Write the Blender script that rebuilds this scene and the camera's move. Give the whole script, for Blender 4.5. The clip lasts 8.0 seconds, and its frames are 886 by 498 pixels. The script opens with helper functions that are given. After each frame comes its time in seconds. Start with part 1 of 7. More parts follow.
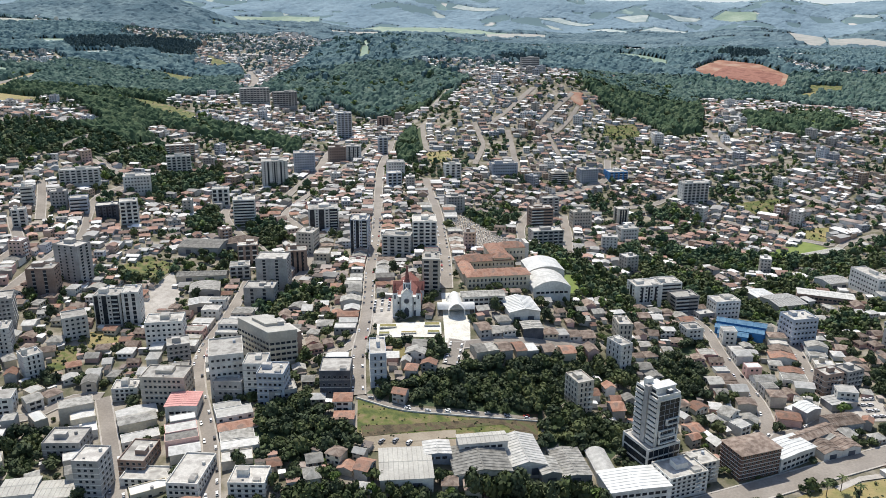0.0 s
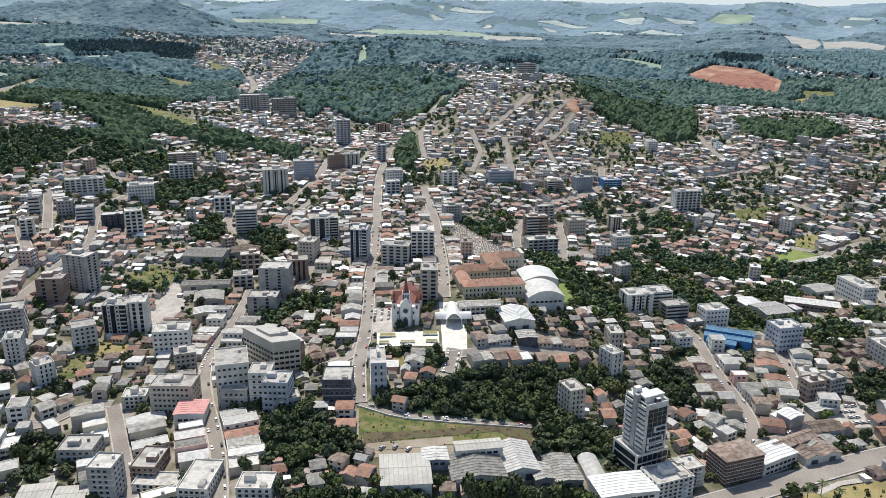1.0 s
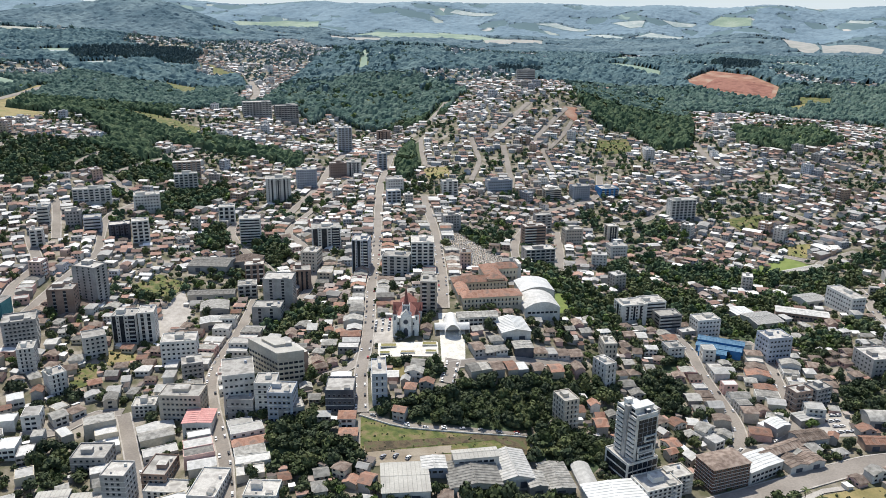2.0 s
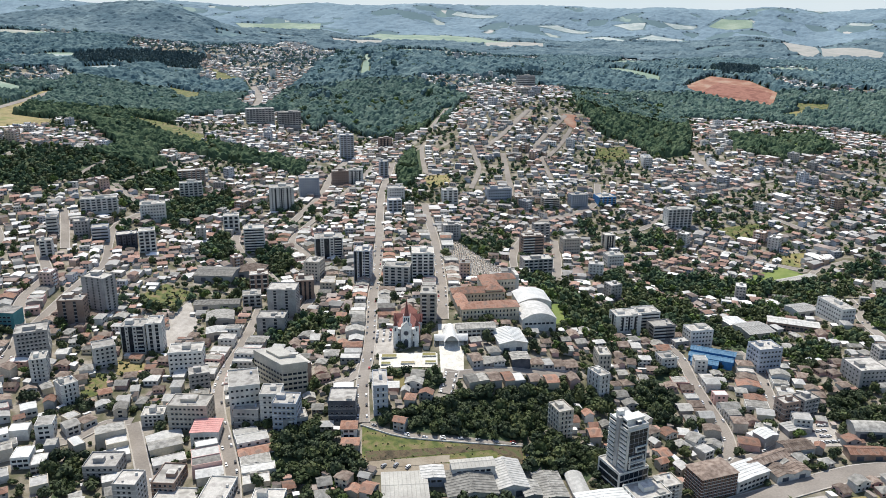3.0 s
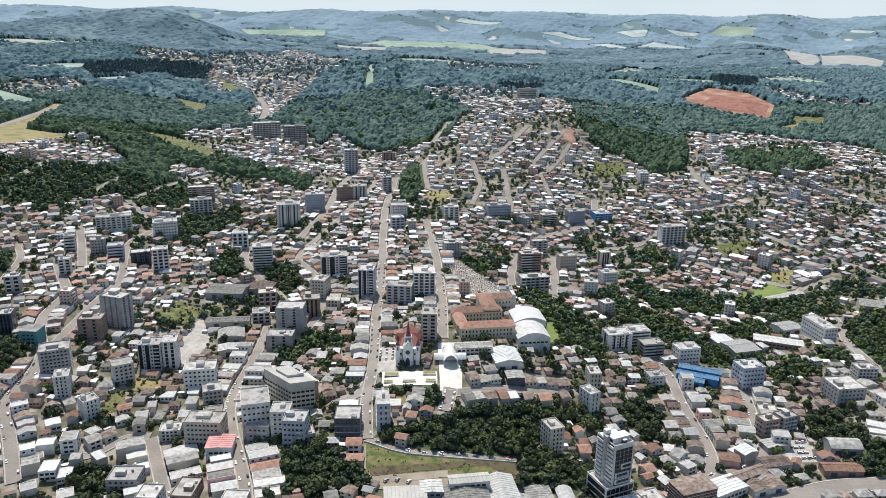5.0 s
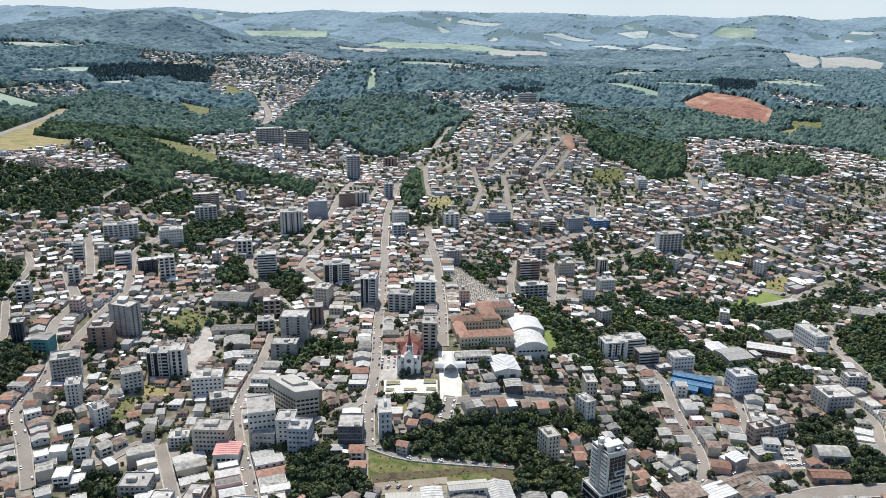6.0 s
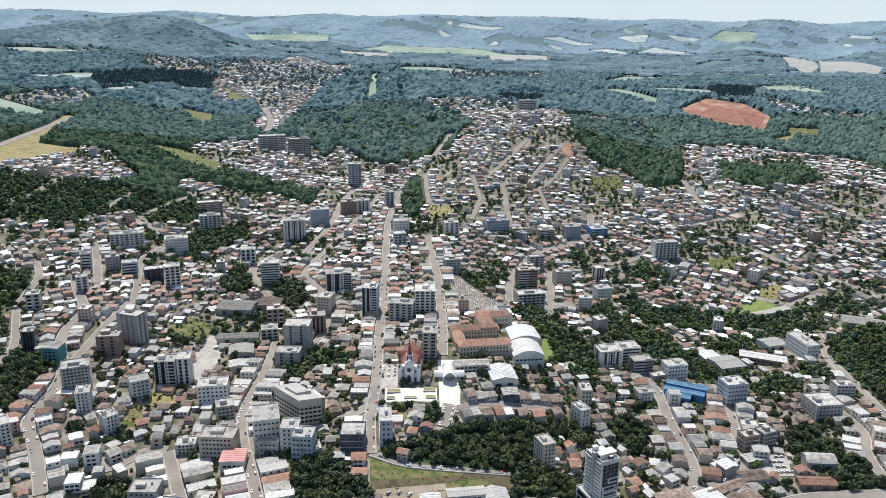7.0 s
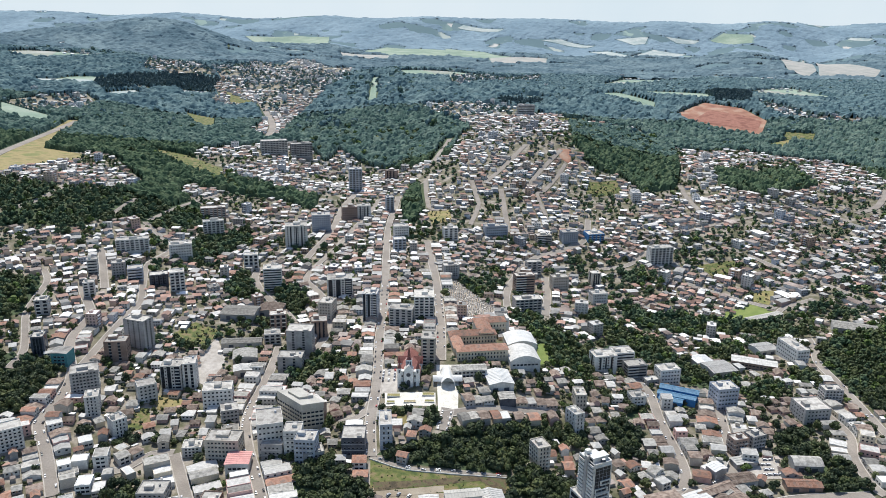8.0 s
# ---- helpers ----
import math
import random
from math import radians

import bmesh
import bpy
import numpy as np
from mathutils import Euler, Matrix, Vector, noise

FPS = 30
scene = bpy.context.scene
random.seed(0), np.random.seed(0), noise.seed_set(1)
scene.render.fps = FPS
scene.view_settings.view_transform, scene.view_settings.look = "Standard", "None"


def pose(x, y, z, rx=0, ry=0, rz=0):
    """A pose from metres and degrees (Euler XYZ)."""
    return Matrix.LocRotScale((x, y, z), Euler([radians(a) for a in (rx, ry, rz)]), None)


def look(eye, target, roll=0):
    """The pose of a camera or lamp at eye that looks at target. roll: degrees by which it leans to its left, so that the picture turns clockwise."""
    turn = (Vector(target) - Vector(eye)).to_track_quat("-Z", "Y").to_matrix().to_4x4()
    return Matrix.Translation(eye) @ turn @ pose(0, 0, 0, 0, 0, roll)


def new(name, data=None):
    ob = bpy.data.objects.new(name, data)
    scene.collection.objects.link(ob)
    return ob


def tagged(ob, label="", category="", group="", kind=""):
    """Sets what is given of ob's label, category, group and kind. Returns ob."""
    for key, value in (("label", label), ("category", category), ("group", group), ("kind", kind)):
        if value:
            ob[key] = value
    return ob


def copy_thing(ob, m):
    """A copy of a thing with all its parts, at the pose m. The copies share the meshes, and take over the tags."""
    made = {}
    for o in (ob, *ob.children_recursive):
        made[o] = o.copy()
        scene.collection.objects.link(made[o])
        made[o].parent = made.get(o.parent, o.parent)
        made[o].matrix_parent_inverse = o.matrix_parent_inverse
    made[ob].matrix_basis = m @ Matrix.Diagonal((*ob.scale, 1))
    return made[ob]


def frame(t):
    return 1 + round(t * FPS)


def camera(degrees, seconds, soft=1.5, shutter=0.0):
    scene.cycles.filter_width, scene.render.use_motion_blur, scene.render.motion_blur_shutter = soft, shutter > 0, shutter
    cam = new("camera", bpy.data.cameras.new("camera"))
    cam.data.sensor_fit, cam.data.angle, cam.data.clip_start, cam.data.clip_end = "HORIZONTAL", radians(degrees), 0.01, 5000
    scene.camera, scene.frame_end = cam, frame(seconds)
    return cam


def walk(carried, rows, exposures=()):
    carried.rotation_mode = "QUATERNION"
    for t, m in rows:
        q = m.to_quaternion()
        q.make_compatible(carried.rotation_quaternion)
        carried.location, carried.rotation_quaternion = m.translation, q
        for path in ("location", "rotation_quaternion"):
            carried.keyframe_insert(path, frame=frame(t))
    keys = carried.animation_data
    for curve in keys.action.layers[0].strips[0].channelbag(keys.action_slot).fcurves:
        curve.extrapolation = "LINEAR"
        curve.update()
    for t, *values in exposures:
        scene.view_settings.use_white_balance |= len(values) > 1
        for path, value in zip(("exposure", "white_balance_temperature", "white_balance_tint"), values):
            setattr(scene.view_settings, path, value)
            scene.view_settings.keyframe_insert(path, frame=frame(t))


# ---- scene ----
import itertools
from collections import defaultdict

cam = camera(60.0, 8.0, soft=0.4)
PATH = [
    (0, (-1.294, 53.415, 203.849), (-1.24, 55.321, 203.247), 0.5),
    (0.5, (-1.675, 46.426, 209.824), (-1.617, 48.333, 209.223), 0.53),
    (1, (-2.085, 39.15, 216.614), (-2.024, 41.056, 216.012), 0.56),
    (1.5, (-1.997, 32.259, 223.134), (-1.936, 34.165, 222.533), 0.6),
    (3, (-0.648, 13.269, 244.995), (-0.592, 15.175, 244.392), 0.7),
    (3.5, (-0.373, 7.034, 251.236), (-0.319, 8.942, 250.638), 0.73),
    (4, (0.288, 0.597, 257.748), (0.339, 2.504, 257.15), 0.75),
    (4.5, (0.785, -5.897, 264.08), (0.834, -3.989, 263.482), 0.77),
    (6, (1.335, -25.193, 285.792), (1.379, -23.287, 285.19), 0.83),
    (6.5, (1.573, -31.945, 292.515), (1.616, -30.037, 291.916), 0.85),
    (7, (2.016, -39.112, 299.278), (2.058, -37.204, 298.679), 0.86),
    (7.5, (2.591, -46.717, 305.738), (2.632, -44.809, 305.141), 0.88),
    (8, (3.102, -54.084, 311.244), (3.143, -52.176, 310.645), 0.9),
]
walk(cam, [(t, look(eye, target, roll)) for t, eye, target, roll in PATH], [(0, 0.10, 6450, 9), (8, 0.13, 6270, 9)])

# ---- daylight: clear summer sky, high sun ahead of the camera ----
SUN_EL, SUN_AZ = radians(62), radians(-17)
world = bpy.data.worlds.new("world")
scene.world = world
world.use_nodes = True
wn = world.node_tree
sky = wn.nodes.new("ShaderNodeTexSky")
sky.sky_type, sky.sun_disc = "NISHITA", False
sky.sun_elevation, sky.sun_rotation = SUN_EL, SUN_AZ
sky.air_density, sky.dust_density, sky.ozone_density = 1.0, 1.0, 1.5
wn.links.new(sky.outputs[0], wn.nodes["Background"].inputs[0])
wn.nodes["Background"].inputs[1].default_value = 0.13
sun = new("sun", bpy.data.lights.new("sun", "SUN"))
sun.data.energy, sun.data.angle, sun.data.color = 4.5, radians(0.6), (1.0, 0.945, 0.845)
sun_way = Vector((math.sin(SUN_AZ) * math.cos(SUN_EL), math.cos(SUN_AZ) * math.cos(SUN_EL), math.sin(SUN_EL)))
sun.matrix_world = look(sun_way * 500, (0, 0, 0))


# ---- materials ----
def material(name, colors, rough=0.85, scale=0.3, fine=4.0, bump=0.2, metal=0.0, vary=0.0, island=False, spec=0.3, detail=5.0):
    """Two or three colours mixed by broad noise, fine grain over it, a bump, and a shift of value from piece to piece."""
    m = bpy.data.materials.new(name)
    m.use_nodes = True
    t = m.node_tree
    n, l = t.nodes, t.links
    bsdf = n["Principled BSDF"]
    geo = n.new("ShaderNodeNewGeometry")
    broad = n.new("ShaderNodeTexNoise")
    broad.inputs["Scale"].default_value, broad.inputs["Detail"].default_value = scale, detail
    l.new(geo.outputs["Position"], broad.inputs["Vector"])
    grain = n.new("ShaderNodeTexNoise")
    grain.inputs["Scale"].default_value, grain.inputs["Detail"].default_value = fine, 3
    l.new(geo.outputs["Position"], grain.inputs["Vector"])
    ramp = n.new("ShaderNodeValToRGB")
    while len(ramp.color_ramp.elements) < len(colors):
        ramp.color_ramp.elements.new(0.5)
    for i, c in enumerate(colors):
        e = ramp.color_ramp.elements[i]
        e.position = 0.36 + 0.28 * i / max(1, len(colors) - 1)
        e.color = (*c, 1)
    l.new(broad.outputs[0], ramp.inputs[0])
    hsv = n.new("ShaderNodeHueSaturation")
    l.new(ramp.outputs[0], hsv.inputs["Color"])
    value = n.new("ShaderNodeMath")
    value.operation = "MULTIPLY_ADD"
    value.inputs[1].default_value, value.inputs[2].default_value = 0.5, 0.75
    l.new(grain.outputs[0], value.inputs[0])
    last = value
    if vary:
        info = n.new("ShaderNodeObjectInfo")
        src = geo.outputs["Random Per Island"] if island else info.outputs["Random"]
        add = n.new("ShaderNodeMath")
        add.operation = "MULTIPLY_ADD"
        add.inputs[1].default_value, add.inputs[2].default_value = 2 * vary, 1 - vary
        l.new(src, add.inputs[0])
        mul = n.new("ShaderNodeMath")
        mul.operation = "MULTIPLY"
        l.new(value.outputs[0], mul.inputs[0])
        l.new(add.outputs[0], mul.inputs[1])
        last = mul
    l.new(last.outputs[0], hsv.inputs["Value"])
    l.new(hsv.outputs[0], bsdf.inputs["Base Color"])
    bsdf.inputs["Roughness"].default_value = rough
    bsdf.inputs["Metallic"].default_value = metal
    bsdf.inputs["Specular IOR Level"].default_value = spec
    if bump:
        b = n.new("ShaderNodeBump")
        b.inputs["Strength"].default_value, b.inputs["Distance"].default_value = bump, 0.3
        l.new(grain.outputs[0], b.inputs["Height"])
        l.new(b.outputs[0], bsdf.inputs["Normal"])
    return m


M = {
    "soil": material("town_soil", [(0.095, 0.096, 0.052), (0.18, 0.160, 0.115), (0.32, 0.285, 0.24)], scale=0.07, fine=0.9, bump=0.5),
    "woodfloor": material("woodland_floor", [(0.040, 0.062, 0.028), (0.070, 0.098, 0.045)], scale=0.02, fine=0.25, bump=0.8),
    "meadow": material("meadow_grass", [(0.060, 0.085, 0.024), (0.125, 0.140, 0.040), (0.21, 0.165, 0.085)], scale=0.16, fine=1.1, bump=0.6),
    # Far fields: distance haze is mixed into the pasture and pale field colours.
    "hazemeadow": material("pasture", [(0.179, 0.250, 0.190), (0.221, 0.290, 0.220), (0.284, 0.340, 0.270)], scale=0.01, fine=0.1, bump=0.3),
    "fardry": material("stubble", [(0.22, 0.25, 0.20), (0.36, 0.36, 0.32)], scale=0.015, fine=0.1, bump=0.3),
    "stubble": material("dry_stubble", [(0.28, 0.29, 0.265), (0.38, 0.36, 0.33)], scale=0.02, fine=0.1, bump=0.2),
    "hazefield": material("hazed_pale_fields", [(0.30, 0.36, 0.35), (0.44, 0.47, 0.45)], scale=0.02, fine=0.1, bump=0.2),
    "drygrass": material("dry_grass", [(0.20, 0.17, 0.07), (0.30, 0.24, 0.11), (0.17, 0.18, 0.06)], scale=0.04, fine=0.7, bump=0.4),
    "redearth": material("red_earth", [(0.24, 0.11, 0.075), (0.32, 0.165, 0.11), (0.38, 0.26, 0.19)], scale=0.03, fine=0.3, bump=0.6),
    "redbank": material("dug_red_bank", [(0.20, 0.080, 0.055), (0.30, 0.140, 0.10), (0.24, 0.10, 0.07)], scale=0.05, fine=0.3, bump=0.8),
    "bare": material("bare_earth", [(0.26, 0.21, 0.15), (0.36, 0.31, 0.24)], scale=0.08, fine=1.0, bump=0.4),
    "turf": material("turf", [(0.15, 0.20, 0.05), (0.20, 0.24, 0.07)], scale=0.1, fine=1.0, bump=0.2),
    "asphalt": material("asphalt", [(0.235, 0.208, 0.182), (0.300, 0.268, 0.236)], scale=0.05, fine=0.8, bump=0.15, rough=0.9),
    "paving": material("paving", [(0.34, 0.31, 0.275), (0.46, 0.425, 0.385)], scale=0.2, fine=1.0, bump=0.15),
    "plaza": material("pale_plaza_stone", [(0.62, 0.585, 0.51), (0.77, 0.74, 0.66)], scale=0.25, fine=1.0, bump=0.1),
    "scrub": material("dry_scrub", [(0.062, 0.050, 0.030), (0.125, 0.092, 0.055), (0.095, 0.105, 0.042)], scale=0.25, fine=1.4, bump=0.8),
    "white": material("white_plaster", [(0.541, 0.522, 0.479), (0.712, 0.694, 0.644)], scale=0.12, fine=0.7, bump=0.1, vary=0.14),
    "cream": material("cream_plaster", [(0.55, 0.48, 0.36), (0.66, 0.59, 0.46)], scale=0.12, fine=0.9, bump=0.1, vary=0.1),
    "beige": material("beige_plaster", [(0.46, 0.41, 0.34), (0.56, 0.51, 0.43)], scale=0.12, fine=0.9, bump=0.1, vary=0.1),
    "gray": material("grey_plaster", [(0.29, 0.28, 0.265), (0.41, 0.395, 0.375)], scale=0.12, fine=0.9, bump=0.1, vary=0.14),
    "bluegray": material("blue_grey_plaster", [(0.33, 0.36, 0.41), (0.47, 0.50, 0.54)], scale=0.12, fine=0.9, bump=0.1, vary=0.14),
    "brown": material("brown_plaster", [(0.26, 0.18, 0.14), (0.36, 0.27, 0.22)], scale=0.12, fine=0.9, bump=0.1, vary=0.15),
    "brownd": material("dark_brick", [(0.13, 0.075, 0.055), (0.20, 0.12, 0.09)], scale=0.3, fine=2.0, bump=0.2),
    "dark": material("dark_cladding", [(0.05, 0.06, 0.08), (0.10, 0.11, 0.13)], scale=0.2, fine=1.0, bump=0.1, rough=0.45),
    "teal": material("teal_paint", [(0.06, 0.20, 0.22), (0.10, 0.27, 0.28)], scale=0.2, fine=1.0, bump=0.1),
    "blue": material("blue_paint", [(0.05, 0.20, 0.46), (0.09, 0.28, 0.55)], scale=0.2, fine=1.0, bump=0.1),
    "red": material("red_paint", [(0.36, 0.09, 0.07), (0.46, 0.15, 0.12)], scale=0.2, fine=1.0, bump=0.1),
    "pink": material("pink_paint", [(0.55, 0.34, 0.30), (0.62, 0.42, 0.37)], scale=0.2, fine=1.0, bump=0.1, vary=0.1),
    "glass": material("window_glass", [(0.012, 0.016, 0.022), (0.035, 0.042, 0.052)], scale=0.5, fine=2.0, bump=0.0, rough=0.22, spec=0.25),
    "terracotta": material("clay_tiles", [(0.220, 0.116, 0.079), (0.319, 0.182, 0.131), (0.198, 0.138, 0.110)], scale=0.25, fine=1.6, bump=0.5, vary=0.35),
    "oldtile": material("weathered_tiles", [(0.132, 0.098, 0.079), (0.213, 0.161, 0.130), (0.276, 0.224, 0.187)], scale=0.35, fine=3.0, bump=0.5, vary=0.32),
    "fibro": material("fibre_cement_sheets", [(0.189, 0.181, 0.164), (0.270, 0.259, 0.236), (0.351, 0.337, 0.307)], scale=0.4, fine=2.6, bump=0.3, vary=0.38),
    "zinc": material("pale_metal_sheets", [(0.368, 0.359, 0.336), (0.442, 0.432, 0.409), (0.515, 0.501, 0.474)], scale=0.4, fine=2.2, bump=0.15, rough=0.6, vary=0.28),
    "whiteroof": material("white_metal_sheets", [(0.539, 0.539, 0.520), (0.670, 0.665, 0.644)], scale=0.12, fine=0.7, bump=0.1, rough=0.6, vary=0.1),
    "deck": material("roof_deck", [(0.33, 0.31, 0.285), (0.47, 0.45, 0.415), (0.26, 0.245, 0.225)], scale=0.15, fine=1.2, bump=0.2, vary=0.25),
    "bark": material("bark", [(0.10, 0.07, 0.05), (0.16, 0.12, 0.09)], scale=1.0, fine=5.0, bump=0.5),
    "leaf": material("leaves", [(0.041, 0.057, 0.021), (0.068, 0.090, 0.032), (0.109, 0.124, 0.048)], scale=0.09, fine=0.7, bump=0.0, vary=0.35, island=True, rough=0.75),
    "leafdark": material("dark_leaves", [(0.031, 0.047, 0.024), (0.054, 0.073, 0.034), (0.081, 0.100, 0.045)], scale=0.08, fine=0.4, bump=0.0, vary=0.35, island=True, rough=0.75),
    "leaflight": material("light_leaves", [(0.07, 0.11, 0.025), (0.12, 0.17, 0.04)], scale=0.05, fine=0.7, bump=0.0, vary=0.4, island=True, rough=0.7),
    # Leaf colours below have distance haze mixed in, faint first, paler and bluer farther.
    "leafmid": material("hazed_hillside_leaves", [(0.053, 0.087, 0.051), (0.085, 0.125, 0.071), (0.125, 0.161, 0.090)], scale=0.06, fine=0.35, bump=0.3, vary=0.0, rough=0.9, spec=0.05),
    "leafhillhaze": material("hazed_upper_leaves", [(0.077, 0.125, 0.106), (0.115, 0.168, 0.140), (0.160, 0.213, 0.173)], scale=0.04, fine=0.25, bump=0.3, vary=0.0, rough=0.95, spec=0.0),
    "leafhaze": material("hazed_far_leaves", [(0.094, 0.151, 0.167), (0.129, 0.193, 0.204), (0.172, 0.239, 0.240)], scale=0.02, fine=0.16, bump=0.3, vary=0.0, rough=0.95, spec=0.0),
    "hazewood": material("hazed_hedge_leaves", [(0.105, 0.158, 0.186), (0.140, 0.197, 0.224), (0.185, 0.248, 0.269)], scale=0.009, fine=0.08, bump=0.0, rough=1.0, spec=0.0),
    "hazeridge": material("hazed_ridge_leaves", [(0.180, 0.251, 0.301), (0.237, 0.315, 0.366)], scale=0.004, fine=0.04, bump=0.0, rough=1.0, spec=0.0),
    "bluesheet": material("blue_metal_sheets", [(0.055, 0.165, 0.29), (0.10, 0.235, 0.37)], scale=0.3, fine=1.4, bump=0.2, rough=0.55, vary=0.2),
    "pinkroof": material("faded_red_roof", [(0.55, 0.27, 0.25), (0.62, 0.34, 0.31)], scale=0.2, fine=1.0, bump=0.1),
    "rubber": material("tyre_rubber", [(0.02, 0.02, 0.02), (0.03, 0.03, 0.03)], bump=0.0),
    "stone": material("tomb_stone", [(0.45, 0.42, 0.38), (0.62, 0.58, 0.53), (0.32, 0.28, 0.25)], scale=0.3, fine=2.0, bump=0.1, vary=0.3, island=True),
}
for kind, pair, vary in (("wallfar", [(0.42, 0.39, 0.35), (0.58, 0.55, 0.50), (0.34, 0.31, 0.27)], 0.35), ("wallcool", [(0.36, 0.37, 0.39), (0.52, 0.53, 0.55)], 0.35),
                         ("wallwarm", [(0.42, 0.29, 0.22), (0.52, 0.38, 0.27), (0.55, 0.40, 0.36)], 0.35), ("rooffar", [(0.135, 0.108, 0.095), (0.220, 0.176, 0.155), (0.29, 0.25, 0.225)], 0.5),
                         ("redfar", [(0.24, 0.140, 0.108), (0.33, 0.210, 0.168), (0.26, 0.175, 0.145)], 0.45), ("palefar", [(0.56, 0.545, 0.52), (0.76, 0.745, 0.72)], 0.3),
                         ("greyfar", [(0.27, 0.262, 0.25), (0.43, 0.418, 0.40)], 0.45)):
    M[kind] = material(kind, pair, scale=0.05, fine=1.0, bump=0.0, vary=vary, island=True)
PAINT = [material("car_paint", [c, tuple(v * 1.1 for v in c)], rough=0.3, bump=0.0, spec=0.5) for c in ((0.75, 0.75, 0.74), (0.04, 0.04, 0.045), (0.35, 0.36, 0.38), (0.40, 0.05, 0.04), (0.6, 0.6, 0.62))]


# ---- mesh helpers ----
class Shape:
    """Collects faces with material slots and turns them into one mesh."""

    def __init__(self, *mats):
        self.v, self.f, self.m, self.mats = [], [], [], mats

    def face(self, pts, m=0):
        k = len(self.v)
        self.v += [tuple(p) for p in pts]
        self.f.append(tuple(range(k, k + len(pts))))
        self.m.append(m)

    def box(self, x0, y0, z0, x1, y1, z1, m=0, top=None, bottom=False):
        k = len(self.v)
        self.v += [(x0, y0, z0), (x1, y0, z0), (x1, y1, z0), (x0, y1, z0), (x0, y0, z1), (x1, y0, z1), (x1, y1, z1), (x0, y1, z1)]
        fs = [(0, 1, 5, 4), (1, 2, 6, 5), (2, 3, 7, 6), (3, 0, 4, 7), (4, 5, 6, 7)] + ([(3, 2, 1, 0)] if bottom else [])
        for i, f in enumerate(fs):
            self.f.append(tuple(k + a for a in f))
            self.m.append(top if (top is not None and i == 4) else m)

    def gable(self, x0, y0, x1, y1, z, rise, over=0.5, m=0, end=None, along="x", thick=0.18):
        """A pitched roof over the rectangle, its ridge along x or y, with thickness at the eaves."""
        a0, a1, b0, b1 = (x0 - over, x1 + over, y0 - over, y1 + over) if along == "x" else (y0 - over, y1 + over, x0 - over, x1 + over)
        mid = (b0 + b1) / 2
        P = (lambda a, b, c: (a, b, c)) if along == "x" else (lambda a, b, c: (b, a, c))
        lo = z - over * rise / max(0.1, (b1 - b0) / 2 - over)
        top = z + rise
        for b in (b0, b1):
            self.face([P(a0, b, lo), P(a1, b, lo), P(a1, mid, top), P(a0, mid, top)], m)
            self.face([P(a0, b, lo + thick), P(a1, b, lo + thick), P(a1, mid, top + thick), P(a0, mid, top + thick)], m)
            self.face([P(a0, b, lo), P(a1, b, lo), P(a1, b, lo + thick), P(a0, b, lo + thick)], m)
            for a in (a0, a1):
                self.face([P(a, b, lo), P(a, mid, top), P(a, mid, top + thick), P(a, b, lo + thick)], m)
        if end is not None:
            for a in (a0 + over, a1 - over):
                self.face([P(a, b0 + over, z), P(a, b1 - over, z), P(a, mid, top)], end)

    def hip(self, x0, y0, x1, y1, z, rise, over=0.5, m=0, thick=0.18):
        x0, y0, x1, y1 = x0 - over, y0 - over, x1 + over, y1 + over
        w, d = x1 - x0, y1 - y0
        r = min(w, d) / 2
        if w >= d:
            p, q = (x0 + r, (y0 + y1) / 2), (x1 - r, (y0 + y1) / 2)
        else:
            p, q = ((x0 + x1) / 2, y0 + r), ((x0 + x1) / 2, y1 - r)
        p, q = (*p, z + rise + thick), (*q, z + rise + thick)
        c = [(x0, y0), (x1, y0), (x1, y1), (x0, y1)]
        for i in range(4):
            a, b = c[i], c[(i + 1) % 4]
            self.face([(*a, z), (*b, z), (*b, z + thick), (*a, z + thick)], m)
        ct = [(*a, z + thick) for a in c]
        if w >= d:
            self.face([ct[0], ct[1], q, p], m), self.face([ct[2], ct[3], p, q], m)
            self.face([ct[1], ct[2], q], m), self.face([ct[3], ct[0], p], m)
        else:
            self.face([ct[1], ct[2], q, p], m), self.face([ct[3], ct[0], p, q], m)
            self.face([ct[0], ct[1], p], m), self.face([ct[2], ct[3], q], m)
        self.face([(*a, z) for a in c], m)

    def barrel(self, x0, y0, x1, y1, z, rise, m=0, n=12, end=None, along="y"):
        """An arched roof, its axis along y or x."""
        P = (lambda a, b, c: (a, b, c)) if along == "y" else (lambda a, b, c: (b, a, c))
        a0, a1, b0, b1 = (x0, x1, y0, y1) if along == "y" else (y0, y1, x0, x1)
        arc = [(a0 + (a1 - a0) * i / n, z + rise * (1 - (2 * i / n - 1) ** 2)) for i in range(n + 1)]
        for (p, pz), (q, qz) in zip(arc, arc[1:]):
            self.face([P(p, b0, pz), P(q, b0, qz), P(q, b1, qz), P(p, b1, pz)], m)
            self.face([P(p, b0, pz - 0.25), P(q, b0, qz - 0.25), P(q, b0, qz), P(p, b0, pz)], m)
        if end is not None:
            for b in (b0 + 0.3, b1 - 0.3):
                self.face([P(a0, b, z - 0.1)] + [P(p, b, pz - 0.1) for p, pz in arc] + [P(a1, b, z - 0.1)], end)

    def prism(self, cx, cy, z0, z1, r0, r1, n=8, m=0, turn=0.0):
        ring = lambda r, z: [(cx + r * math.cos(turn + 2 * math.pi * i / n), cy + r * math.sin(turn + 2 * math.pi * i / n), z) for i in range(n)]
        a, b = ring(r0, z0), ring(r1, z1)
        for i in range(n):
            j = (i + 1) % n
            self.face([a[i], a[j], b[j], b[i]] if r1 > 0.01 else [a[i], a[j], (cx, cy, z1)], m)
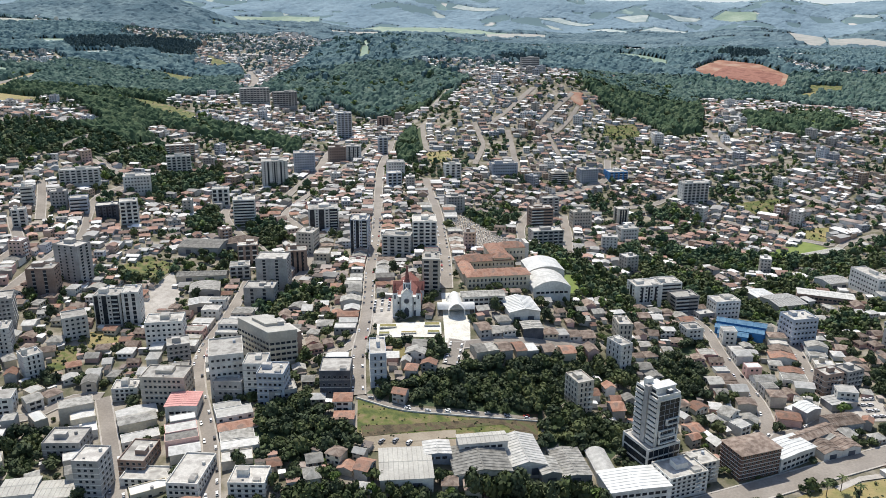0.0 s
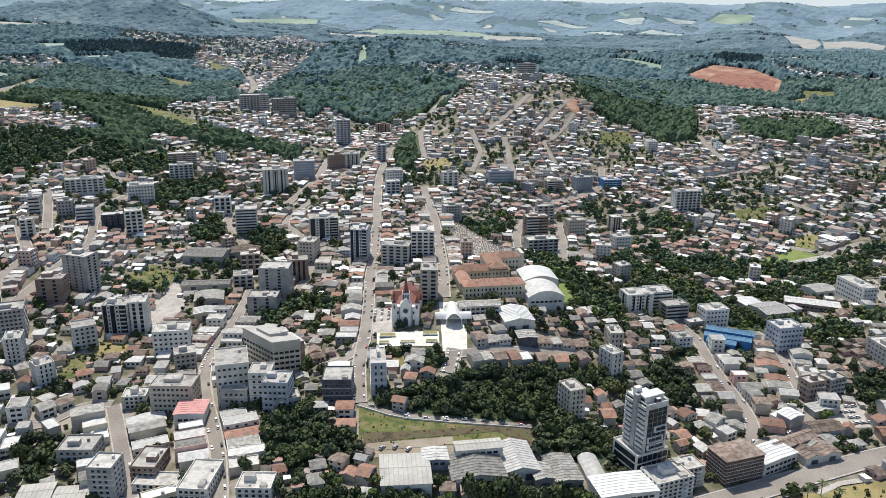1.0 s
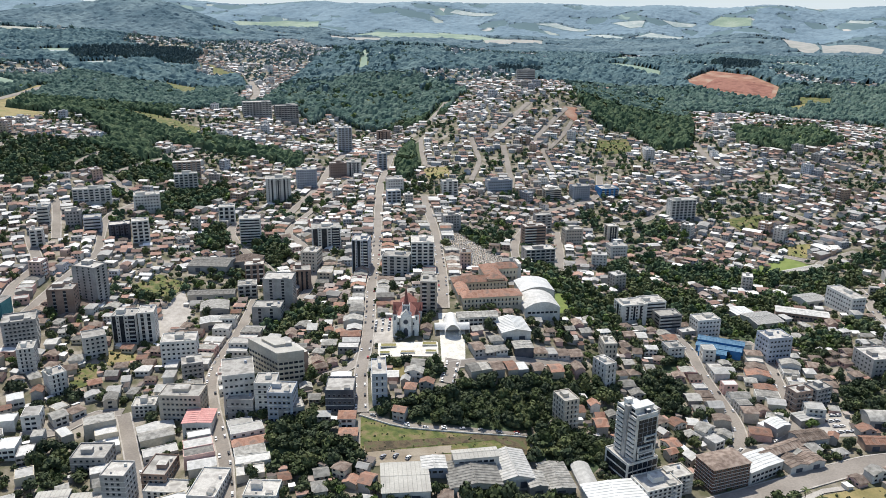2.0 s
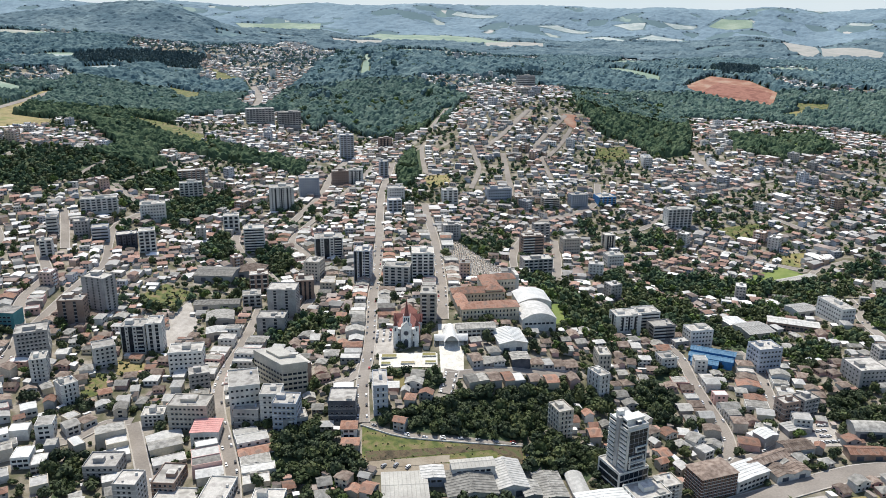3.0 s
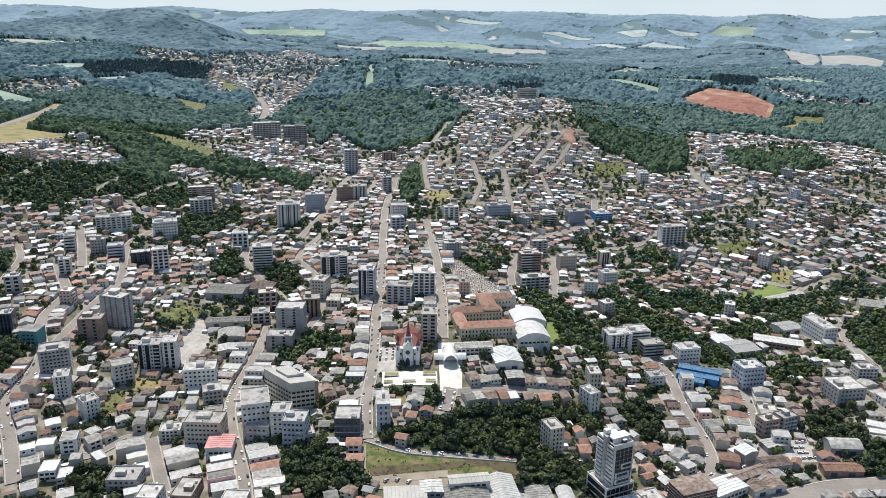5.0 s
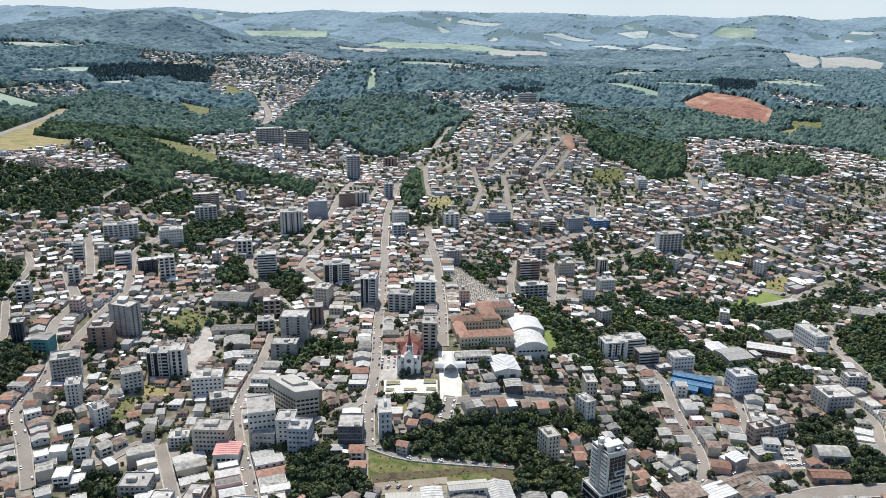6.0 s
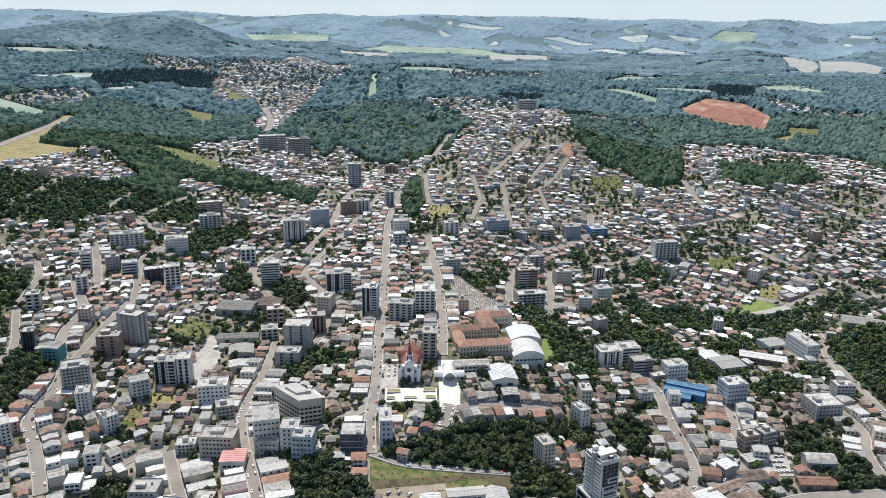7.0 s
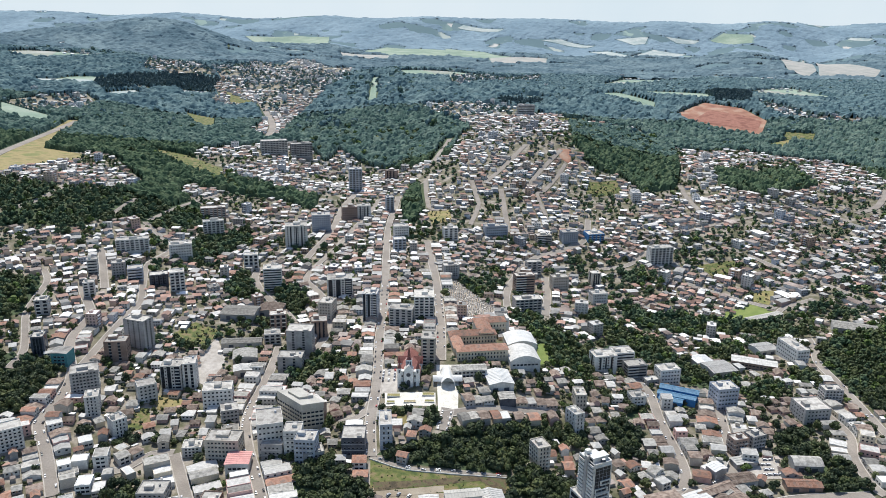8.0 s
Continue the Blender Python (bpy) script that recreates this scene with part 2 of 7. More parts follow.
        if r1 > 0.01:
            self.face(b, m)

    def mesh(self, name):
        me = bpy.data.meshes.new(name)
        me.from_pydata(self.v, [], self.f)
        for x in self.mats:
            me.materials.append(M[x] if isinstance(x, str) else x)
        me.polygons.foreach_set("material_index", self.m)
        me.update()
        return me


def part(name, shape, parent, label="", at=None):
    """Links a shape (or a mesh that is shared) as one mesh object under a thing or a part."""
    ob = new(name, shape.mesh(name) if isinstance(shape, Shape) else shape)
    ob.parent = parent
    if at is not None:
        ob.matrix_basis = at
    return tagged(ob, label) if label else ob


def thing(name, label, category, x, y, rot=0, z=None, group="", kind=""):
    ob = new(name)
    ob.empty_display_size = 1
    ob.matrix_basis = pose(x, y, float(height(x, y)) if z is None else z, 0, 0, rot)
    return tagged(ob, label, category, group, kind)


def raw(name, V, T, I, mats):
    """One mesh from arrays of vertices, triangles and material slots."""
    me = bpy.data.meshes.new(name)
    me.vertices.add(len(V)), me.loops.add(3 * len(T)), me.polygons.add(len(T))
    me.vertices.foreach_set("co", np.ascontiguousarray(V, np.float32).ravel())
    me.loops.foreach_set("vertex_index", np.ascontiguousarray(T, np.int32).ravel())
    me.polygons.foreach_set("loop_start", np.arange(0, 3 * len(T), 3, dtype=np.int32))
    me.polygons.foreach_set("material_index", np.ascontiguousarray(I, np.int32))
    me.polygons.foreach_set("use_smooth", np.zeros(len(T), bool))
    for x in mats:
        me.materials.append(M[x])
    me.update(calc_edges=True)
    return new(name, me)


# ---- the lie of the land ----
HILLS_NEAR = [(-281, 234, -11, 140), (131, 375, -19, 350), (-202, 418, -8, 90), (-37, 437, 17, 90), (107, 451, -8, 90), (750, 469, 29, 140), (562, 562, 15, 90), (-750, 562, -14, 90), (56, 578, 30, 90), (-120, 631, -6, 90), (422, 656, 6, 90), (235, 672, -11, 90), (656, 750, -5, 90), (-176, 787, -9, 90), (384, 795, -21, 90), (-28, 797, 17, 90), (-844, 844, 79, 350), (156, 871, -13, 90), (-481, 959, 19, 90), (-28, 984, 10, 90), (-190, 1017, -19, 140), (844, 1125, 19, 90), (-75, 1172, -12, 90)]
HILLS_FAR = [(291, 1203, -23, 90), (595, 1273, 27, 140), (170, 1286, 51, 140), (-128, 1347, -36, 90), (263, 1379, 14, 90), (-1406, 1406, 47, 220), (38, 1466, -13, 90), (1406, 1688, 27, 250), (0, 1781, 13, 250), (375, 1781, -18, 250), (-385, 1843, -37, 250), (-485, 2048, 88, 650), (-485, 2048, -42, 250), (521, 2067, 21, 250), (-135, 2086, 45, 250), (-1688, 2344, 151, 650), (1125, 2438, 100, 650), (1125, 2438, -26, 250), (562, 2531, -20, 250), (-1125, 2531, 11, 250), (-469, 2625, -42, 250), (-91, 2692, 33, 250), (0, 3094, 47, 400)]
HILLS_BEYOND = [(-141, 2460, 8, 120), (-689, 2600, 24, 200), (-636, 3438, 16, 250), (-153, 1875, 5, 150), (-798, 2025, 13, 150), (-1060, 2156, -20, 150), (939, 1859, 6, 150), (262, 1570, 37, 150), (745, 1994, 9, 150), (-1330, 3450, 58, 240), (-1100, 3520, 82, 210), (-1700, 3350, 102, 420), (298, 3803, 5, 250), (575, 3770, -17, 250), (1651, 3534, 32, 300), (2000, 3446, -21, 300), (-815, 4084, 38, 250), (-1000, 2950, 14, 260), (-690, 3000, 17, 260)]
RNG = np.random.RandomState(7)
WAVES = [(RNG.uniform(0, 6.28), RNG.uniform(180, 420), RNG.uniform(0, 6.28)) for _ in range(9)]


def smooth(a, b, v):
    t = np.clip((v - a) / (b - a), 0, 1)
    return t * t * (3 - 2 * t)


def height(x, y):
    """Height of the ground: low hills, a dip where the far valley lies, then rolling country that climbs to the last ridge."""
    x, y = np.asarray(x, float), np.asarray(y, float)
    z = -10 + 0 * x
    for a, b, h, s in HILLS_NEAR + HILLS_FAR:
        z = z + h * np.exp(-((x - a) ** 2 + (y - b) ** 2) / (2 * s * s))
    far = smooth(2500, 3300, y)
    roll = sum(np.sin((x * math.cos(a) + y * math.sin(a)) / w * 2.2 + p) for a, w, p in WAVES) / 4.0
    rise = 62 + 20 * smooth(3000, 4000, y) + 30 * smooth(4000, 4500, y) + 135 * smooth(4250, 4920, y) ** 1.1
    z = z * (1 - far) + far * (rise + (13 + 6 * smooth(3500, 4100, y)) * roll * (1 - 0.55 * smooth(4600, 4900, y)) + 5 * (np.sin(x / 410.0 + 1.0) + np.sin(x / 143.0)) * smooth(4400, 4900, y))
    for a, b, h, s in HILLS_BEYOND:
        z = z + h * np.exp(-((x - a) ** 2 + (y - b) ** 2) / (2 * s * s))
    return z


def inside(poly, x, y):
    x, y = np.asarray(x, float), np.asarray(y, float)
    hit = np.zeros(x.shape, bool)
    for (x0, y0), (x1, y1) in zip(poly, poly[1:] + poly[:1]):
        if y0 != y1:
            hit ^= ((y0 > y) != (y1 > y)) & (x < (x1 - x0) * (y - y0) / (y1 - y0) + x0)
    return hit


ZONES, FIELDS, ROADS = {}, {}, {}


def zone(name, poly):
    ZONES[name] = poly


def field(name, poly, mat="meadow"):
    FIELDS[name] = (poly, mat)


def road(name, width, line):
    """Keeps a road's middle line, rounded off and cut into steps of about 6 m."""
    pts = [Vector((*p, 0)) for p in line]
    ends = [2 * pts[0] - pts[1]] + pts + [2 * pts[-1] - pts[-2]]
    out = []
    for p0, p1, p2, p3 in zip(ends, ends[1:], ends[2:], ends[3:]):
        n = max(2, int((p2 - p1).length / 6))
        for i in range(n):
            t = i / n
            out.append(0.5 * (2 * p1 + (p2 - p0) * t + (2 * p0 - 5 * p1 + 4 * p2 - p3) * t * t + (3 * p1 - p0 - 3 * p2 + p3) * t ** 3))
    out.append(pts[-1])
    ROADS[name] = (width, np.array([(p.x, p.y) for p in out]))


road('main_street', 7.6, [(-37, 437), (-40, 479), (-39, 521), (-40, 572), (-43, 638), (-43, 706), (-45, 778), (-49, 877), (-52, 1005), (-45, 1169)])
road('lower_lane', 3.6, [(-37, 437), (-25, 431), (-10, 426), (22, 426), (63, 430)])
road('second_street', 8.2, [(16, 569), (17, 620), (17, 685), (14, 783), (8, 862), (3, 933)])
road('second_street_south', 9, [(16, 470), (21, 497)])
road('cross_street', 5.5, [(-39, 521), (-48, 490), (-65, 482)])
road('plaza_street', 6.5, [(19, 490), (56, 501), (114, 510)])
road('north_west_street', 8, [(-111, 1260), (-130, 1124), (-132, 1031), (-137, 964), (-147, 903), (-151, 873)])
road('diagonal_street', 6.5, [(-75, 1170), (-88, 1081), (-104, 990), (-118, 911), (-133, 854), (-140, 806), (-121, 767), (-99, 715), (-97, 671), (-101, 639), (-111, 606)])
road('curved_road', 7, [(-182, 888), (-196, 846), (-203, 821), (-191, 783), (-169, 745), (-149, 717), (-136, 693)])
road('west_road', 6, [(-306, 897), (-312, 848), (-321, 797), (-311, 751), (-297, 703), (-298, 676), (-300, 629), (-301, 593), (-302, 564)])
road('west_avenue', 8, [(-257, 410), (-270, 434), (-283, 457), (-298, 479), (-301, 491), (-299, 523), (-304, 554), (-321, 587), (-328, 612), (-328, 637), (-331, 662), (-351, 696), (-361, 714)])
road('west_lane', 5.5, [(-356, 551), (-358, 582), (-384, 641), (-391, 675), (-397, 714), (-412, 740)])
road('west_ramp', 7, [(-381, 815), (-363, 774), (-340, 719)])
road('market_street', 7.6, [(-142, 362), (-146, 369), (-163, 407), (-177, 437), (-188, 460)])
road('runway', 14, [(-655, 1036), (-685, 1184), (-708, 1353), (-727, 1560)])
road('riverside_avenue', 13, [(120, 362), (135, 369), (165, 381), (197, 393), (226, 403), (251, 411), (277, 417), (330, 418)])
road('market_cross', 6, [(-189, 462), (-205, 460), (-221, 442), (-241, 436)])
road('shop_street', 7.2, [(-97, 352), (-109, 398), (-120, 429), (-131, 458), (-141, 492), (-143, 523), (-141, 554), (-140, 599), (-141, 639)])
road('east_road', 7.5, [(176, 424), (190, 431), (200, 444), (204, 467), (203, 494), (203, 528), (206, 565), (202, 590), (195, 612), (188, 634), (179, 658)])
road('east_street', 7.5, [(184, 425), (207, 432), (229, 442), (242, 457), (248, 482), (255, 515), (264, 561), (260, 586)])
road('forest_road', 6, [(409, 689), (399, 655), (387, 625), (384, 582), (383, 542), (382, 496), (383, 444)])
road('depot_road', 6.5, [(346, 546), (350, 526), (352, 496), (340, 466), (336, 432), (339, 420)])
road('ridge_street', 8, [(117, 993), (119, 1060), (119, 1136)])
road('ridge_street_west', 7, [(65, 1010), (80, 1079), (79, 1119), (74, 1173)])
road('hill_street', 8, [(94, 1158), (129, 1209), (177, 1301)])
road('hill_street_two', 7, [(153, 1125), (191, 1209), (240, 1300)])
road('hill_lane', 6, [(180, 1054), (176, 1125), (188, 1139), (219, 1203), (241, 1255)])
road('mid_curve', 7, [(92, 733), (97, 789), (110, 840), (133, 903), (161, 935), (193, 951), (226, 982), (243, 1050)])
road('mid_street', 8, [(135, 735), (146, 795), (154, 868)])
road('valley_road', 14, [(-326, 1530), (-351, 1699), (-407, 1910), (-483, 2148), (-536, 2302)])
road('saddle_road', 10, [(12, 1308), (28, 1404), (47, 1503)])
road('loop_road', 7, [(-1, 1216), (1, 1150), (8, 1080), (32, 1069)])
road('field_road', 8, [(432, 1218), (428, 1166), (429, 1109)])
road('east_far_road', 10, [(770, 1186), (715, 1113), (668, 1086)])
road('west_high_road', 6, [(-504, 875), (-488, 917), (-487, 981)])
road('west_high_lane', 6, [(-403, 914), (-400, 987)])
road('bypass_lane', 5.5, [(-362, 923), (-344, 1027), (-319, 1103)])
road('pitch_road', 6, [(473, 809), (433, 796), (411, 774)])
road('valley_lane', 6, [(310, 950), (269, 908), (229, 896)])
road('orchard_road', 6, [(442, 939), (477, 883), (510, 832), (534, 766)])
road('bend_lane', 5.5, [(379, 949), (419, 965), (443, 932)])
road('pitch_lane', 6, [(335, 865), (385, 828), (422, 795)])
road('garden_street', 6, [(374, 1018), (438, 1047), (506, 1075)])
road('warehouse_street', 6.5, [(590, 1144), (626, 1083), (659, 999)])
road('terrace_street', 6, [(-322, 800), (-311, 860), (-334, 884), (-365, 916)])
zone('hill_west', [(-2500, 2700), (-2500, 4050), (-1300, 4050), (-900, 3700), (-860, 3350), (-1030, 3000), (-1200, 2750)])
zone('grove_depot', [(330, 523), (342, 499), (312, 421), (330, 421), (336, 457), (339, 491)])
zone('grove_yard', [(293, 503), (328, 519), (305, 480), (286, 474)])
zone('grove_blue', [(296, 581), (324, 603), (337, 589), (327, 561), (301, 547), (296, 561)])
zone('grove_terrace', [(279, 677), (328, 702), (336, 669), (312, 646), (284, 670)])
zone('grove_creek', [(238, 681), (274, 639), (289, 597), (267, 583), (248, 598), (229, 660)])
zone('grove_hostel', [(346, 610), (368, 615), (382, 590), (359, 575), (344, 593)])
zone('grove_back', [(149, 520), (172, 513), (183, 501), (165, 467), (155, 469), (147, 493)])
zone('grove_south', [(-32, 443), (-23, 451), (-11, 451), (15, 469), (59, 479), (98, 497), (116, 492), (130, 490), (131, 477), (96, 464), (81, 452), (73, 440), (64, 433), (22, 429), (-23, 435)])
zone('grove_tower', [(65, 429), (75, 441), (86, 437), (106, 435), (119, 432), (116, 408), (85, 404), (62, 410)])
zone('grove_gym', [(95, 712), (118, 729), (149, 690), (159, 647), (160, 591), (156, 558), (141, 552), (130, 578), (112, 590), (110, 638), (100, 676)])
zone('grove_west', [(-121, 605), (-103, 623), (-67, 600), (-65, 581), (-93, 576), (-99, 546), (-118, 548)])
zone('grove_shops', [(-92, 430), (-78, 447), (-64, 439), (-54, 420), (-37, 405), (-34, 385), (-87, 388)])
zone('grove_hillside', [(-399, 584), (-355, 570), (-327, 571), (-313, 561), (-313, 535), (-314, 521), (-317, 495), (-342, 475)])
zone('grove_bend', [(-173, 769), (-151, 787), (-128, 750), (-130, 700), (-149, 710)])
zone('grove_bend_west', [(-236, 788), (-220, 830), (-198, 800), (-177, 752), (-184, 728), (-222, 759)])
zone('grove_mid', [(-297, 866), (-297, 914), (-245, 979), (-225, 938), (-251, 873), (-278, 826)])
zone('strip_west', [(-570, 1297), (-459, 1202), (-355, 1124), (-302, 1122), (-225, 1126), (-168, 1095), (-173, 1169), (-301, 1195), (-351, 1211), (-449, 1288), (-572, 1408)])
zone('grove_west_high', [(-527, 882), (-517, 948), (-480, 970), (-470, 900), (-480, 830), (-499, 825)])
zone('grove_saddle', [(-41, 1116), (-29, 1205), (2, 1208), (-0, 1076), (-14, 1013), (-35, 1026)])
zone('forest_east', [(408, 666), (453, 694), (538, 735), (613, 732), (424, 453), (393, 516), (387, 569), (391, 627)])
zone('grove_pitch', [(274, 774), (311, 785), (327, 762), (385, 776), (423, 706), (383, 698), (344, 722), (280, 718), (262, 732)])
zone('grove_valley', [(185, 764), (213, 786), (233, 706), (252, 709), (259, 651), (223, 646), (186, 692)])
zone('grove_valley_two', [(220, 787), (245, 806), (268, 763), (257, 724), (234, 735)])
zone('grove_east_low', [(296, 505), (316, 512), (316, 487), (327, 478), (322, 441), (324, 421), (299, 422), (303, 457), (283, 481)])
zone('grove_east_mid', [(247, 650), (272, 623), (306, 583), (331, 568), (318, 550), (292, 574), (258, 598)])
zone('grove_park', [(-26, 499), (12, 498), (12, 478), (-1, 474), (-2, 489), (-25, 490)])
zone('hill_centre', [(-313, 1560), (-307, 1907), (-232, 2506), (-131, 2693), (7, 1861), (80, 1612), (47, 1328), (-35, 1339), (-173, 1462), (-193, 1399), (-234, 1460), (-267, 1497)])
zone('hill_east', [(316, 1692), (447, 1697), (524, 1560), (462, 1308), (426, 1206), (367, 1197), (337, 1255), (289, 1267), (266, 1344)])
zone('grove_cemetery', [(39, 813), (53, 802), (70, 754), (80, 722), (72, 709), (51, 763)])
zone('grove_east_far', [(515, 1300), (569, 1255), (666, 1314), (665, 1203), (546, 1148), (493, 1205)])
zone('grove_slope', [(175, 557), (196, 570), (192, 527), (173, 518)])
field('field_lower', [(-37, 435), (-10, 426), (62, 428), (64, 415), (54, 409), (-17, 400), (-35, 405)])
zone('grove_avenue', [(-67, 366), (-30, 361), (13, 363), (83, 375), (80, 360), (-65, 350)])
zone('grove_low_west', [(-223, 411), (-213, 428), (-201, 420), (-199, 396), (-209, 383)])
field('scrub_strip', [(-33.5, 410.2), (-10.3, 412.4), (15.6, 418.1), (42.7, 427.0), (42.1, 420.7), (17.6, 412.6), (-5.9, 407.1), (-22.6, 403.3), (-31.9, 401.5)], "scrub")
field('scrub_slope', [(42.7, 427.0), (63.5, 434.2), (60.3, 410.7), (46.3, 418.4), (42.1, 420.7)], "scrub")
field('scrub_track', [(-30.8, 401.4), (-5.9, 405.9), (16.5, 411.4), (16.2, 405.2), (-1.7, 400.3), (-29.4, 395.3)], "bare")
field('park_lawn', [(-22, 486.9), (-3, 487.6), (-3.4, 475.8), (-21.5, 474.1)], "drygrass")
field('park_east', [(164, 366), (193, 380), (243, 391), (300, 396), (300, 330), (160, 330)], "drygrass")
field('park_path', [(208.6, 384.5), (225.9, 392.6), (241.5, 394.7), (239.2, 390.8), (225.5, 388.7), (209.9, 380.7)], "paving")
field('field_bare', [(-33, 405), (-17, 400), (54, 409), (53, 401), (-32, 390)], "bare")
field('plaza', [(-31, 520), (11, 517), (11, 499), (-30, 500)], "plaza")
field('plaza_court', [(12, 561), (32, 560), (29, 495), (13, 493)], "plaza")
field('church_lot', [(-38, 565), (-20, 560), (-21, 517), (-36, 520)], "paving")
field('pitch', [(336, 779), (400, 814), (417, 782), (377, 757)], "turf")
field('airfield', [(-656, 926), (-673, 1161), (-707, 1339), (-746, 1564), (-723, 1578), (-687, 1383), (-651, 1253), (-560, 1226), (-595, 1059), (-581, 834)], "drygrass")
field('meadow_west', [(-500, 1335), (-424, 1301), (-343, 1235), (-325, 1181), (-376, 1198), (-437, 1247)])
field('clearing_east', [(274, 1213), (328, 1239), (330, 1200), (283, 1163), (259, 1156)])
field('red_cut', [(618, 1855), (722, 1956), (796, 1896), (815, 1782), (757, 1671), (696, 1699), (652, 1766)], "redearth")
field('red_bank', [(640, 1800), (712, 1880), (775, 1830), (800, 1775), (760, 1700), (712, 1745)], "redbank")
field('lot_west', [(-245, 648), (-233, 676), (-201, 662), (-211, 634), (-233, 626)])
field('lot_yellow', [(-229, 534), (-217, 541), (-199, 530), (-199, 513), (-219, 517)], "drygrass")
field('lot_green', [(-242, 516), (-227, 518), (-217, 496), (-232, 484)])
field('saddle_lot', [(-0, 1068), (36, 1068), (39, 1025), (10, 1005)], "drygrass")
field('ridge_lot', [(292, 1746), (371, 1777), (371, 1675), (295, 1640)])
field('ridge_cut', [(233, 1301), (260, 1311), (250, 1257), (234, 1269)], "redearth")
field('court_gym', [(111, 631), (120, 637), (117, 582), (104, 576)], "turf")
field('depot_yard', [(259, 471), (282, 473), (274, 444), (246, 445)], "paving")
field('cemetery', [(26, 788), (38, 793), (86, 716), (66, 693), (30, 682)], "bare")
field('yard_factory', [(-212, 600), (-204, 649), (-185, 605), (-186, 553), (-198, 562)], "paving")
field('hill_track', [(-144, 1850), (-160, 2260), (-148, 2264), (-126, 1850)], "hazemeadow")
field('meadow_low', [(362, 912), (420, 926), (404, 883), (380, 877)])
field('lot_pitch', [(413, 846), (441, 842), (418, 807), (400, 823)], "drygrass")

field('hamlet_valley', [(-732, 2636), (-676, 3040), (-559, 2946), (-547, 3267), (-391, 3067), (-312, 3200), (-256, 2268), (-311, 2067), (-400, 2123), (-373, 1901), (-414, 1925), (-512, 2209), (-605, 2288)], "soil")
field('hamlet_suburb', [(-869, 2380), (-1013, 2900), (-719, 2553), (-665, 2389), (-714, 2263), (-834, 2303)], "soil")
field('hamlet_west', [(-951, 1696), (-909, 1764), (-829, 1848), (-780, 1793), (-773, 1684), (-847, 1632)], "soil")
field('hamlet_ridge', [(-20, 1796), (62, 1847), (245, 1859), (274, 1765), (159, 1667), (45, 1682)], "soil")
field('hamlet_east', [(892, 2012), (927, 1919), (950, 1831), (1034, 1802), (1066, 1785), (1000, 1751), (926, 1780), (873, 1815), (864, 1927)], "soil")
field('hamlet_mid', [(73, 2431), (433, 2971), (394, 2700), (70, 2064)], "soil")
field('field_d', [(-945, 1685), (-792, 1589), (-782, 1520), (-889, 1575)], "hazemeadow")
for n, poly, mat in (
        ("pale_a", [(1078, 4498), (1158, 4487), (1263, 4506), (1217, 4389), (1143, 4352)], "hazefield"),
        ("pale_b", [(1378, 4557), (1591, 4576), (1542, 4527), (1431, 4498)], "hazefield"),
        ("green_c", [(1651, 4577), (1765, 4692), (1905, 4583), (1847, 4450), (1736, 4460)], "hazemeadow"),
        ("pale_d", [(897, 4323), (974, 4242), (1030, 4019), (991, 3923)], "hazefield"),
        ("pale_e", [(1024, 3937), (1242, 4295), (1433, 4332), (1248, 4091)], "hazefield"),
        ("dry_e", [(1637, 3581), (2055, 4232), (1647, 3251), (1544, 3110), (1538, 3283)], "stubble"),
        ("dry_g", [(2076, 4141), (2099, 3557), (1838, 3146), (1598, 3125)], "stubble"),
        ("green_f", [(95, 4272), (295, 4196), (420, 3904), (279, 3754), (88, 3932)], "hazemeadow"),
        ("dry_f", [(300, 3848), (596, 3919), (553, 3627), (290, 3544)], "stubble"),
        ("pale_g", [(642, 4472), (768, 4535), (945, 4445), (900, 4426), (726, 4471)], "hazefield"),
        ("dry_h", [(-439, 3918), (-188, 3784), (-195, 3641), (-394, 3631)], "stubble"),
        ("green_h", [(-353, 4088), (-229, 4297), (92, 4160), (85, 3821), (-174, 3785)], "hazemeadow"),
        ("green_i", [(-1023, 4416), (-754, 4536), (-563, 4462), (-529, 4120), (-729, 3946)], "hazemeadow"),
        ("pale_j", [(-1023, 2010), (-886, 2032), (-862, 1975), (-980, 1938)], "hazefield"),
        ("pale_k", [(-797, 1899), (-755, 1972), (-731, 1945), (-777, 1864)], "hazefield"),
        ("pale_l", [(-684, 2088), (-602, 2149), (-599, 2108), (-654, 2065)], "hazefield"),
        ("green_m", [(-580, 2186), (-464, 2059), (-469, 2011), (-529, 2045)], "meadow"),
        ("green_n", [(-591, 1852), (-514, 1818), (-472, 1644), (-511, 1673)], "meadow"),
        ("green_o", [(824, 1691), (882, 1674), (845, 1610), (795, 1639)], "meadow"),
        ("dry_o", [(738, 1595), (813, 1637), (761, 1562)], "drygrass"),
        ("pale_p", [(2503, 4624), (2603, 4554), (2555, 4524), (2468, 4586)], "hazefield"),
        ("pale_r", [(208, 4752), (442, 4641), (406, 4616), (172, 4705)], "hazefield"),
        ("green_q", [(457, 2128), (536, 2157), (562, 2071), (597, 1973), (579, 1920), (528, 1996)], "hazemeadow")):
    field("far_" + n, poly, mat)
PINES = [[(-860, 1976), (-826, 2140), (-716, 2289), (-627, 2298), (-603, 2141), (-722, 2055), (-806, 1891)], [(780, 2128), (940, 2312), (930, 2160), (840, 1953), (748, 1944)], [(179, 1914), (300, 1955), (284, 1890), (181, 1858)]]


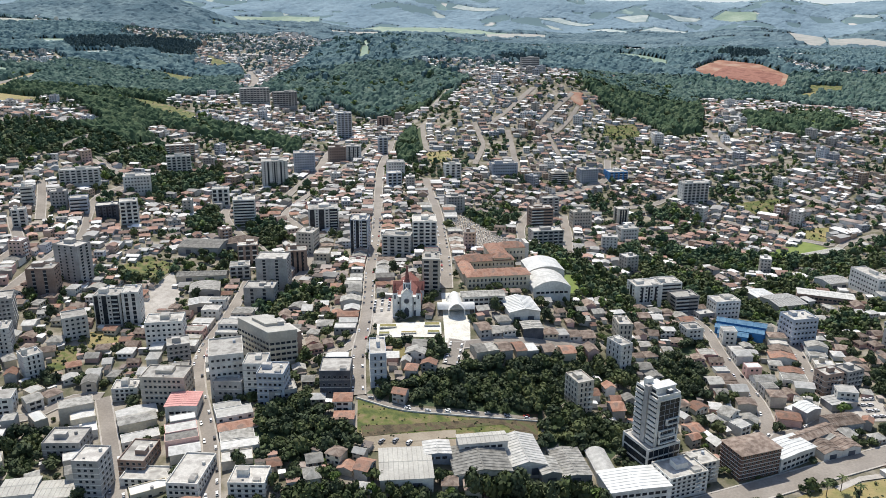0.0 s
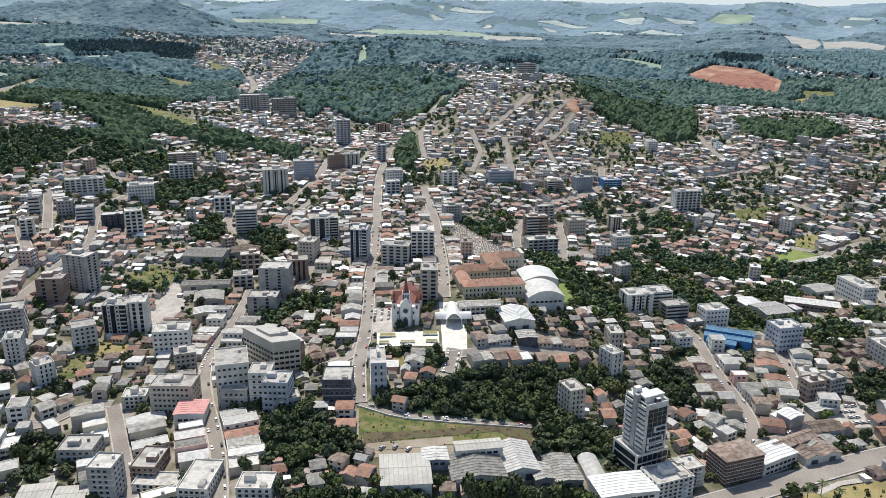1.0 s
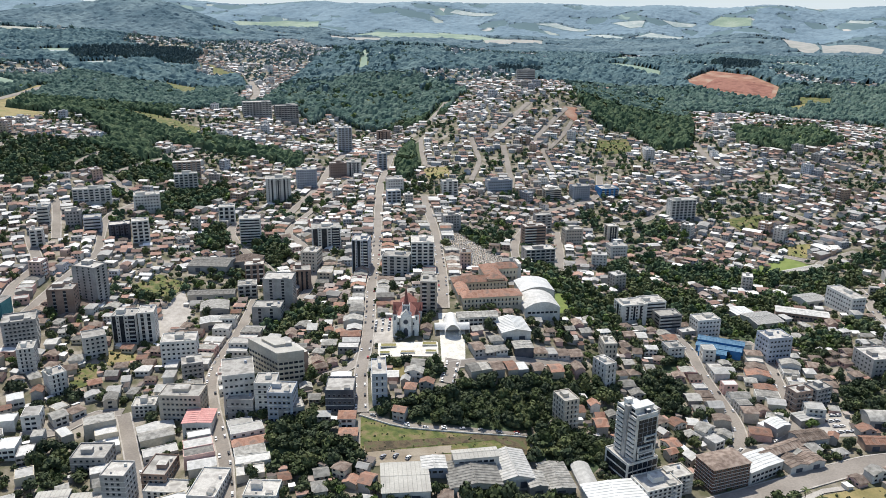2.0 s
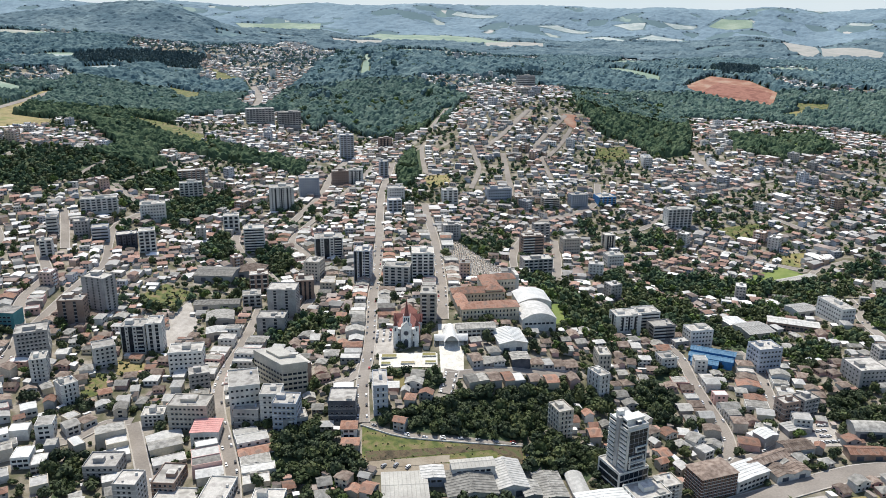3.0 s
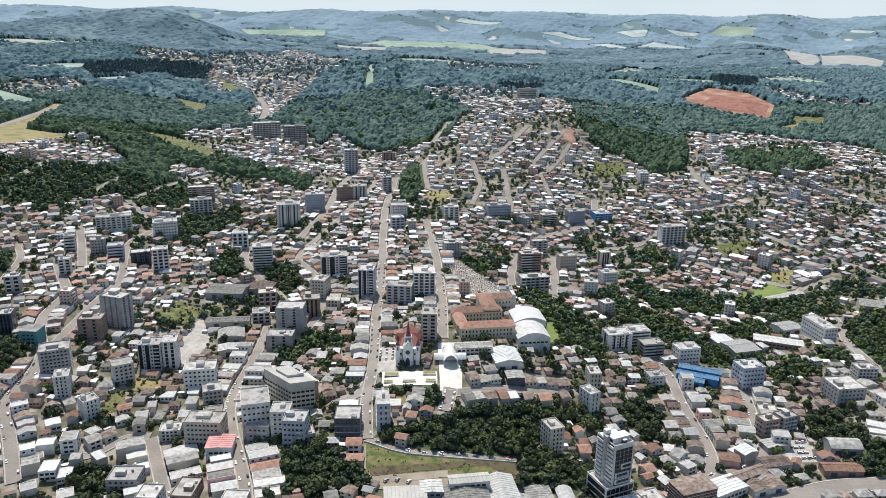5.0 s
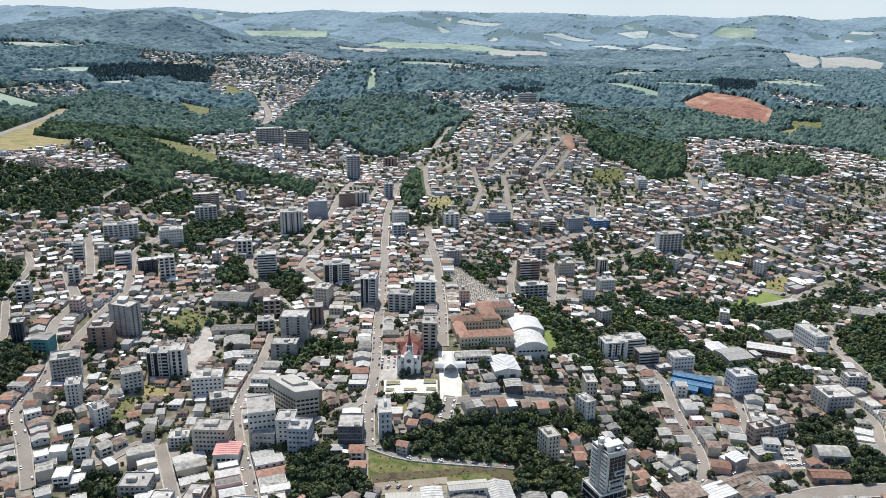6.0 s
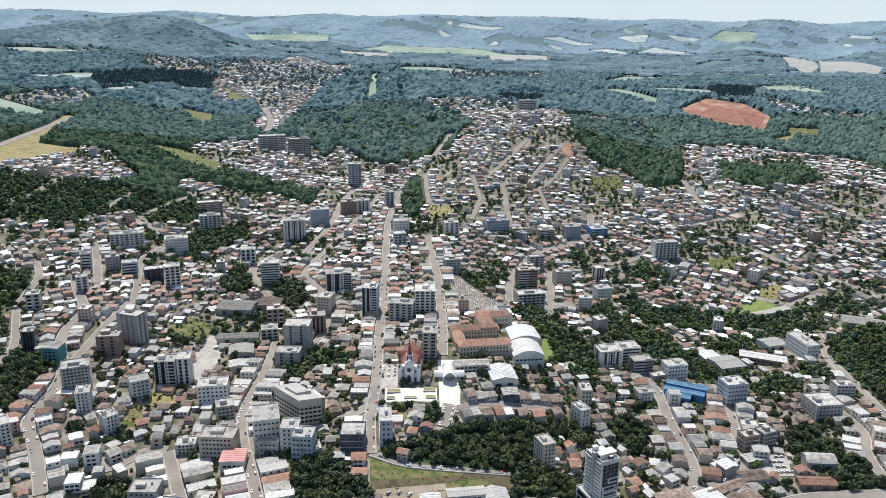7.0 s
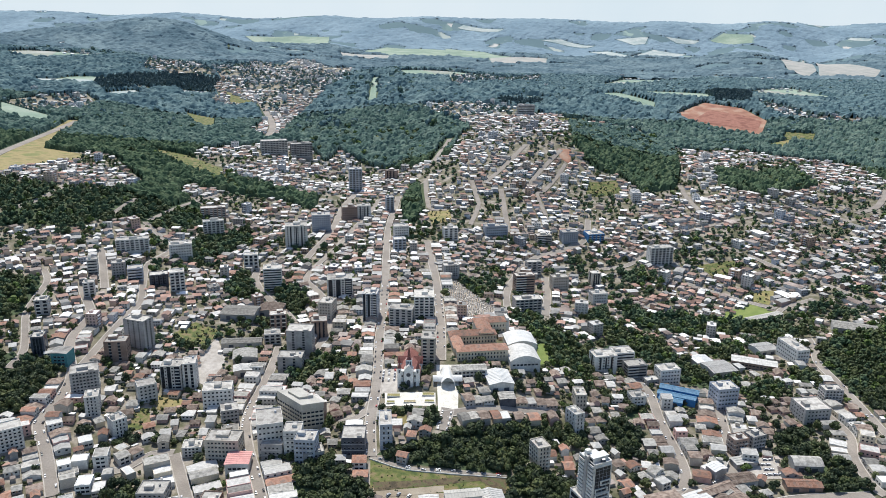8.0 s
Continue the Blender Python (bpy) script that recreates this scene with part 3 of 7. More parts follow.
# ---- the ground: one sheet to the last ridge, finer near the town ----
def town(x, y):
    """How built-up the land is, above 0.5 for the town."""
    x, y = np.asarray(x, float), np.asarray(y, float)
    d = np.zeros(x.shape)
    for cx, cy, rx, ry in ((0, 560, 520, 480), (-40, 1000, 330, 420), (430, 900, 420, 330), (640, 1000, 260, 320), (180, 1320, 190, 380), (560, 1330, 330, 170),
                           (-560, 1090, 130, 130), (-280, 1330, 110, 130), (-130, 1340, 130, 130), (-430, 2350, 200, 330), (-330, 1900, 60, 380), (300, 1640, 200, 130), (-640, 800, 220, 130)):
        d = np.maximum(d, 1.25 - 0.75 * np.sqrt(((x - cx) / rx) ** 2 + ((y - cy) / ry) ** 2))
    return d + 0.10 * (np.sin(x / 37 + y / 71) + np.sin(y / 43 - x / 59 + 1.3))


def in_zone(x, y):
    hit = np.zeros(np.shape(x), bool)
    for poly in ZONES.values():
        hit |= inside(poly, x, y)
    return hit


def in_field(x, y):
    hit = np.zeros(np.shape(x), bool)
    for poly, _ in FIELDS.values():
        hit |= inside(poly, x, y)
    return hit


ys = np.concatenate([np.arange(-700, 250, 50), np.arange(250, 1500, 9), 1500 * (4960 / 1500) ** np.linspace(0, 1, 150)])
us = np.linspace(-1, 1, 221)
us = 0.55 * us + 0.45 * us ** 3
gx = us[None, :] * (900 + 0.95 * np.maximum(ys, 0))[:, None]
gy = np.repeat(ys[:, None], len(us), 1)
gz = height(gx, gy)
nr, nc = gx.shape
ids = np.arange(nr * nc).reshape(nr, nc)
a, b, c, d = ids[:-1, :-1].ravel(), ids[:-1, 1:].ravel(), ids[1:, 1:].ravel(), ids[1:, :-1].ravel()
tri = np.concatenate([np.stack([a, b, c], 1), np.stack([a, c, d], 1)])
mx, my = gx.ravel()[tri].mean(1), gy.ravel()[tri].mean(1)
cover = np.where(town(mx, my) > 0.5, 0, 1)
cover[in_zone(mx, my)] = 1
gap = np.sin(mx / 90 + 2 * np.sin(my / 170)) + np.sin(my / 120 - mx / 210)
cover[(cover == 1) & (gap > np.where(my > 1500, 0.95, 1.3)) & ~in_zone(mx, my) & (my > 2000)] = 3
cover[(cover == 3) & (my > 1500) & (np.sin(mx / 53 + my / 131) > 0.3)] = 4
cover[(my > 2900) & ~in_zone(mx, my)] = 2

# Far ground: field and wood colours are shifted blue-grey to carry distance haze.
far = bpy.data.materials.new("hazed_far_country")
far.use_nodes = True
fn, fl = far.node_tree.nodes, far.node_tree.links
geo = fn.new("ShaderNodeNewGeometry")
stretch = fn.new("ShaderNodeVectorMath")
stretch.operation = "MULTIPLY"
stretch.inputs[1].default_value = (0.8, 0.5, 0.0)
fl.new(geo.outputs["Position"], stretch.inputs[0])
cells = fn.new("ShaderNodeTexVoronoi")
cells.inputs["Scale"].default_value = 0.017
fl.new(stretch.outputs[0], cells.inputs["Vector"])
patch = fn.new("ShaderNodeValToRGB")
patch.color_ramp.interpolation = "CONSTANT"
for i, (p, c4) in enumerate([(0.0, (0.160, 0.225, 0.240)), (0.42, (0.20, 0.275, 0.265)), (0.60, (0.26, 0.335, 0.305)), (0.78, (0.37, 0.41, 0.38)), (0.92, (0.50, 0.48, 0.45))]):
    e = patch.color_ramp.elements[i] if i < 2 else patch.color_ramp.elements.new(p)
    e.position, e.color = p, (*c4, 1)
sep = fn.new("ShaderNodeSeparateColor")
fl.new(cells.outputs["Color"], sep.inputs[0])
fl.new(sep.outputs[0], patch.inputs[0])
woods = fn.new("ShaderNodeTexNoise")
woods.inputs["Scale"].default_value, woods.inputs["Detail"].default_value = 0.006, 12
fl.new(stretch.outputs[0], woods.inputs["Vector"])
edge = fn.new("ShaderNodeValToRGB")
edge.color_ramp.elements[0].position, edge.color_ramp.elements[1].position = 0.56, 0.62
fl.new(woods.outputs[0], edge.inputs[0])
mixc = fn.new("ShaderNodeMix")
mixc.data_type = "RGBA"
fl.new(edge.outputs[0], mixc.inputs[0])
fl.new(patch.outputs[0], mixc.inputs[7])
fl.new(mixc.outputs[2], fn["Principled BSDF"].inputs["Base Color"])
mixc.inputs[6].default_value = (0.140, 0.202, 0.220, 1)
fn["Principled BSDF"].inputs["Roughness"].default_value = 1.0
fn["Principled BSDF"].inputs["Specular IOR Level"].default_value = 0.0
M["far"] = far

ground = raw("ground", np.stack([gx, gy, gz], -1).reshape(-1, 3), tri, cover, ["soil", "woodfloor", "far", "hazemeadow", "fardry"])
ground.data.polygons.foreach_set("use_smooth", np.ones(len(tri), bool))
tagged(ground, "hilly ground of a valley town, soil, woods and far farmland", "ground", kind="structure")


# ---- pale summer sky low over the last ridge ----
skyglow = bpy.data.materials.new("pale_sky")
skyglow.use_nodes = True
kn, kl = skyglow.node_tree.nodes, skyglow.node_tree.links
kn.remove(kn["Principled BSDF"])
em = kn.new("ShaderNodeEmission")
em.inputs["Strength"].default_value = 1.0
cloud = kn.new("ShaderNodeTexNoise")
cloud.inputs["Scale"].default_value, cloud.inputs["Detail"].default_value = 0.0012, 4
kg = kn.new("ShaderNodeNewGeometry")
kl.new(kg.outputs["Position"], cloud.inputs["Vector"])
kr = kn.new("ShaderNodeValToRGB")
kr.color_ramp.elements[0].color, kr.color_ramp.elements[1].color = (0.60, 0.70, 0.76, 1), (0.74, 0.79, 0.81, 1)
kl.new(cloud.outputs[0], kr.inputs[0])
kl.new(kr.outputs[0], em.inputs["Color"])
kl.new(em.outputs[0], kn["Material Output"].inputs["Surface"])
M["skyglow"] = skyglow
s = Shape("skyglow")
for i in range(12):
    x0, x1 = -6600 + 1100 * i, -5500 + 1100 * i
    s.face([(x0, 5080, 60), (x1, 5080, 60), (x1, 5080, 470), (x0, 5080, 470)])
backdrop = tagged(new("backdrop", s.mesh("backdrop")), "pale hazy sky over the horizon", "sky", kind="structure")

# ---- fields, lots and paved squares that lie on the ground ----
def drape(name, poly, mat, label, lift=0.35, step=6.0):
    """A patch cut to a polygon that follows the ground."""
    bm = bmesh.new()
    vs = [bm.verts.new((x, y, 0)) for x, y in poly]
    bm.faces.new(vs)
    x0, x1 = min(p[0] for p in poly), max(p[0] for p in poly)
    y0, y1 = min(p[1] for p in poly), max(p[1] for p in poly)
    step = max(step, (x1 - x0) / 30, (y1 - y0) / 30)
    for k in np.arange(x0 + step, x1, step):
        bmesh.ops.bisect_plane(bm, geom=bm.verts[:] + bm.edges[:] + bm.faces[:], plane_co=(k, 0, 0), plane_no=(1, 0, 0))
    for k in np.arange(y0 + step, y1, step):
        bmesh.ops.bisect_plane(bm, geom=bm.verts[:] + bm.edges[:] + bm.faces[:], plane_co=(0, k, 0), plane_no=(0, 1, 0))
    bmesh.ops.triangulate(bm, faces=bm.faces[:])
    for v in bm.verts:
        v.co.z = float(height(v.co.x, v.co.y)) + lift
    bmesh.ops.recalc_face_normals(bm, faces=bm.faces[:])
    me = bpy.data.meshes.new(name)
    bm.to_mesh(me)
    bm.free()
    me.materials.append(M[mat])
    return tagged(new(name, me), label, "ground", kind="structure")


FIELD_LABEL = {"soil": "trodden ground between far houses", "hazemeadow": "far pasture, its green paled for haze", "stubble": "dry stubble field in far farmland", "hazefield": "pale cut field in far farmland, tinted for haze", "fardry": "pale dry stubble field", "meadow": "green meadow with uneven grass on the slope", "bare": "bare trodden earth yard", "scrub": "brown dry scrub on the slope", "plaza": "pale stone paved church square", "paving": "grey paved yard",
               "turf": "mown green turf", "drygrass": "dry yellow grass on open ground", "redbank": "dug bank of darker red earth", "redearth": "red earth cut into the hillside"}
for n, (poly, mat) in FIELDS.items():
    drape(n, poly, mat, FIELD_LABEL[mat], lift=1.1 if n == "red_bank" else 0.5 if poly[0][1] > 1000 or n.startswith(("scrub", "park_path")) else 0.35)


# ---- roads with kerbs and pavements ----
def ribbon(name, line, offsets, lift, mat, label):
    """A strip along a line between two or more sideways offsets (offset, lift)."""
    t = np.gradient(line, axis=0)
    t /= np.linalg.norm(t, axis=1)[:, None] + 1e-9
    nrm = np.stack([-t[:, 1], t[:, 0]], 1)
    V = []
    for off, up in offsets:
        p = line + nrm * off
        V.append(np.stack([p[:, 0], p[:, 1], height(p[:, 0], p[:, 1]) + lift + up], 1))
    k, n = len(V), len(line)
    V = np.stack(V, 1).reshape(-1, 3)
    T = []
    for i in range(n - 1):
        for j in range(k - 1):
            a = i * k + j
            T += [(a, a + 1, a + k + 1), (a, a + k + 1, a + k)]
    ob = raw(name, V, np.array(T)[:, ::-1], np.zeros(len(T)), [mat])
    return tagged(ob, label, "road" if "pave" not in name else "pavement", kind="structure")


for i, (n, (w, line)) in enumerate(ROADS.items()):
    up = 0.45 if line[:, 1].max() < 1000 else 0.8
    ribbon("road", line, [(-w / 2, 0), (0, 0.08), (w / 2, 0)], up + 0.015 * (i % 7), "asphalt", "pale tan asphalt street through the town")
    if line[:, 1].min() < 900 and n != "lower_lane":
        for side in (-1, 1):
            o = [(side * w / 2, -0.3), (side * w / 2, 0.15), (side * (w / 2 + 0.9), 0.17), (side * (w / 2 + 0.9), -0.4)]
            ribbon("pavement", line, o[::-1] if side > 0 else o, up, "paving", "pale concrete pavement with a kerb")

# ---- what ground is taken ----
CELL = 12.0
TAKEN = defaultdict(list)


def take(x, y, r):
    TAKEN[(int(x // CELL), int(y // CELL))].append((x, y, r))


def is_free(x, y, r, reach=3):
    i, j = int(x // CELL), int(y // CELL)
    for a in range(i - reach, i + reach + 1):
        for b in range(j - reach, j + reach + 1):
            for px, py, pr in TAKEN.get((a, b), ()):
                if (px - x) ** 2 + (py - y) ** 2 < (pr + r) ** 2:
                    return False
    return True


for w, line in ROADS.values():
    for x, y in line:
        take(x, y, w / 2 + 1.0)


def take_rect(x, y, rot, w, d):
    c, s = math.cos(radians(rot)), math.sin(radians(rot))
    n, m = max(1, round(w / 7)), max(1, round(d / 7))
    for i in range(n):
        for j in range(m):
            u, v = w * (i + 0.5) / n, d * (j + 0.5) / m
            take(x + u * c - v * s, y + u * s + v * c, 0.5 * max(w / n, d / m) + 0.3)


# ---- windows, shared by all houses ----
def window_mesh(w, h, frame_mat="white", bars=1):
    """Frame, reveal and pane of one window as one joined shell."""
    s = Shape(frame_mat, "glass")
    def ring(g, y):
        return [(-w / 2 - g, y, -g), (w / 2 + g, y, -g), (w / 2 + g, y, h + g), (-w / 2 - g, y, h + g)]
    s.v = ring(0.06, 0.0) + ring(0.06, -0.1) + ring(0.0, -0.1) + ring(0.0, -0.03)
    for k in range(3):
        for i in range(4):
            j = (i + 1) % 4
            s.f.append((4 * k + i, 4 * k + j, 4 * k + 4 + j, 4 * k + 4 + i))
            s.m.append(0)
    s.f.append((12, 13, 14, 15)), s.m.append(1)
    return s.mesh("window")


WINDOW = window_mesh(1.5, 1.3, "gray")
WINDOW_WIDE = window_mesh(2.4, 1.5, "gray", 2)
WINDOW_TALL = window_mesh(1.0, 1.9, "gray")
TURN = {"front": 0, "right": 90, "back": 180, "left": -90}


def windows_on(parent, w, d, side, z0, step, floors, mesh, gap=3.2, wide=1.5, margin=1.2, skip=()):
    """Rows of single windows on one side of a block that stands with its front-left corner at the origin."""
    run = w if side in ("front", "back") else d
    n = max(1, int((run - 2 * margin + gap - wide) // gap))
    for f in range(floors):
        for i in range(n):
            if (f, i) in skip:
                continue
            u = run / 2 + (i - (n - 1) / 2) * gap
            x, y = {"front": (u, 0), "right": (w, u), "back": (w - u, d), "left": (0, d - u)}[side]
            part("window", mesh, parent, at=pose(x, y, z0 + f * step, 0, 0, TURN[side]))


def wall_block(s, w, d, h, m=0, wm=1, floors=0, step=3.0, sides=("front", "left", "right"), gap=3.2, deep=5.0, parapet=0.8, deck=2, wide=1.5, z0=1.0):
    """Outer walls with a parapet and a sunk roof deck; with floors given, window recesses are cut in as dark panes."""
    k, t = len(s.v), 0.3
    for g, z in ((0, -deep), (0, h + parapet), (t, h + parapet), (t, h)):
        s.v += [(g, g, z), (w - g, g, z), (w - g, d - g, z), (g, d - g, z)]
    for q in range(3):
        for i in range(4):
            j = (i + 1) % 4
            s.f.append((k + 4 * q + i, k + 4 * q + j, k + 4 * q + 4 + j, k + 4 * q + 4 + i)), s.m.append(m)
    s.f.append((k + 12, k + 13, k + 14, k + 15)), s.m.append(deck)
    for side in sides if floors else ():
        run = w if side == "front" else d
        n = max(1, int((run - 1.0) // gap))
        for f in range(floors):
            z = z0 + f * step
            for i in range(n):
                u = run / 2 + (i - (n - 1) / 2) * gap
                a, b = u - wide / 2, u + wide / 2
                if side == "front":
                    q = [(a, -0.06, z), (b, -0.06, z), (b, -0.06, z + 1.4), (a, -0.06, z + 1.4)]
                elif side == "right":
                    q = [(w + 0.06, a, z), (w + 0.06, b, z), (w + 0.06, b, z + 1.4), (w + 0.06, a, z + 1.4)]
                else:
                    q = [(-0.06, b, z), (-0.06, a, z), (-0.06, a, z + 1.4), (-0.06, b, z + 1.4)]
                s.face(q, wm)


def roof_gear(parent, w, d, h, rng, mat="white"):
    """What stands on a flat roof: a stair head, a plant room on broad roofs, a tank, a vent."""
    if rng.random() < 0.75:
        s = Shape(mat, "deck")
        x, y = rng.uniform(0.08, 0.5) * w, rng.uniform(0.3, 0.5) * d
        s.box(x, y, h - 0.1, x + rng.uniform(0.2, 0.42) * w, y + rng.uniform(0.2, 0.45) * d, h + rng.uniform(1.8, 3.4), 0, 1)
        part("stair_head", s, parent)
    if w > 14 and rng.random() < 0.6:
        s = Shape(mat, "deck")
        s.box(w * 0.66, d * 0.08, h - 0.1, w * 0.86, d * 0.28, h + 1.5, 0, 1)
        part("plant_room", s, parent)
    if rng.random() < 0.55:
        s = Shape(rng.choice(("bluegray", "white", "gray")))
        s.prism(w * rng.uniform(0.7, 0.85), d * rng.uniform(0.6, 0.8), h - 0.1, h + 1.5, 0.9, 0.8, 10)
        part("water_tank", s, parent)
    if rng.random() < 0.5:
        s = Shape("gray")
        u, v = rng.uniform(0.1, 0.5) * w, rng.uniform(0.08, 0.25) * d
        s.box(u, v, h - 0.05, u + rng.uniform(0.6, 1.3), v + 0.7, h + 0.7, 0)
        part("roof_vent", s, parent)


WALL_WORD = {"white": "white plastered", "gray": "grey plastered", "beige": "beige plastered", "brown": "brown plastered", "dark": "dark-clad", "bluegray": "pale blue-grey",
             "cream": "cream plastered", "blue": "blue painted", "brownd": "dark brick"}


def apartment(x, y, rot, w, d, h, floors, wall, name="apartment_building", detail=None, roof="deck", style=None):
    """A block of flats or offices: walls, roof deck, stair head, tank, and single windows where they can be told apart."""
    rng = random.Random(int(x * 13 + y * 7))
    near = y < 560 if detail is None else detail
    step = h / floors
    label = f"{WALL_WORD[wall]} {'tower' if floors > 8 else 'block'} of {floors} storeys with a flat roof"
    ob = thing(name, label, "building", x, y, rot)
    take_rect(x, y, rot, w, d)
    s = Shape(wall, "glass", roof, "white", "gray")
    style = style or (rng.choice(("grid", "bands", "bays", "bays", "strips")) if not near else "single")
    near = style == "single"
    wall_block(s, w, d, h, floors=floors if style in ("grid", "strips") else 0, step=step, gap=3.0 if style == "grid" else 4.4, z0=1.0, sides=("front", "left", "right"))
    if style == "bands":
        for f in range(floors):
            z = f * step
            s.box(0.8, -0.05, z + 1.0, w - 0.8, 0.2, z + 2.3, 1)
            s.box(0.4, -0.9, z - 0.05, w * 0.55, 0.0, z + 0.9, 3 if wall != "white" else 0, bottom=True)
            s.box(-0.05, 0.8, z + 1.0, 0.2, d * 0.6, z + 2.3, 1), s.box(w - 0.2, 0.8, z + 1.0, w + 0.05, d * 0.6, z + 2.3, 1)
    elif style == "strips":
        for u in (0.25, 0.5, 0.75):
            s.box(u * w - 0.8, -0.08, 0.8, u * w + 0.8, 0.2, h - 0.6, 1)
        s.box(-0.08, d * 0.4, 0.8, 0.2, d * 0.6, h - 0.6, 1), s.box(w - 0.2, d * 0.4, 0.8, w + 0.08, d * 0.6, h - 0.6, 1)
    elif style == "bays":
        n = max(2, int(w // 5))
        for f in range(floors):
            z = f * step
            for i in range(n):
                u = w * (i + 0.5) / n
                s.box(u - 1.7, -0.04, z + 0.95, u + 1.7, 0.2, z + step - 0.45, 1)
                s.box(u - 1.9, -1.0, z - 0.08, u + 1.9, 0.0, z + 0.08, 3, bottom=True), s.box(u - 1.9, -1.0, z + 0.08, u + 1.9, -0.9, z + 0.9, 4 if i % 2 else 3)
            for k in range(max(1, int(d // 4))):
                v = d * (k + 0.5) / max(1, int(d // 4))
                s.box(-0.04, v - 0.6, z + 1.0, 0.2, v + 0.6, z + 2.2, 1), s.box(w - 0.2, v - 0.6, z + 1.0, w + 0.04, v + 0.6, z + 2.2, 1)
        s.box(-0.15, -0.15, h + 0.55, w + 0.15, 0.35, h + 0.95, 3)
    elif style == "shafts":
        for u, half in ((0.27, 1.1), (0.68, 1.1)):
            s.box(u * w - half, -0.05, 0.8, u * w + half, 0.2, h - 0.4, 1)
            for f in range(floors):
                s.box(u * w - half, -0.14, f * step - 0.1, u * w + half, 0.0, f * step + 0.8, 4)
        for f in range(floors):
            for v in (0.25, 0.5, 0.75):
                s.box(-0.05, v * d - 0.7, f * step + 1.0, 0.2, v * d + 0.7, f * step + 2.2, 1), s.box(w - 0.2, v * d - 0.7, f * step + 1.0, w + 0.05, v * d + 0.7, f * step + 2.2, 1)
    elif style == "slabs":
        for u0, u1 in ((0.04, 0.2), (0.34, 0.52), (0.7, 0.97)):
            s.box(u0 * w, -0.06, 0.8, u1 * w, 0.3, h + 0.2, 1)
        for f in range(floors):
            s.box(0.72 * w, -0.7, f * step - 0.1, 0.95 * w, 0.0, f * step + 0.8, 3, bottom=True)
            s.box(0.24 * w, -0.05, f * step + 1.0, 0.30 * w, 0.2, f * step + 2.2, 1), s.box(0.57 * w, -0.05, f * step + 1.0, 0.65 * w, 0.2, f * step + 2.2, 1)
            for v in (0.3, 0.65):
                s.box(-0.05, v * d - 0.7, f * step + 1.0, 0.2, v * d + 0.7, f * step + 2.2, 1), s.box(w - 0.2, v * d - 0.7, f * step + 1.0, w + 0.05, v * d + 0.7, f * step + 2.2, 1)
        s.box(0.2 * w, -0.12, -1, 0.24 * w, 0.4, h + 1.6, 3), s.box(0.52 * w, -0.12, -1, 0.57 * w, 0.4, h + 1.6, 3)
    if near and floors > 2 and rng.random() < 0.7:
        for f in range(1, floors):
            s.box(-0.12, -0.12, f * step - 0.22, w + 0.12, d + 0.12, f * step, 3 if wall != "white" else 4)
    part("wall", s, ob)
    if h > 7 and min(w, d) > 7:
        roof_gear(ob, w, d, h, rng, "white" if wall in ("dark", "brownd", "blue") else wall)
    if near:
        gap = rng.choice((2.7, 3.0, 3.3))
        mesh = WINDOW if w > 12 else WINDOW_TALL
        windows_on(ob, w, d, "front", 1.0, step, floors, mesh, gap)
        windows_on(ob, w, d, "left" if x > 0 else "right", 1.0, step, floors, mesh, gap + 0.5)
        if floors > 3 and rng.random() < 0.6:
            bal = Shape("white", "glass")
            bal.box(-1.5, -1.2, -0.1, 1.5, 0, 0.05, 0, bottom=True)
            bal.box(-1.5, -1.2, 0.05, 1.5, -1.1, 0.95, 0)
            bm_ = bal.mesh("balcony")
            for f in range(1, floors):
                part("balcony", bm_, ob, at=pose(w * 0.75, 0, f * step))
    return ob


apartment(-121.4, 448.8, 14.5, 19.2, 24.4, 26.1, 6, "white")
apartment(-118.5, 444.8, -3.9, 15.8, 9, 12.8, 3, "gray")
apartment(-101.7, 445.1, 0.6, 13.0, 14, 20.8, 6, "white")
apartment(-92.2, 435.4, -4, 15.0, 15, 19.2, 5, "bluegray")
apartment(-85.1, 432.5, 17.9, 15.3, 12, 8.4, 2, "gray")
apartment(-58.4, 439.7, 0.2, 17.0, 18, 14.2, 3, "dark")
apartment(-30.5, 444.6, 5.1, 9.2, 22, 20.4, 5, "bluegray")
apartment(-1.5, 563.4, -2.2, 12.5, 18, 25, 8, "beige", style="bays")
apartment(-62.9, 683.7, -5, 14.8, 18, 30, 11, "bluegray", style="slabs")
apartment(-34.9, 663, -8.2, 23.7, 16, 19.6, 7, "white", style="bays")
apartment(-9.4, 668.3, 1.5, 20.1, 22, 27.1, 9, "white", style="bays")
apartment(-106.5, 743, 9.4, 27.5, 20, 23.3, 9, "white", style="slabs")
apartment(-110.8, 695.9, -11.1, 14.9, 18, 19.7, 6, "beige")
apartment(-129.8, 617.4, -1.4, 23.8, 18, 25.7, 10, "gray", style="shafts")
apartment(-132, 582.7, -1.5, 22.2, 15, 15.2, 5, "gray", style="shafts")
apartment(-111, 651.7, 10, 15.5, 15, 18.9, 6, "brown")
apartment(-156.1, 641.3, 11.9, 15.8, 14, 10.2, 3, "white")
apartment(-156.5, 671.9, 10, 16.7, 12, 17.4, 4, "brown")
apartment(-183.3, 774.1, 10, 20.6, 16, 25.9, 9, "white", style="bands")
apartment(-219.7, 836, 10, 16.9, 12, 17.3, 4, "white")
apartment(-184.7, 921.2, 10, 29.2, 20, 29.5, 12, "white", style="strips")
apartment(-159.7, 991.7, 10, 26.1, 18, 24.8, 8, "bluegray")
apartment(-129.9, 1224.9, 10, 21.5, 18, 39.1, 12, "bluegray", style="bays")
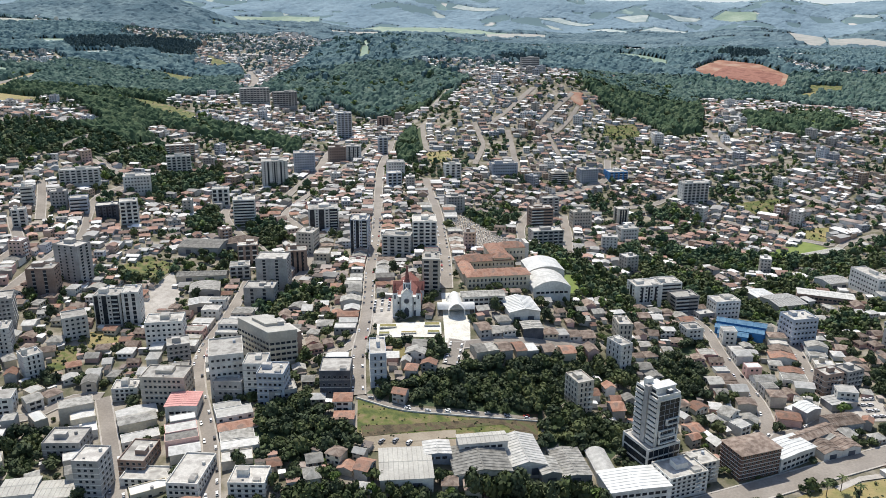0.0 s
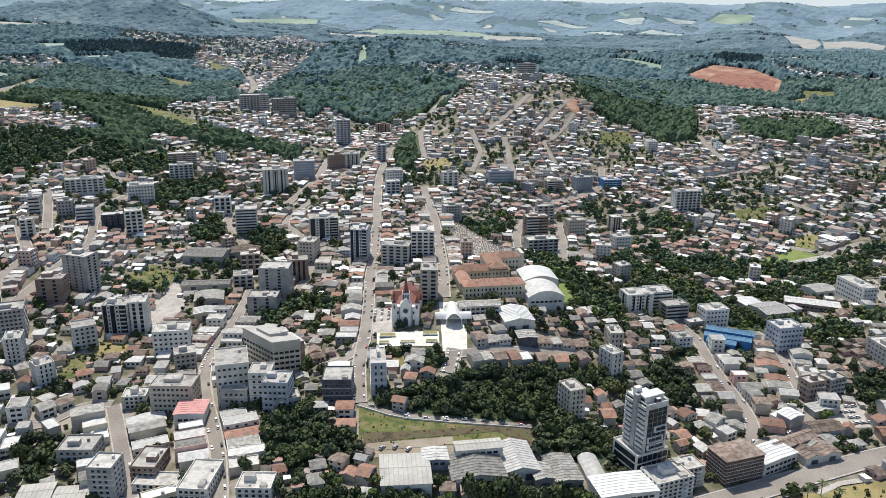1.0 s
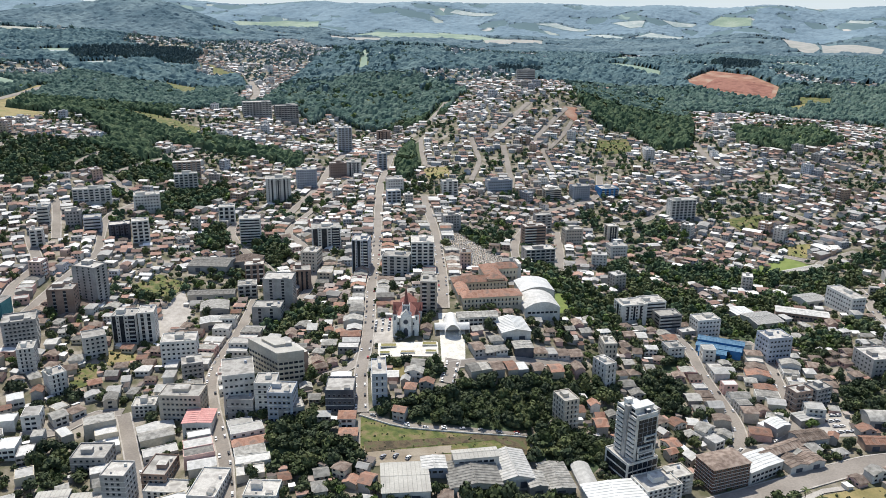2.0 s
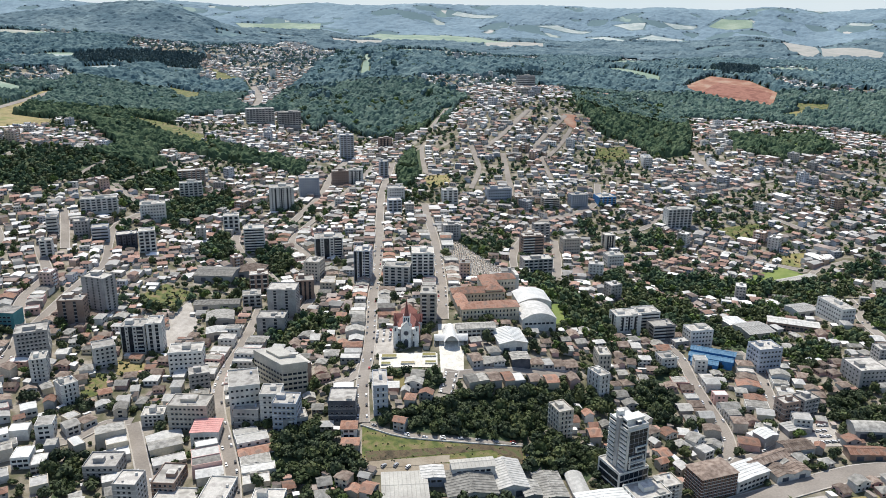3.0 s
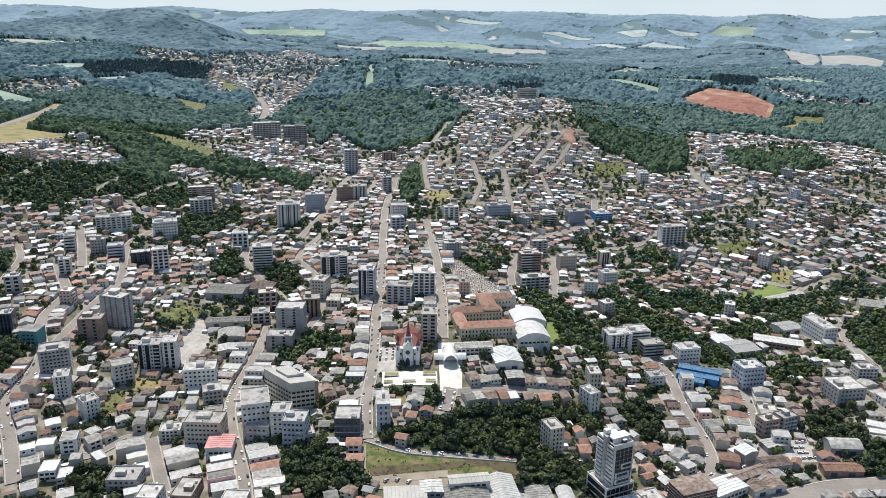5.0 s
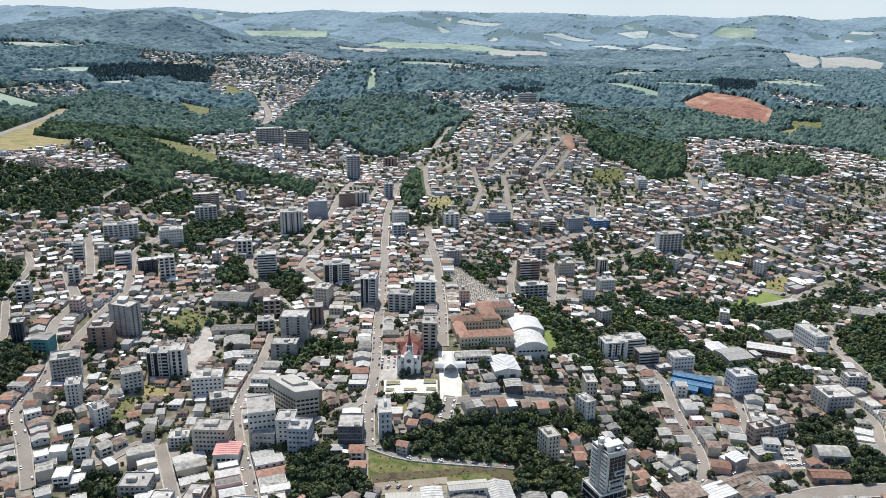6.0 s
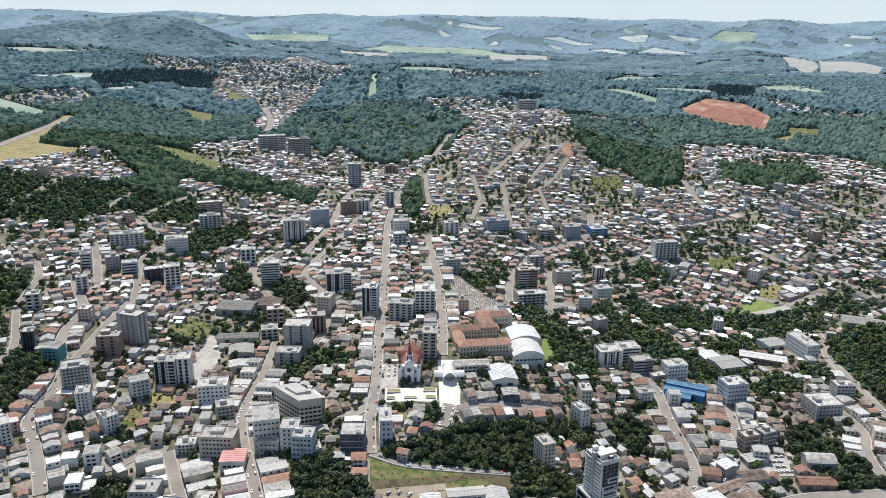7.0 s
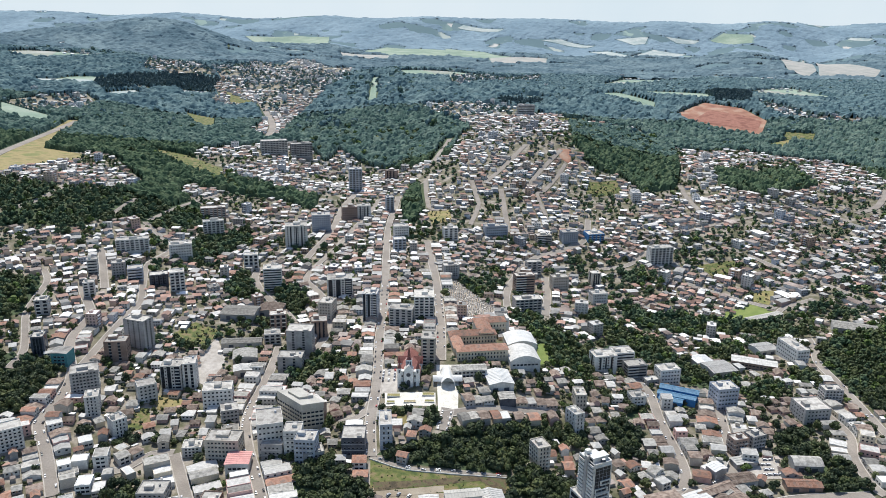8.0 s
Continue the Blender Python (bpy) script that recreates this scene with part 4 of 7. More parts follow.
apartment(-123.5, 1048.3, 10, 22.8, 15, 20.8, 6, "brown")
apartment(-101.7, 1057.2, 10, 20.2, 14, 20, 6, "white")
apartment(-60.2, 1087.1, 9.4, 12.2, 14, 23.1, 7, "bluegray")
apartment(-41.7, 939.6, 10, 20.2, 15, 17.4, 5, "white")
apartment(-39.2, 883, 10, 15.5, 14, 16.6, 5, "bluegray")
apartment(-258.6, 605.6, 72.4, 14.4, 21.9, 29.2, 12, "gray", style="shafts")
apartment(-285.6, 579.6, 6.8, 19.2, 14, 18.5, 6, "brown", style="shafts")
apartment(-291.1, 523, 21.2, 21.8, 18, 20.2, 7, "gray")
apartment(-270.1, 499, 17.5, 10.8, 14, 16.8, 6, "white")
apartment(-225.4, 546.7, 3.2, 17.1, 15, 21.2, 7, "white", style="slabs")
apartment(-207.6, 550.4, 10, 11.3, 16, 23, 7, "white", style="shafts")
apartment(-236.2, 522.6, 28.7, 15.3, 14, 15.4, 5, "white")
apartment(-182.1, 519.1, 8.8, 23.8, 16, 17.1, 5, "white")
apartment(-160.6, 495.2, 18.5, 13.8, 14, 12.6, 4, "gray")
apartment(-238.6, 475.2, 43.2, 11.1, 12, 15.5, 5, "white")
apartment(-311.2, 447.3, 34.1, 16.7, 14, 17.2, 6, "white")
apartment(-376.4, 643.6, 18, 12.6, 12, 14.3, 4, "gray")
apartment(-346.8, 574.4, 13.9, 10.4, 14, 17, 5, "dark")
apartment(-367.3, 744.1, 18, 10.6, 10, 16.7, 5, "white")
apartment(-350.9, 693.6, 18, 10.8, 10, 14.6, 5, "white")
apartment(-343.3, 748.8, 18, 14.3, 12, 15.5, 5, "gray")
apartment(-325.7, 747, 18, 15.8, 14, 13, 4, "bluegray")
apartment(-301, 743.5, 18, 19.3, 14, 11.7, 4, "dark")
apartment(-277.6, 740.3, 18, 15.4, 14, 20.8, 6, "white")
apartment(-305.2, 825.4, 18, 26.3, 18, 16.9, 5, "white")
apartment(-362.7, 812.8, 18, 36.6, 14, 13.7, 5, "white")
apartment(86.4, 439.8, 20.3, 10.5, 14, 19.1, 6, "beige")
apartment(128.5, 517.9, 2.4, 9.3, 15, 14.7, 4, "beige")
apartment(122.9, 488.1, 25.9, 9.0, 14, 17.3, 5, "white")
apartment(161.1, 596.3, 10, 22.0, 16, 13.5, 5, "white")
apartment(184, 613.5, 10, 20.0, 16, 15, 5, "white")
apartment(192.5, 596, 10, 19.5, 14, 11.6, 4, "gray")
apartment(222, 590, 10, 20.1, 14, 14.2, 4, "white")
apartment(182.1, 538.2, 10, 12.5, 12, 9.7, 3, "white")
apartment(259.6, 545.1, 10.9, 19.9, 16, 19.5, 5, "bluegray")
apartment(246.7, 472.6, 15.9, 13.5, 10, 15.0, 4, "brown")
apartment(264.5, 480.0, 21.1, 14, 11, 12.5, 4, "gray")
apartment(323.7, 517.1, 7, 23.6, 22.2, 13.5, 4, "gray")
apartment(354.5, 546.3, 0.3, 16.4, 12, 13.9, 5, "gray")
apartment(364.9, 622.8, 10, 13.4, 33, 15.3, 4, "white")
apartment(192, 968.3, 11, 22.6, 14, 16.4, 6, "bluegray")
apartment(155.8, 963.8, 10, 21.3, 14, 12.3, 5, "beige")
apartment(228.8, 973.7, 10, 23.8, 20, 11.5, 4, "blue")
apartment(108.1, 795.6, 10, 23.3, 14, 21.2, 7, "brown")
apartment(100.9, 730.8, 10, 30.0, 15, 12.6, 4, "gray", style="bays")
apartment(130.8, 871.1, 10, 19.5, 10, 16, 5, "gray")
apartment(299.9, 909.2, 10, 31.6, 14, 23.4, 7, "white", style="bays")
apartment(209.2, 846.6, 10, 12.3, 12, 17.2, 6, "beige")
apartment(156.6, 824.3, 10, 20.6, 12, 17.5, 5, "beige")
apartment(199, 788.7, 10, 18.3, 14, 14.2, 4, "white")
apartment(23, 801.8, 10, 18.8, 12, 14.1, 5, "gray")
apartment(25.6, 945, 10, 19.7, 12, 16, 5, "white")
apartment(83.8, 972.3, 10, 32.4, 14, 14.7, 4, "bluegray")
apartment(-309.1, 1378.3, 18, 48.7, 20, 23.4, 7, "gray")
apartment(-256.5, 1395.5, 18, 40.1, 18, 23.7, 7, "gray")
apartment(-73.8, 1289, -10, 21.8, 10, 20.5, 6, "brown")
apartment(207.1, 1702.7, 10, 38.8, 12, 23.1, 6, "gray")
apartment(-313.1, 987.2, 18, 33.7, 14, 13, 5, "brown")
apartment(-292, 923.2, 18, 26.5, 12, 18.5, 6, "white")
apartment(119.8, 373.2, 18.7, 22.5, 16, 11.4, 5, "white")
apartment(134, 385.1, 18.1, 17.4, 12, 11.3, 5, "beige")
apartment(-165.8, 370.3, -3.8, 12.7, 14, 21.2, 7, "gray")
apartment(-120.8, 364.4, -5, 15.0, 26, 9.3, 3, "white")
apartment(-91.6, 362.1, -2.2, 17.3, 14, 8.1, 3, "white")
apartment(-151.6, 386.7, -4.7, 13.3, 20, 8.5, 3, "brown")
apartment(-148, 377.8, -4, 23.4, 12, 4.3, 2, "white")
apartment(-161.4, 449.8, -2.6, 25.3, 16, 17.6, 5, "beige")
apartment(-180.7, 455.7, 7.2, 14.2, 12, 7.8, 3, "white")
apartment(-196.6, 403.3, 0.7, 19.3, 16, 9.6, 3, "gray")

# ---- landmarks ----
def seams(s, w, d, z, rise, over, along, m=0, gap=2.3, thick=0.18):
    """Raised seams up both slopes of a sheet roof, and a cap along its ridge."""
    a0, a1, b0, b1 = (-over, w + over, -over, d + over) if along == "x" else (-over, d + over, -over, w + over)
    P = (lambda a, b, c: (a, b, c)) if along == "x" else (lambda a, b, c: (b, a, c))
    mid, lo, top = (b0 + b1) / 2, z - over * rise / max(0.1, (b1 - b0) / 2 - over) + thick, z + rise + thick
    n = max(2, int((a1 - a0) / gap))
    runs = [a0 + (a1 - a0) * i / n for i in range(n + 1)]
    for a in runs[1:-1]:
        for b in (b0, b1):
            for k in (-0.13, 0.13):
                s.face([P(a + k, b, lo), P(a + k, mid, top), P(a, mid, top + 0.22), P(a, b, lo + 0.17)], m)
    for p, q in zip(runs, runs[1:]):
        for k in (-0.4, 0.4):
            s.face([P(p, mid + k, top), P(q, mid + k, top), P(q, mid, top + 0.22), P(p, mid, top + 0.22)], m)
    for a in (a0, a1):
        for k in (-0.4, 0.4):
            s.face([P(a, mid, top), P(a, mid + k, top), P(a, mid, top + 0.22)], m)


def hall(x, y, rot, w, d, h, roof="zinc", wall="white", shape="gable", rise=2.0, along="y", label="", name="warehouse", gate=True, wins=0, win_h=0.0):
    """A hall with its walls, its pitched or arched roof, gates and a row of windows."""
    ob = thing(name, label or f"plain {WALL_WORD[wall]} hall with a {'curved' if shape == 'barrel' else 'pitched'} sheet roof", "building", x, y, rot)
    take_rect(x, y, rot, w, d)
    s = Shape(wall)
    s.box(0, 0, -5, w, d, h, 0)
    part("wall", s, ob)
    s = Shape(roof, wall)
    if shape == "barrel":
        s.barrel(-0.4, -0.4, w + 0.4, d + 0.4, h, rise, 0, 12, 1, along)
    elif shape == "hip":
        s.hip(0, 0, w, d, h, rise, 0.7, 0)
    else:
        s.gable(0, 0, w, d, h, rise, 0.5, 0, 1, along)
        seams(s, w, d, h, rise, 0.5, along)
    part("roof", s, ob)
    if gate:
        s = Shape("dark")
        s.box(-2.2, -0.12, 0, 2.2, 0.0, min(4.0, h * 0.7), 0)
        m = s.mesh("gate")
        for u in ((0.25, 0.7) if w > 18 else (0.5,)):
            part("gate", m, ob, at=pose(u * w, 0, 0))
    if wins:
        for f in range(wins):
            windows_on(ob, w, d, "front", win_h + 3.2 * f, 0, 1, WINDOW_WIDE, 3.4, 2.4)
    return ob


def church():
    """The parish church: nave, aisles, transept, front with three doors, rose window, turrets and a red spire."""
    ob = thing("church", "white church with red roofs, turrets and a slender red spire", "church", -11.6, 528.5, -2)
    take_rect(-21, 527, -2, 19, 44)
    take_rect(-31, 496, 0, 62, 25)
    s = Shape("purewhite", "white")
    s.box(-6, 4, -4, 6, 42, 11.5, 0)
    s.box(-9, 5, -4, -6, 40, 7.5, 0), s.box(6, 5, -4, 9, 40, 7.5, 0)
    s.box(-10.5, 24, -4, 10.5, 32, 10.0, 0)
    part("nave", s, ob)
    s = Shape("churchred", "purewhite")
    s.gable(-6, 4, 6, 42, 11.5, 5.0, 0.4, 0, 1, "y")
    part("nave_roof", s, ob)
    s = Shape("churchred", "purewhite")
    s.gable(-10.5, 24, 10.5, 32, 10.0, 4.5, 0.4, 0, 1, "x")
    part("transept_roof", s, ob)
    for sx in (-1, 1):
        s = Shape("churchred")
        s.face([(sx * 9.4, 4.8, 7.4), (sx * 9.4, 40.2, 7.4), (sx * 5.8, 40.2, 10.2), (sx * 5.8, 4.8, 10.2)])
        s.face([(sx * 9.4, 4.8, 7.2), (sx * 9.4, 40.2, 7.2), (sx * 9.4, 40.2, 7.45), (sx * 9.4, 4.8, 7.45)])
        part("aisle_roof", s, ob)
    s = Shape("purewhite", "white")
    s.box(-9.3, 0, -4, 9.3, 4.5, 13.5, 0)
    s.box(-9.3, -0.3, 7.2, 9.3, 0.1, 7.7, 1), s.box(-9.5, -0.3, 13.4, 9.5, 0.1, 13.9, 1)
    part("front_wall", s, ob)
    for u in (-9.0, -4.4, 4.4, 9.0):
        s = Shape("gray")
        s.box(u - 0.35, -0.45, -2, u + 0.35, 0.0, 13.4)
        part("pilaster", s, ob)
    for u in (-6.6, 6.6):
        s = Shape("dark")
        s.box(u - 0.5, -0.12, 9.0, u + 0.5, 0.0, 12.2)
        part("niche", s, ob)
    s = Shape("purewhite", "white")
    s.box(-3.6, -1.2, -3, 3.6, 5.2, 15.5, 0)
    s.face([(-3.6, -1.2, 15.5), (3.6, -1.2, 15.5), (0, -1.2, 19.5)], 0), s.face([(-3.6, 5.2, 15.5), (3.6, 5.2, 15.5), (0, 5.2, 19.5)], 0)
    s.face([(-3.9, -1.4, 15.4), (0, -1.4, 19.8), (0, 5.2, 19.8), (-3.9, 5.2, 15.4)], 1), s.face([(3.9, -1.4, 15.4), (0, -1.4, 19.8), (0, 5.2, 19.8), (3.9, 5.2, 15.4)], 1)
    part("gabled_bay", s, ob)
    s = Shape("purewhite", "dark")
    s.box(-2.6, 3.2, 13, 2.6, 8.4, 22.5, 0)
    for i in (-1, 0, 1):
        s.box(i * 1.5 - 0.45, 3.1, 18.0, i * 1.5 + 0.45, 3.3, 21.4, 1)
    part("bell_tower", s, ob)
    s = Shape("churchred")
    s.prism(0, 5.8, 22.4, 24.6, 3.5, 1.5, 4, 0, math.pi / 4), s.prism(0, 5.8, 24.6, 36.0, 1.5, 0.0, 8)
    part("spire", s, ob, "tapering red sheet-metal spire")
    for sx in (-1, 1):
        s = Shape("purewhite", "dark")
        s.box(sx * 7.7 - 1.6, -0.7, -3, sx * 7.7 + 1.6, 2.5, 16.5, 0)
        s.box(sx * 7.7 - 0.5, -0.82, 12.5, sx * 7.7 + 0.5, -0.6, 15.2, 1)
        part("turret", s, ob)
        s = Shape("churchred")
        s.prism(sx * 7.7, 0.9, 16.5, 21.5, 2.3, 0.0, 4, 0, math.pi / 4)
        part("turret_roof", s, ob)
        s = Shape("churchred")
        s.prism(sx * 9.4, 25.0, 10.0, 15.0, 1.5, 0.0, 4, 0, math.pi / 4)
        part("pinnacle", s, ob)
    s = Shape("dark", "gray")
    s.prism(0, 0, 0, 0.25, 1.9, 1.9, 20, 1), s.prism(0, 0, 0.25, 0.35, 1.5, 1.5, 20, 0)
    part("rose_window", s, ob, at=pose(0, -1.2, 11.2, 90))
    arch = Shape("dark")
    arch.face([(-1.2, -0.14, 0), (1.2, -0.14, 0), (1.2, -0.14, 3.6), (0.7, -0.14, 4.7), (0, -0.14, 5.2), (-0.7, -0.14, 4.7), (-1.2, -0.14, 3.6)])
    arch.box(-1.2, -0.13, 0, 1.2, 0, 3.6)
    am = arch.mesh("door")
    part("door", am, ob, at=pose(0, -1.2, 0.3) @ Matrix.Diagonal((1.3, 1, 1.25, 1)))
    for u in (-5.6, 5.6):
        part("door", am, ob, at=pose(u, 0, 0.3) @ Matrix.Diagonal((0.8, 1, 0.8, 1)))
    for u in (-5.4, 5.4):
        part("window", WINDOW_TALL, ob, at=pose(u, 0, 8.4))
    for sx in (-1, 1):
        for k in range(6):
            part("window", WINDOW_TALL, ob, at=pose(sx * 9, 8 + 5.4 * k, 2.6, 0, 0, 90 * sx))
    s = Shape("paving")
    for k in range(5):
        s.box(-6 + 0.4 * k, -5.5 + 0.8 * k, -2, 6 - 0.4 * k, -1.0, -0.6 + 0.18 * k, 0)
    part("steps", s, ob, "dark shaded stone steps")
    return ob


def college():
    """The school: two long wings and a cross wing, all under clay tiles."""
    ob = thing("school", "cream school wings with red clay tile roofs", "school", 31, 568, 8)
    take_rect(31, 567, 8, 46, 62)
    for i, (x0, y0, w, d, h) in enumerate(((0, 0, 46, 13, 8.5), (-1, 34, 44, 12, 8.5), (27, 34, 13, 36, 10.5), (36, 58, 22, 12, 10.5), (-1, 10, 9, 26, 7.5))):
        s = Shape("cream", "white")
        s.box(x0, y0, -5, x0 + w, y0 + d, h, 0)
        s.box(x0 - 0.1, y0 - 0.1, h * 0.48, x0 + w + 0.1, y0 + d + 0.1, h * 0.48 + 0.3, 1)
        wing = part("wing", s, ob)
        s = Shape("terracotta")
        s.hip(x0, y0, x0 + w, y0 + d, h, 3.6 if w > 20 else 3.2, 0.8, 0)
        part("roof", s, wing)
        if w > 20:
            for f in (1.0, h * 0.55):
                for k in range(int(w // 2.9)):
                    part("window", WINDOW_TALL, wing, at=pose(x0 + 1.8 + 2.9 * k, y0, f))
    s = Shape("white")
    s.box(58, 58, -4, 61, 70, 14, 0)
    part("stair_tower", s, ob)
    return ob


def tower_block():
    """The glass-fronted tower on its podium: banded side, dark curtain wall with white portals, lift shaft, rear wing."""
    ob = thing("tower_block", "slim white tower with dark glass front on a glazed podium", "building", 114.0, 392.6, 24)
    take_rect(114.0, 392.6, 24, 21, 21)
    s = Shape("white", "glass", "deck")
    wall_block(s, 21.0, 20.5, 14.2, deep=8, parapet=0.9)
    podium = part("podium", s, ob, "broad podium with white edges")
    s = Shape("glass")
    s.box(0, -0.07, 0, 20.0, 0.1, 3.7, 0)
    front = s.mesh("glazing")
    s = Shape("glass")
    s.box(0, 0, 0, 0.2, 17.5, 3.6, 0)
    flank = s.mesh("glazing")
    for z in (0.4, 5.2, 9.9):
        part("glazing", front, podium, "dark glazing", at=pose(0.5, 0, z))
        for x in (-0.07, 20.87):
            part("glazing", flank, podium, "dark glazing", at=pose(x, 1.5, z))
    s = Shape("gray")
    s.box(-0.15, -0.16, 0.2, 0.15, -0.02, 14.0)
    mullion = s.mesh("mullion")
    for k in range(1, 6):
        part("mullion", mullion, podium, at=pose(3.4 * k, 0, 0))
    s = Shape("white", "glass", "whiteroof")
    s.box(4.4, 1.0, 14.1, 18.6, 8.2, 42.6, 0, 2)
    s.box(4.4, 1.0, 42.6, 18.6, 1.35, 43.6, 0), s.box(18.25, 1.35, 42.6, 18.6, 8.2, 43.6, 0), s.box(4.4, 1.35, 42.6, 4.75, 8.2, 43.6, 0)
    part("tower_wall", s, ob)
    s = Shape("glass", "white", "bluegray")
    s.box(5.8, 0.7, 15.0, 17.9, 1.3, 41.0, 0)
    s.box(5.3, 0.45, 40.6, 18.7, 1.2, 41.4, 1), s.box(17.9, 0.45, 14.2, 18.7, 1.2, 40.6, 1)
    for k in range(1, 9):
        s.box(5.8, 0.62, 15.0 + 2.9 * k, 17.9, 0.72, 15.12 + 2.9 * k, 2)
    for k in range(1, 4):
        s.box(5.8 + 3.0 * k, 0.6, 15.0, 5.92 + 3.0 * k, 0.72, 41.0, 2)
    part("glass_front", s, ob, "dark curtain wall in a white frame")
    for z, x0, x1 in ((16.2, 6.2, 17.6), (20.6, 6.0, 16.2), (26.4, 10.0, 18.2)):
        s = Shape("white")
        s.box(x0, -0.3, z, x1, 0.75, z + 0.5, 0, bottom=True), s.box(x0, -0.3, z + 3.0, x1, 0.75, z + 3.5, 0, bottom=True)
        s.box(x0, -0.3, z + 0.5, x0 + 0.6, 0.75, z + 3.0), s.box(x1 - 0.6, -0.3, z + 0.5, x1, 0.75, z + 3.0)
        part("white_portal", s, ob)
    s = Shape("gray", "white", "dark")
    s.box(3.0, 7.8, -2, 6.0, 10.6, 46.5, 0), s.box(4.6, 10.6, 40, 8.4, 13.4, 49.0, 1)
    s.box(11.6, 1.8, 42.6, 14.2, 4.0, 45.0, 2), s.box(11.6, 1.8, 45.0, 14.2, 4.0, 45.3, 1)
    part("lift_shaft", s, ob, "grey concrete lift shaft")
    s = Shape("white", "whiteroof")
    s.box(3.6, 10.6, 14.1, 17.0, 17.6, 43.6, 0, 1), s.box(3.6, 10.6, 43.6, 4.0, 17.6, 44.6, 0)
    part("rear_wing", s, ob)
    s = Shape("white", "whiteroof", "glass")
    s.box(5.6, 4.4, 42.6, 18.0, 10.0, 46.0, 0, 1), s.box(5.55, 4.8, 43.4, 5.7, 9.6, 45.0, 2), s.box(5.2, 4.0, 46.0, 18.4, 10.4, 46.5, 1, bottom=True)
    part("penthouse", s, ob)
    s = Shape("white")
    s.box(-0.7, 0, 0, 0.0, 6.0, 1.75, 0, bottom=True)
    band = s.mesh("balcony_band")
    s = Shape("glass")
    s.box(-0.08, 0, 0, 0.05, 5.6, 1.05, 0)
    strip_ = s.mesh("window_strip")
    for f in range(10):
        z = 14.6 + 2.85 * f
        for x, y in ((4.4, 1.6), (3.6, 11.2)):
            part("balcony_band", band, ob, at=pose(x, y, z)), part("window_strip", strip_, ob, at=pose(x, y + 0.2, z + 1.78))
    return ob


def office_block():
    """The large beige office block: two faces that meet at a blunt corner, window rows between pale bands, a blind top storey."""
    ob = thing("office_block", "large beige office block with window rows and pale flat roof", "building", -92.0, 472.0, 17)
    take_rect(-92, 472, 17, 16, 28), take_rect(-104, 484, 17, 12, 16)
    A, B, D, C = (0, 0), (16.6, 0), (2.4, 29.0), (-15.2, 28.6)
    h, face = 25.5, math.degrees(math.atan2(28.6, -15.2))
    quad = lambda grow: [(A[0] - grow * 0.6, A[1] - grow), (B[0] + grow, B[1] - grow), (D[0] + grow * 0.6, D[1] + grow), (C[0] - grow, C[1] + grow * 0.5)]

    def slab(s, z0, z1, grow, m, top):
        q = quad(grow)
        for i in range(4):
            a, b = q[i], q[(i + 1) % 4]
            s.face([(*a, z0), (*b, z0), (*b, z1), (*a, z1)], m)
        s.face([(*p, z1) for p in q], top)
        s.face([(*p, z0) for p in q[::-1]], m)

    s = Shape("beige", "concrete_pale", "cream")
    slab(s, -8, h - 5.2, 0, 0, 0)
    slab(s, h - 5.2, h, 0.3, 0, 1)
    for f in range(5):
        slab(s, 1.6 + 3.5 * f, 2.9 + 3.5 * f, 0.25, 2, 2)
    part("wall", s, ob)
    s = Shape("concrete_pale", "beige")
    q = [(0.45 * x + 0.55 * -1.0, 0.45 * y + 0.55 * 17.0, z) for z in (h - 0.1, h + 1.6) for x, y in quad(0)]
    for i in range(4):
        s.face([q[i], q[(i + 1) % 4], q[4 + (i + 1) % 4], q[4 + i]], 1)
    s.face(q[4:], 0)
    part("upper_roof", s, ob)
    s = Shape("beige", "deck", "gray")
    s.box(0, 0, 0, 4.0, 3.5, 2.2, 2, 1)
    part("stair_head", s, ob, at=pose(6.5, 9, h))
    s = Shape("brown", "deck")
    s.box(0, 0, -8, 9, 16, 19.0, 0, 1)
    part("rear_wing", s, ob, at=pose(12.5, 8.5, 0, 0, 0, 20))
    for f in range(6):
        z = 2.95 + 3.5 * f - (0.0 if f else 2.0)
        for k in range(5):
            part("window", WINDOW_WIDE, ob, at=pose(1.9 + 3.2 * k, 0, z))
        for k in range(10):
            u = (k + 0.5) / 10
            part("window", WINDOW_WIDE, ob, at=pose(-15.2 * u, 28.6 * u, z, 0, 0, face - 180))
    return ob


def banded_block(x, y, rot, w, d, h, floors, wall, name, label, ledge="white", roof="oldtile", rise=2.0):
    """A block with a ledge at every floor and a tiled roof."""
    ob = thing(name, label, "building", x, y, rot)
    take_rect(x, y, rot, w, d)
    s = Shape(wall, "glass", ledge)
    s.box(0, 0, -6, w, d, h, 0)
    for f in range(1, floors + 1):
        z = h * f / floors - 0.3
        s.box(-0.25, -0.25, z, w + 0.25, d + 0.25, z + 0.16, 2, bottom=True)
    part("wall", s, ob)
    s = Shape(roof)
    s.hip(0, 0, w, d, h, rise, 0.6, 0)
    part("roof", s, ob)
    step = h / floors
    for side in ("front", "left"):
        windows_on(ob, w, d, side, 0.6, step, floors, WINDOW if step > 2.3 else WINDOW_LOW, 2.6)
    return ob


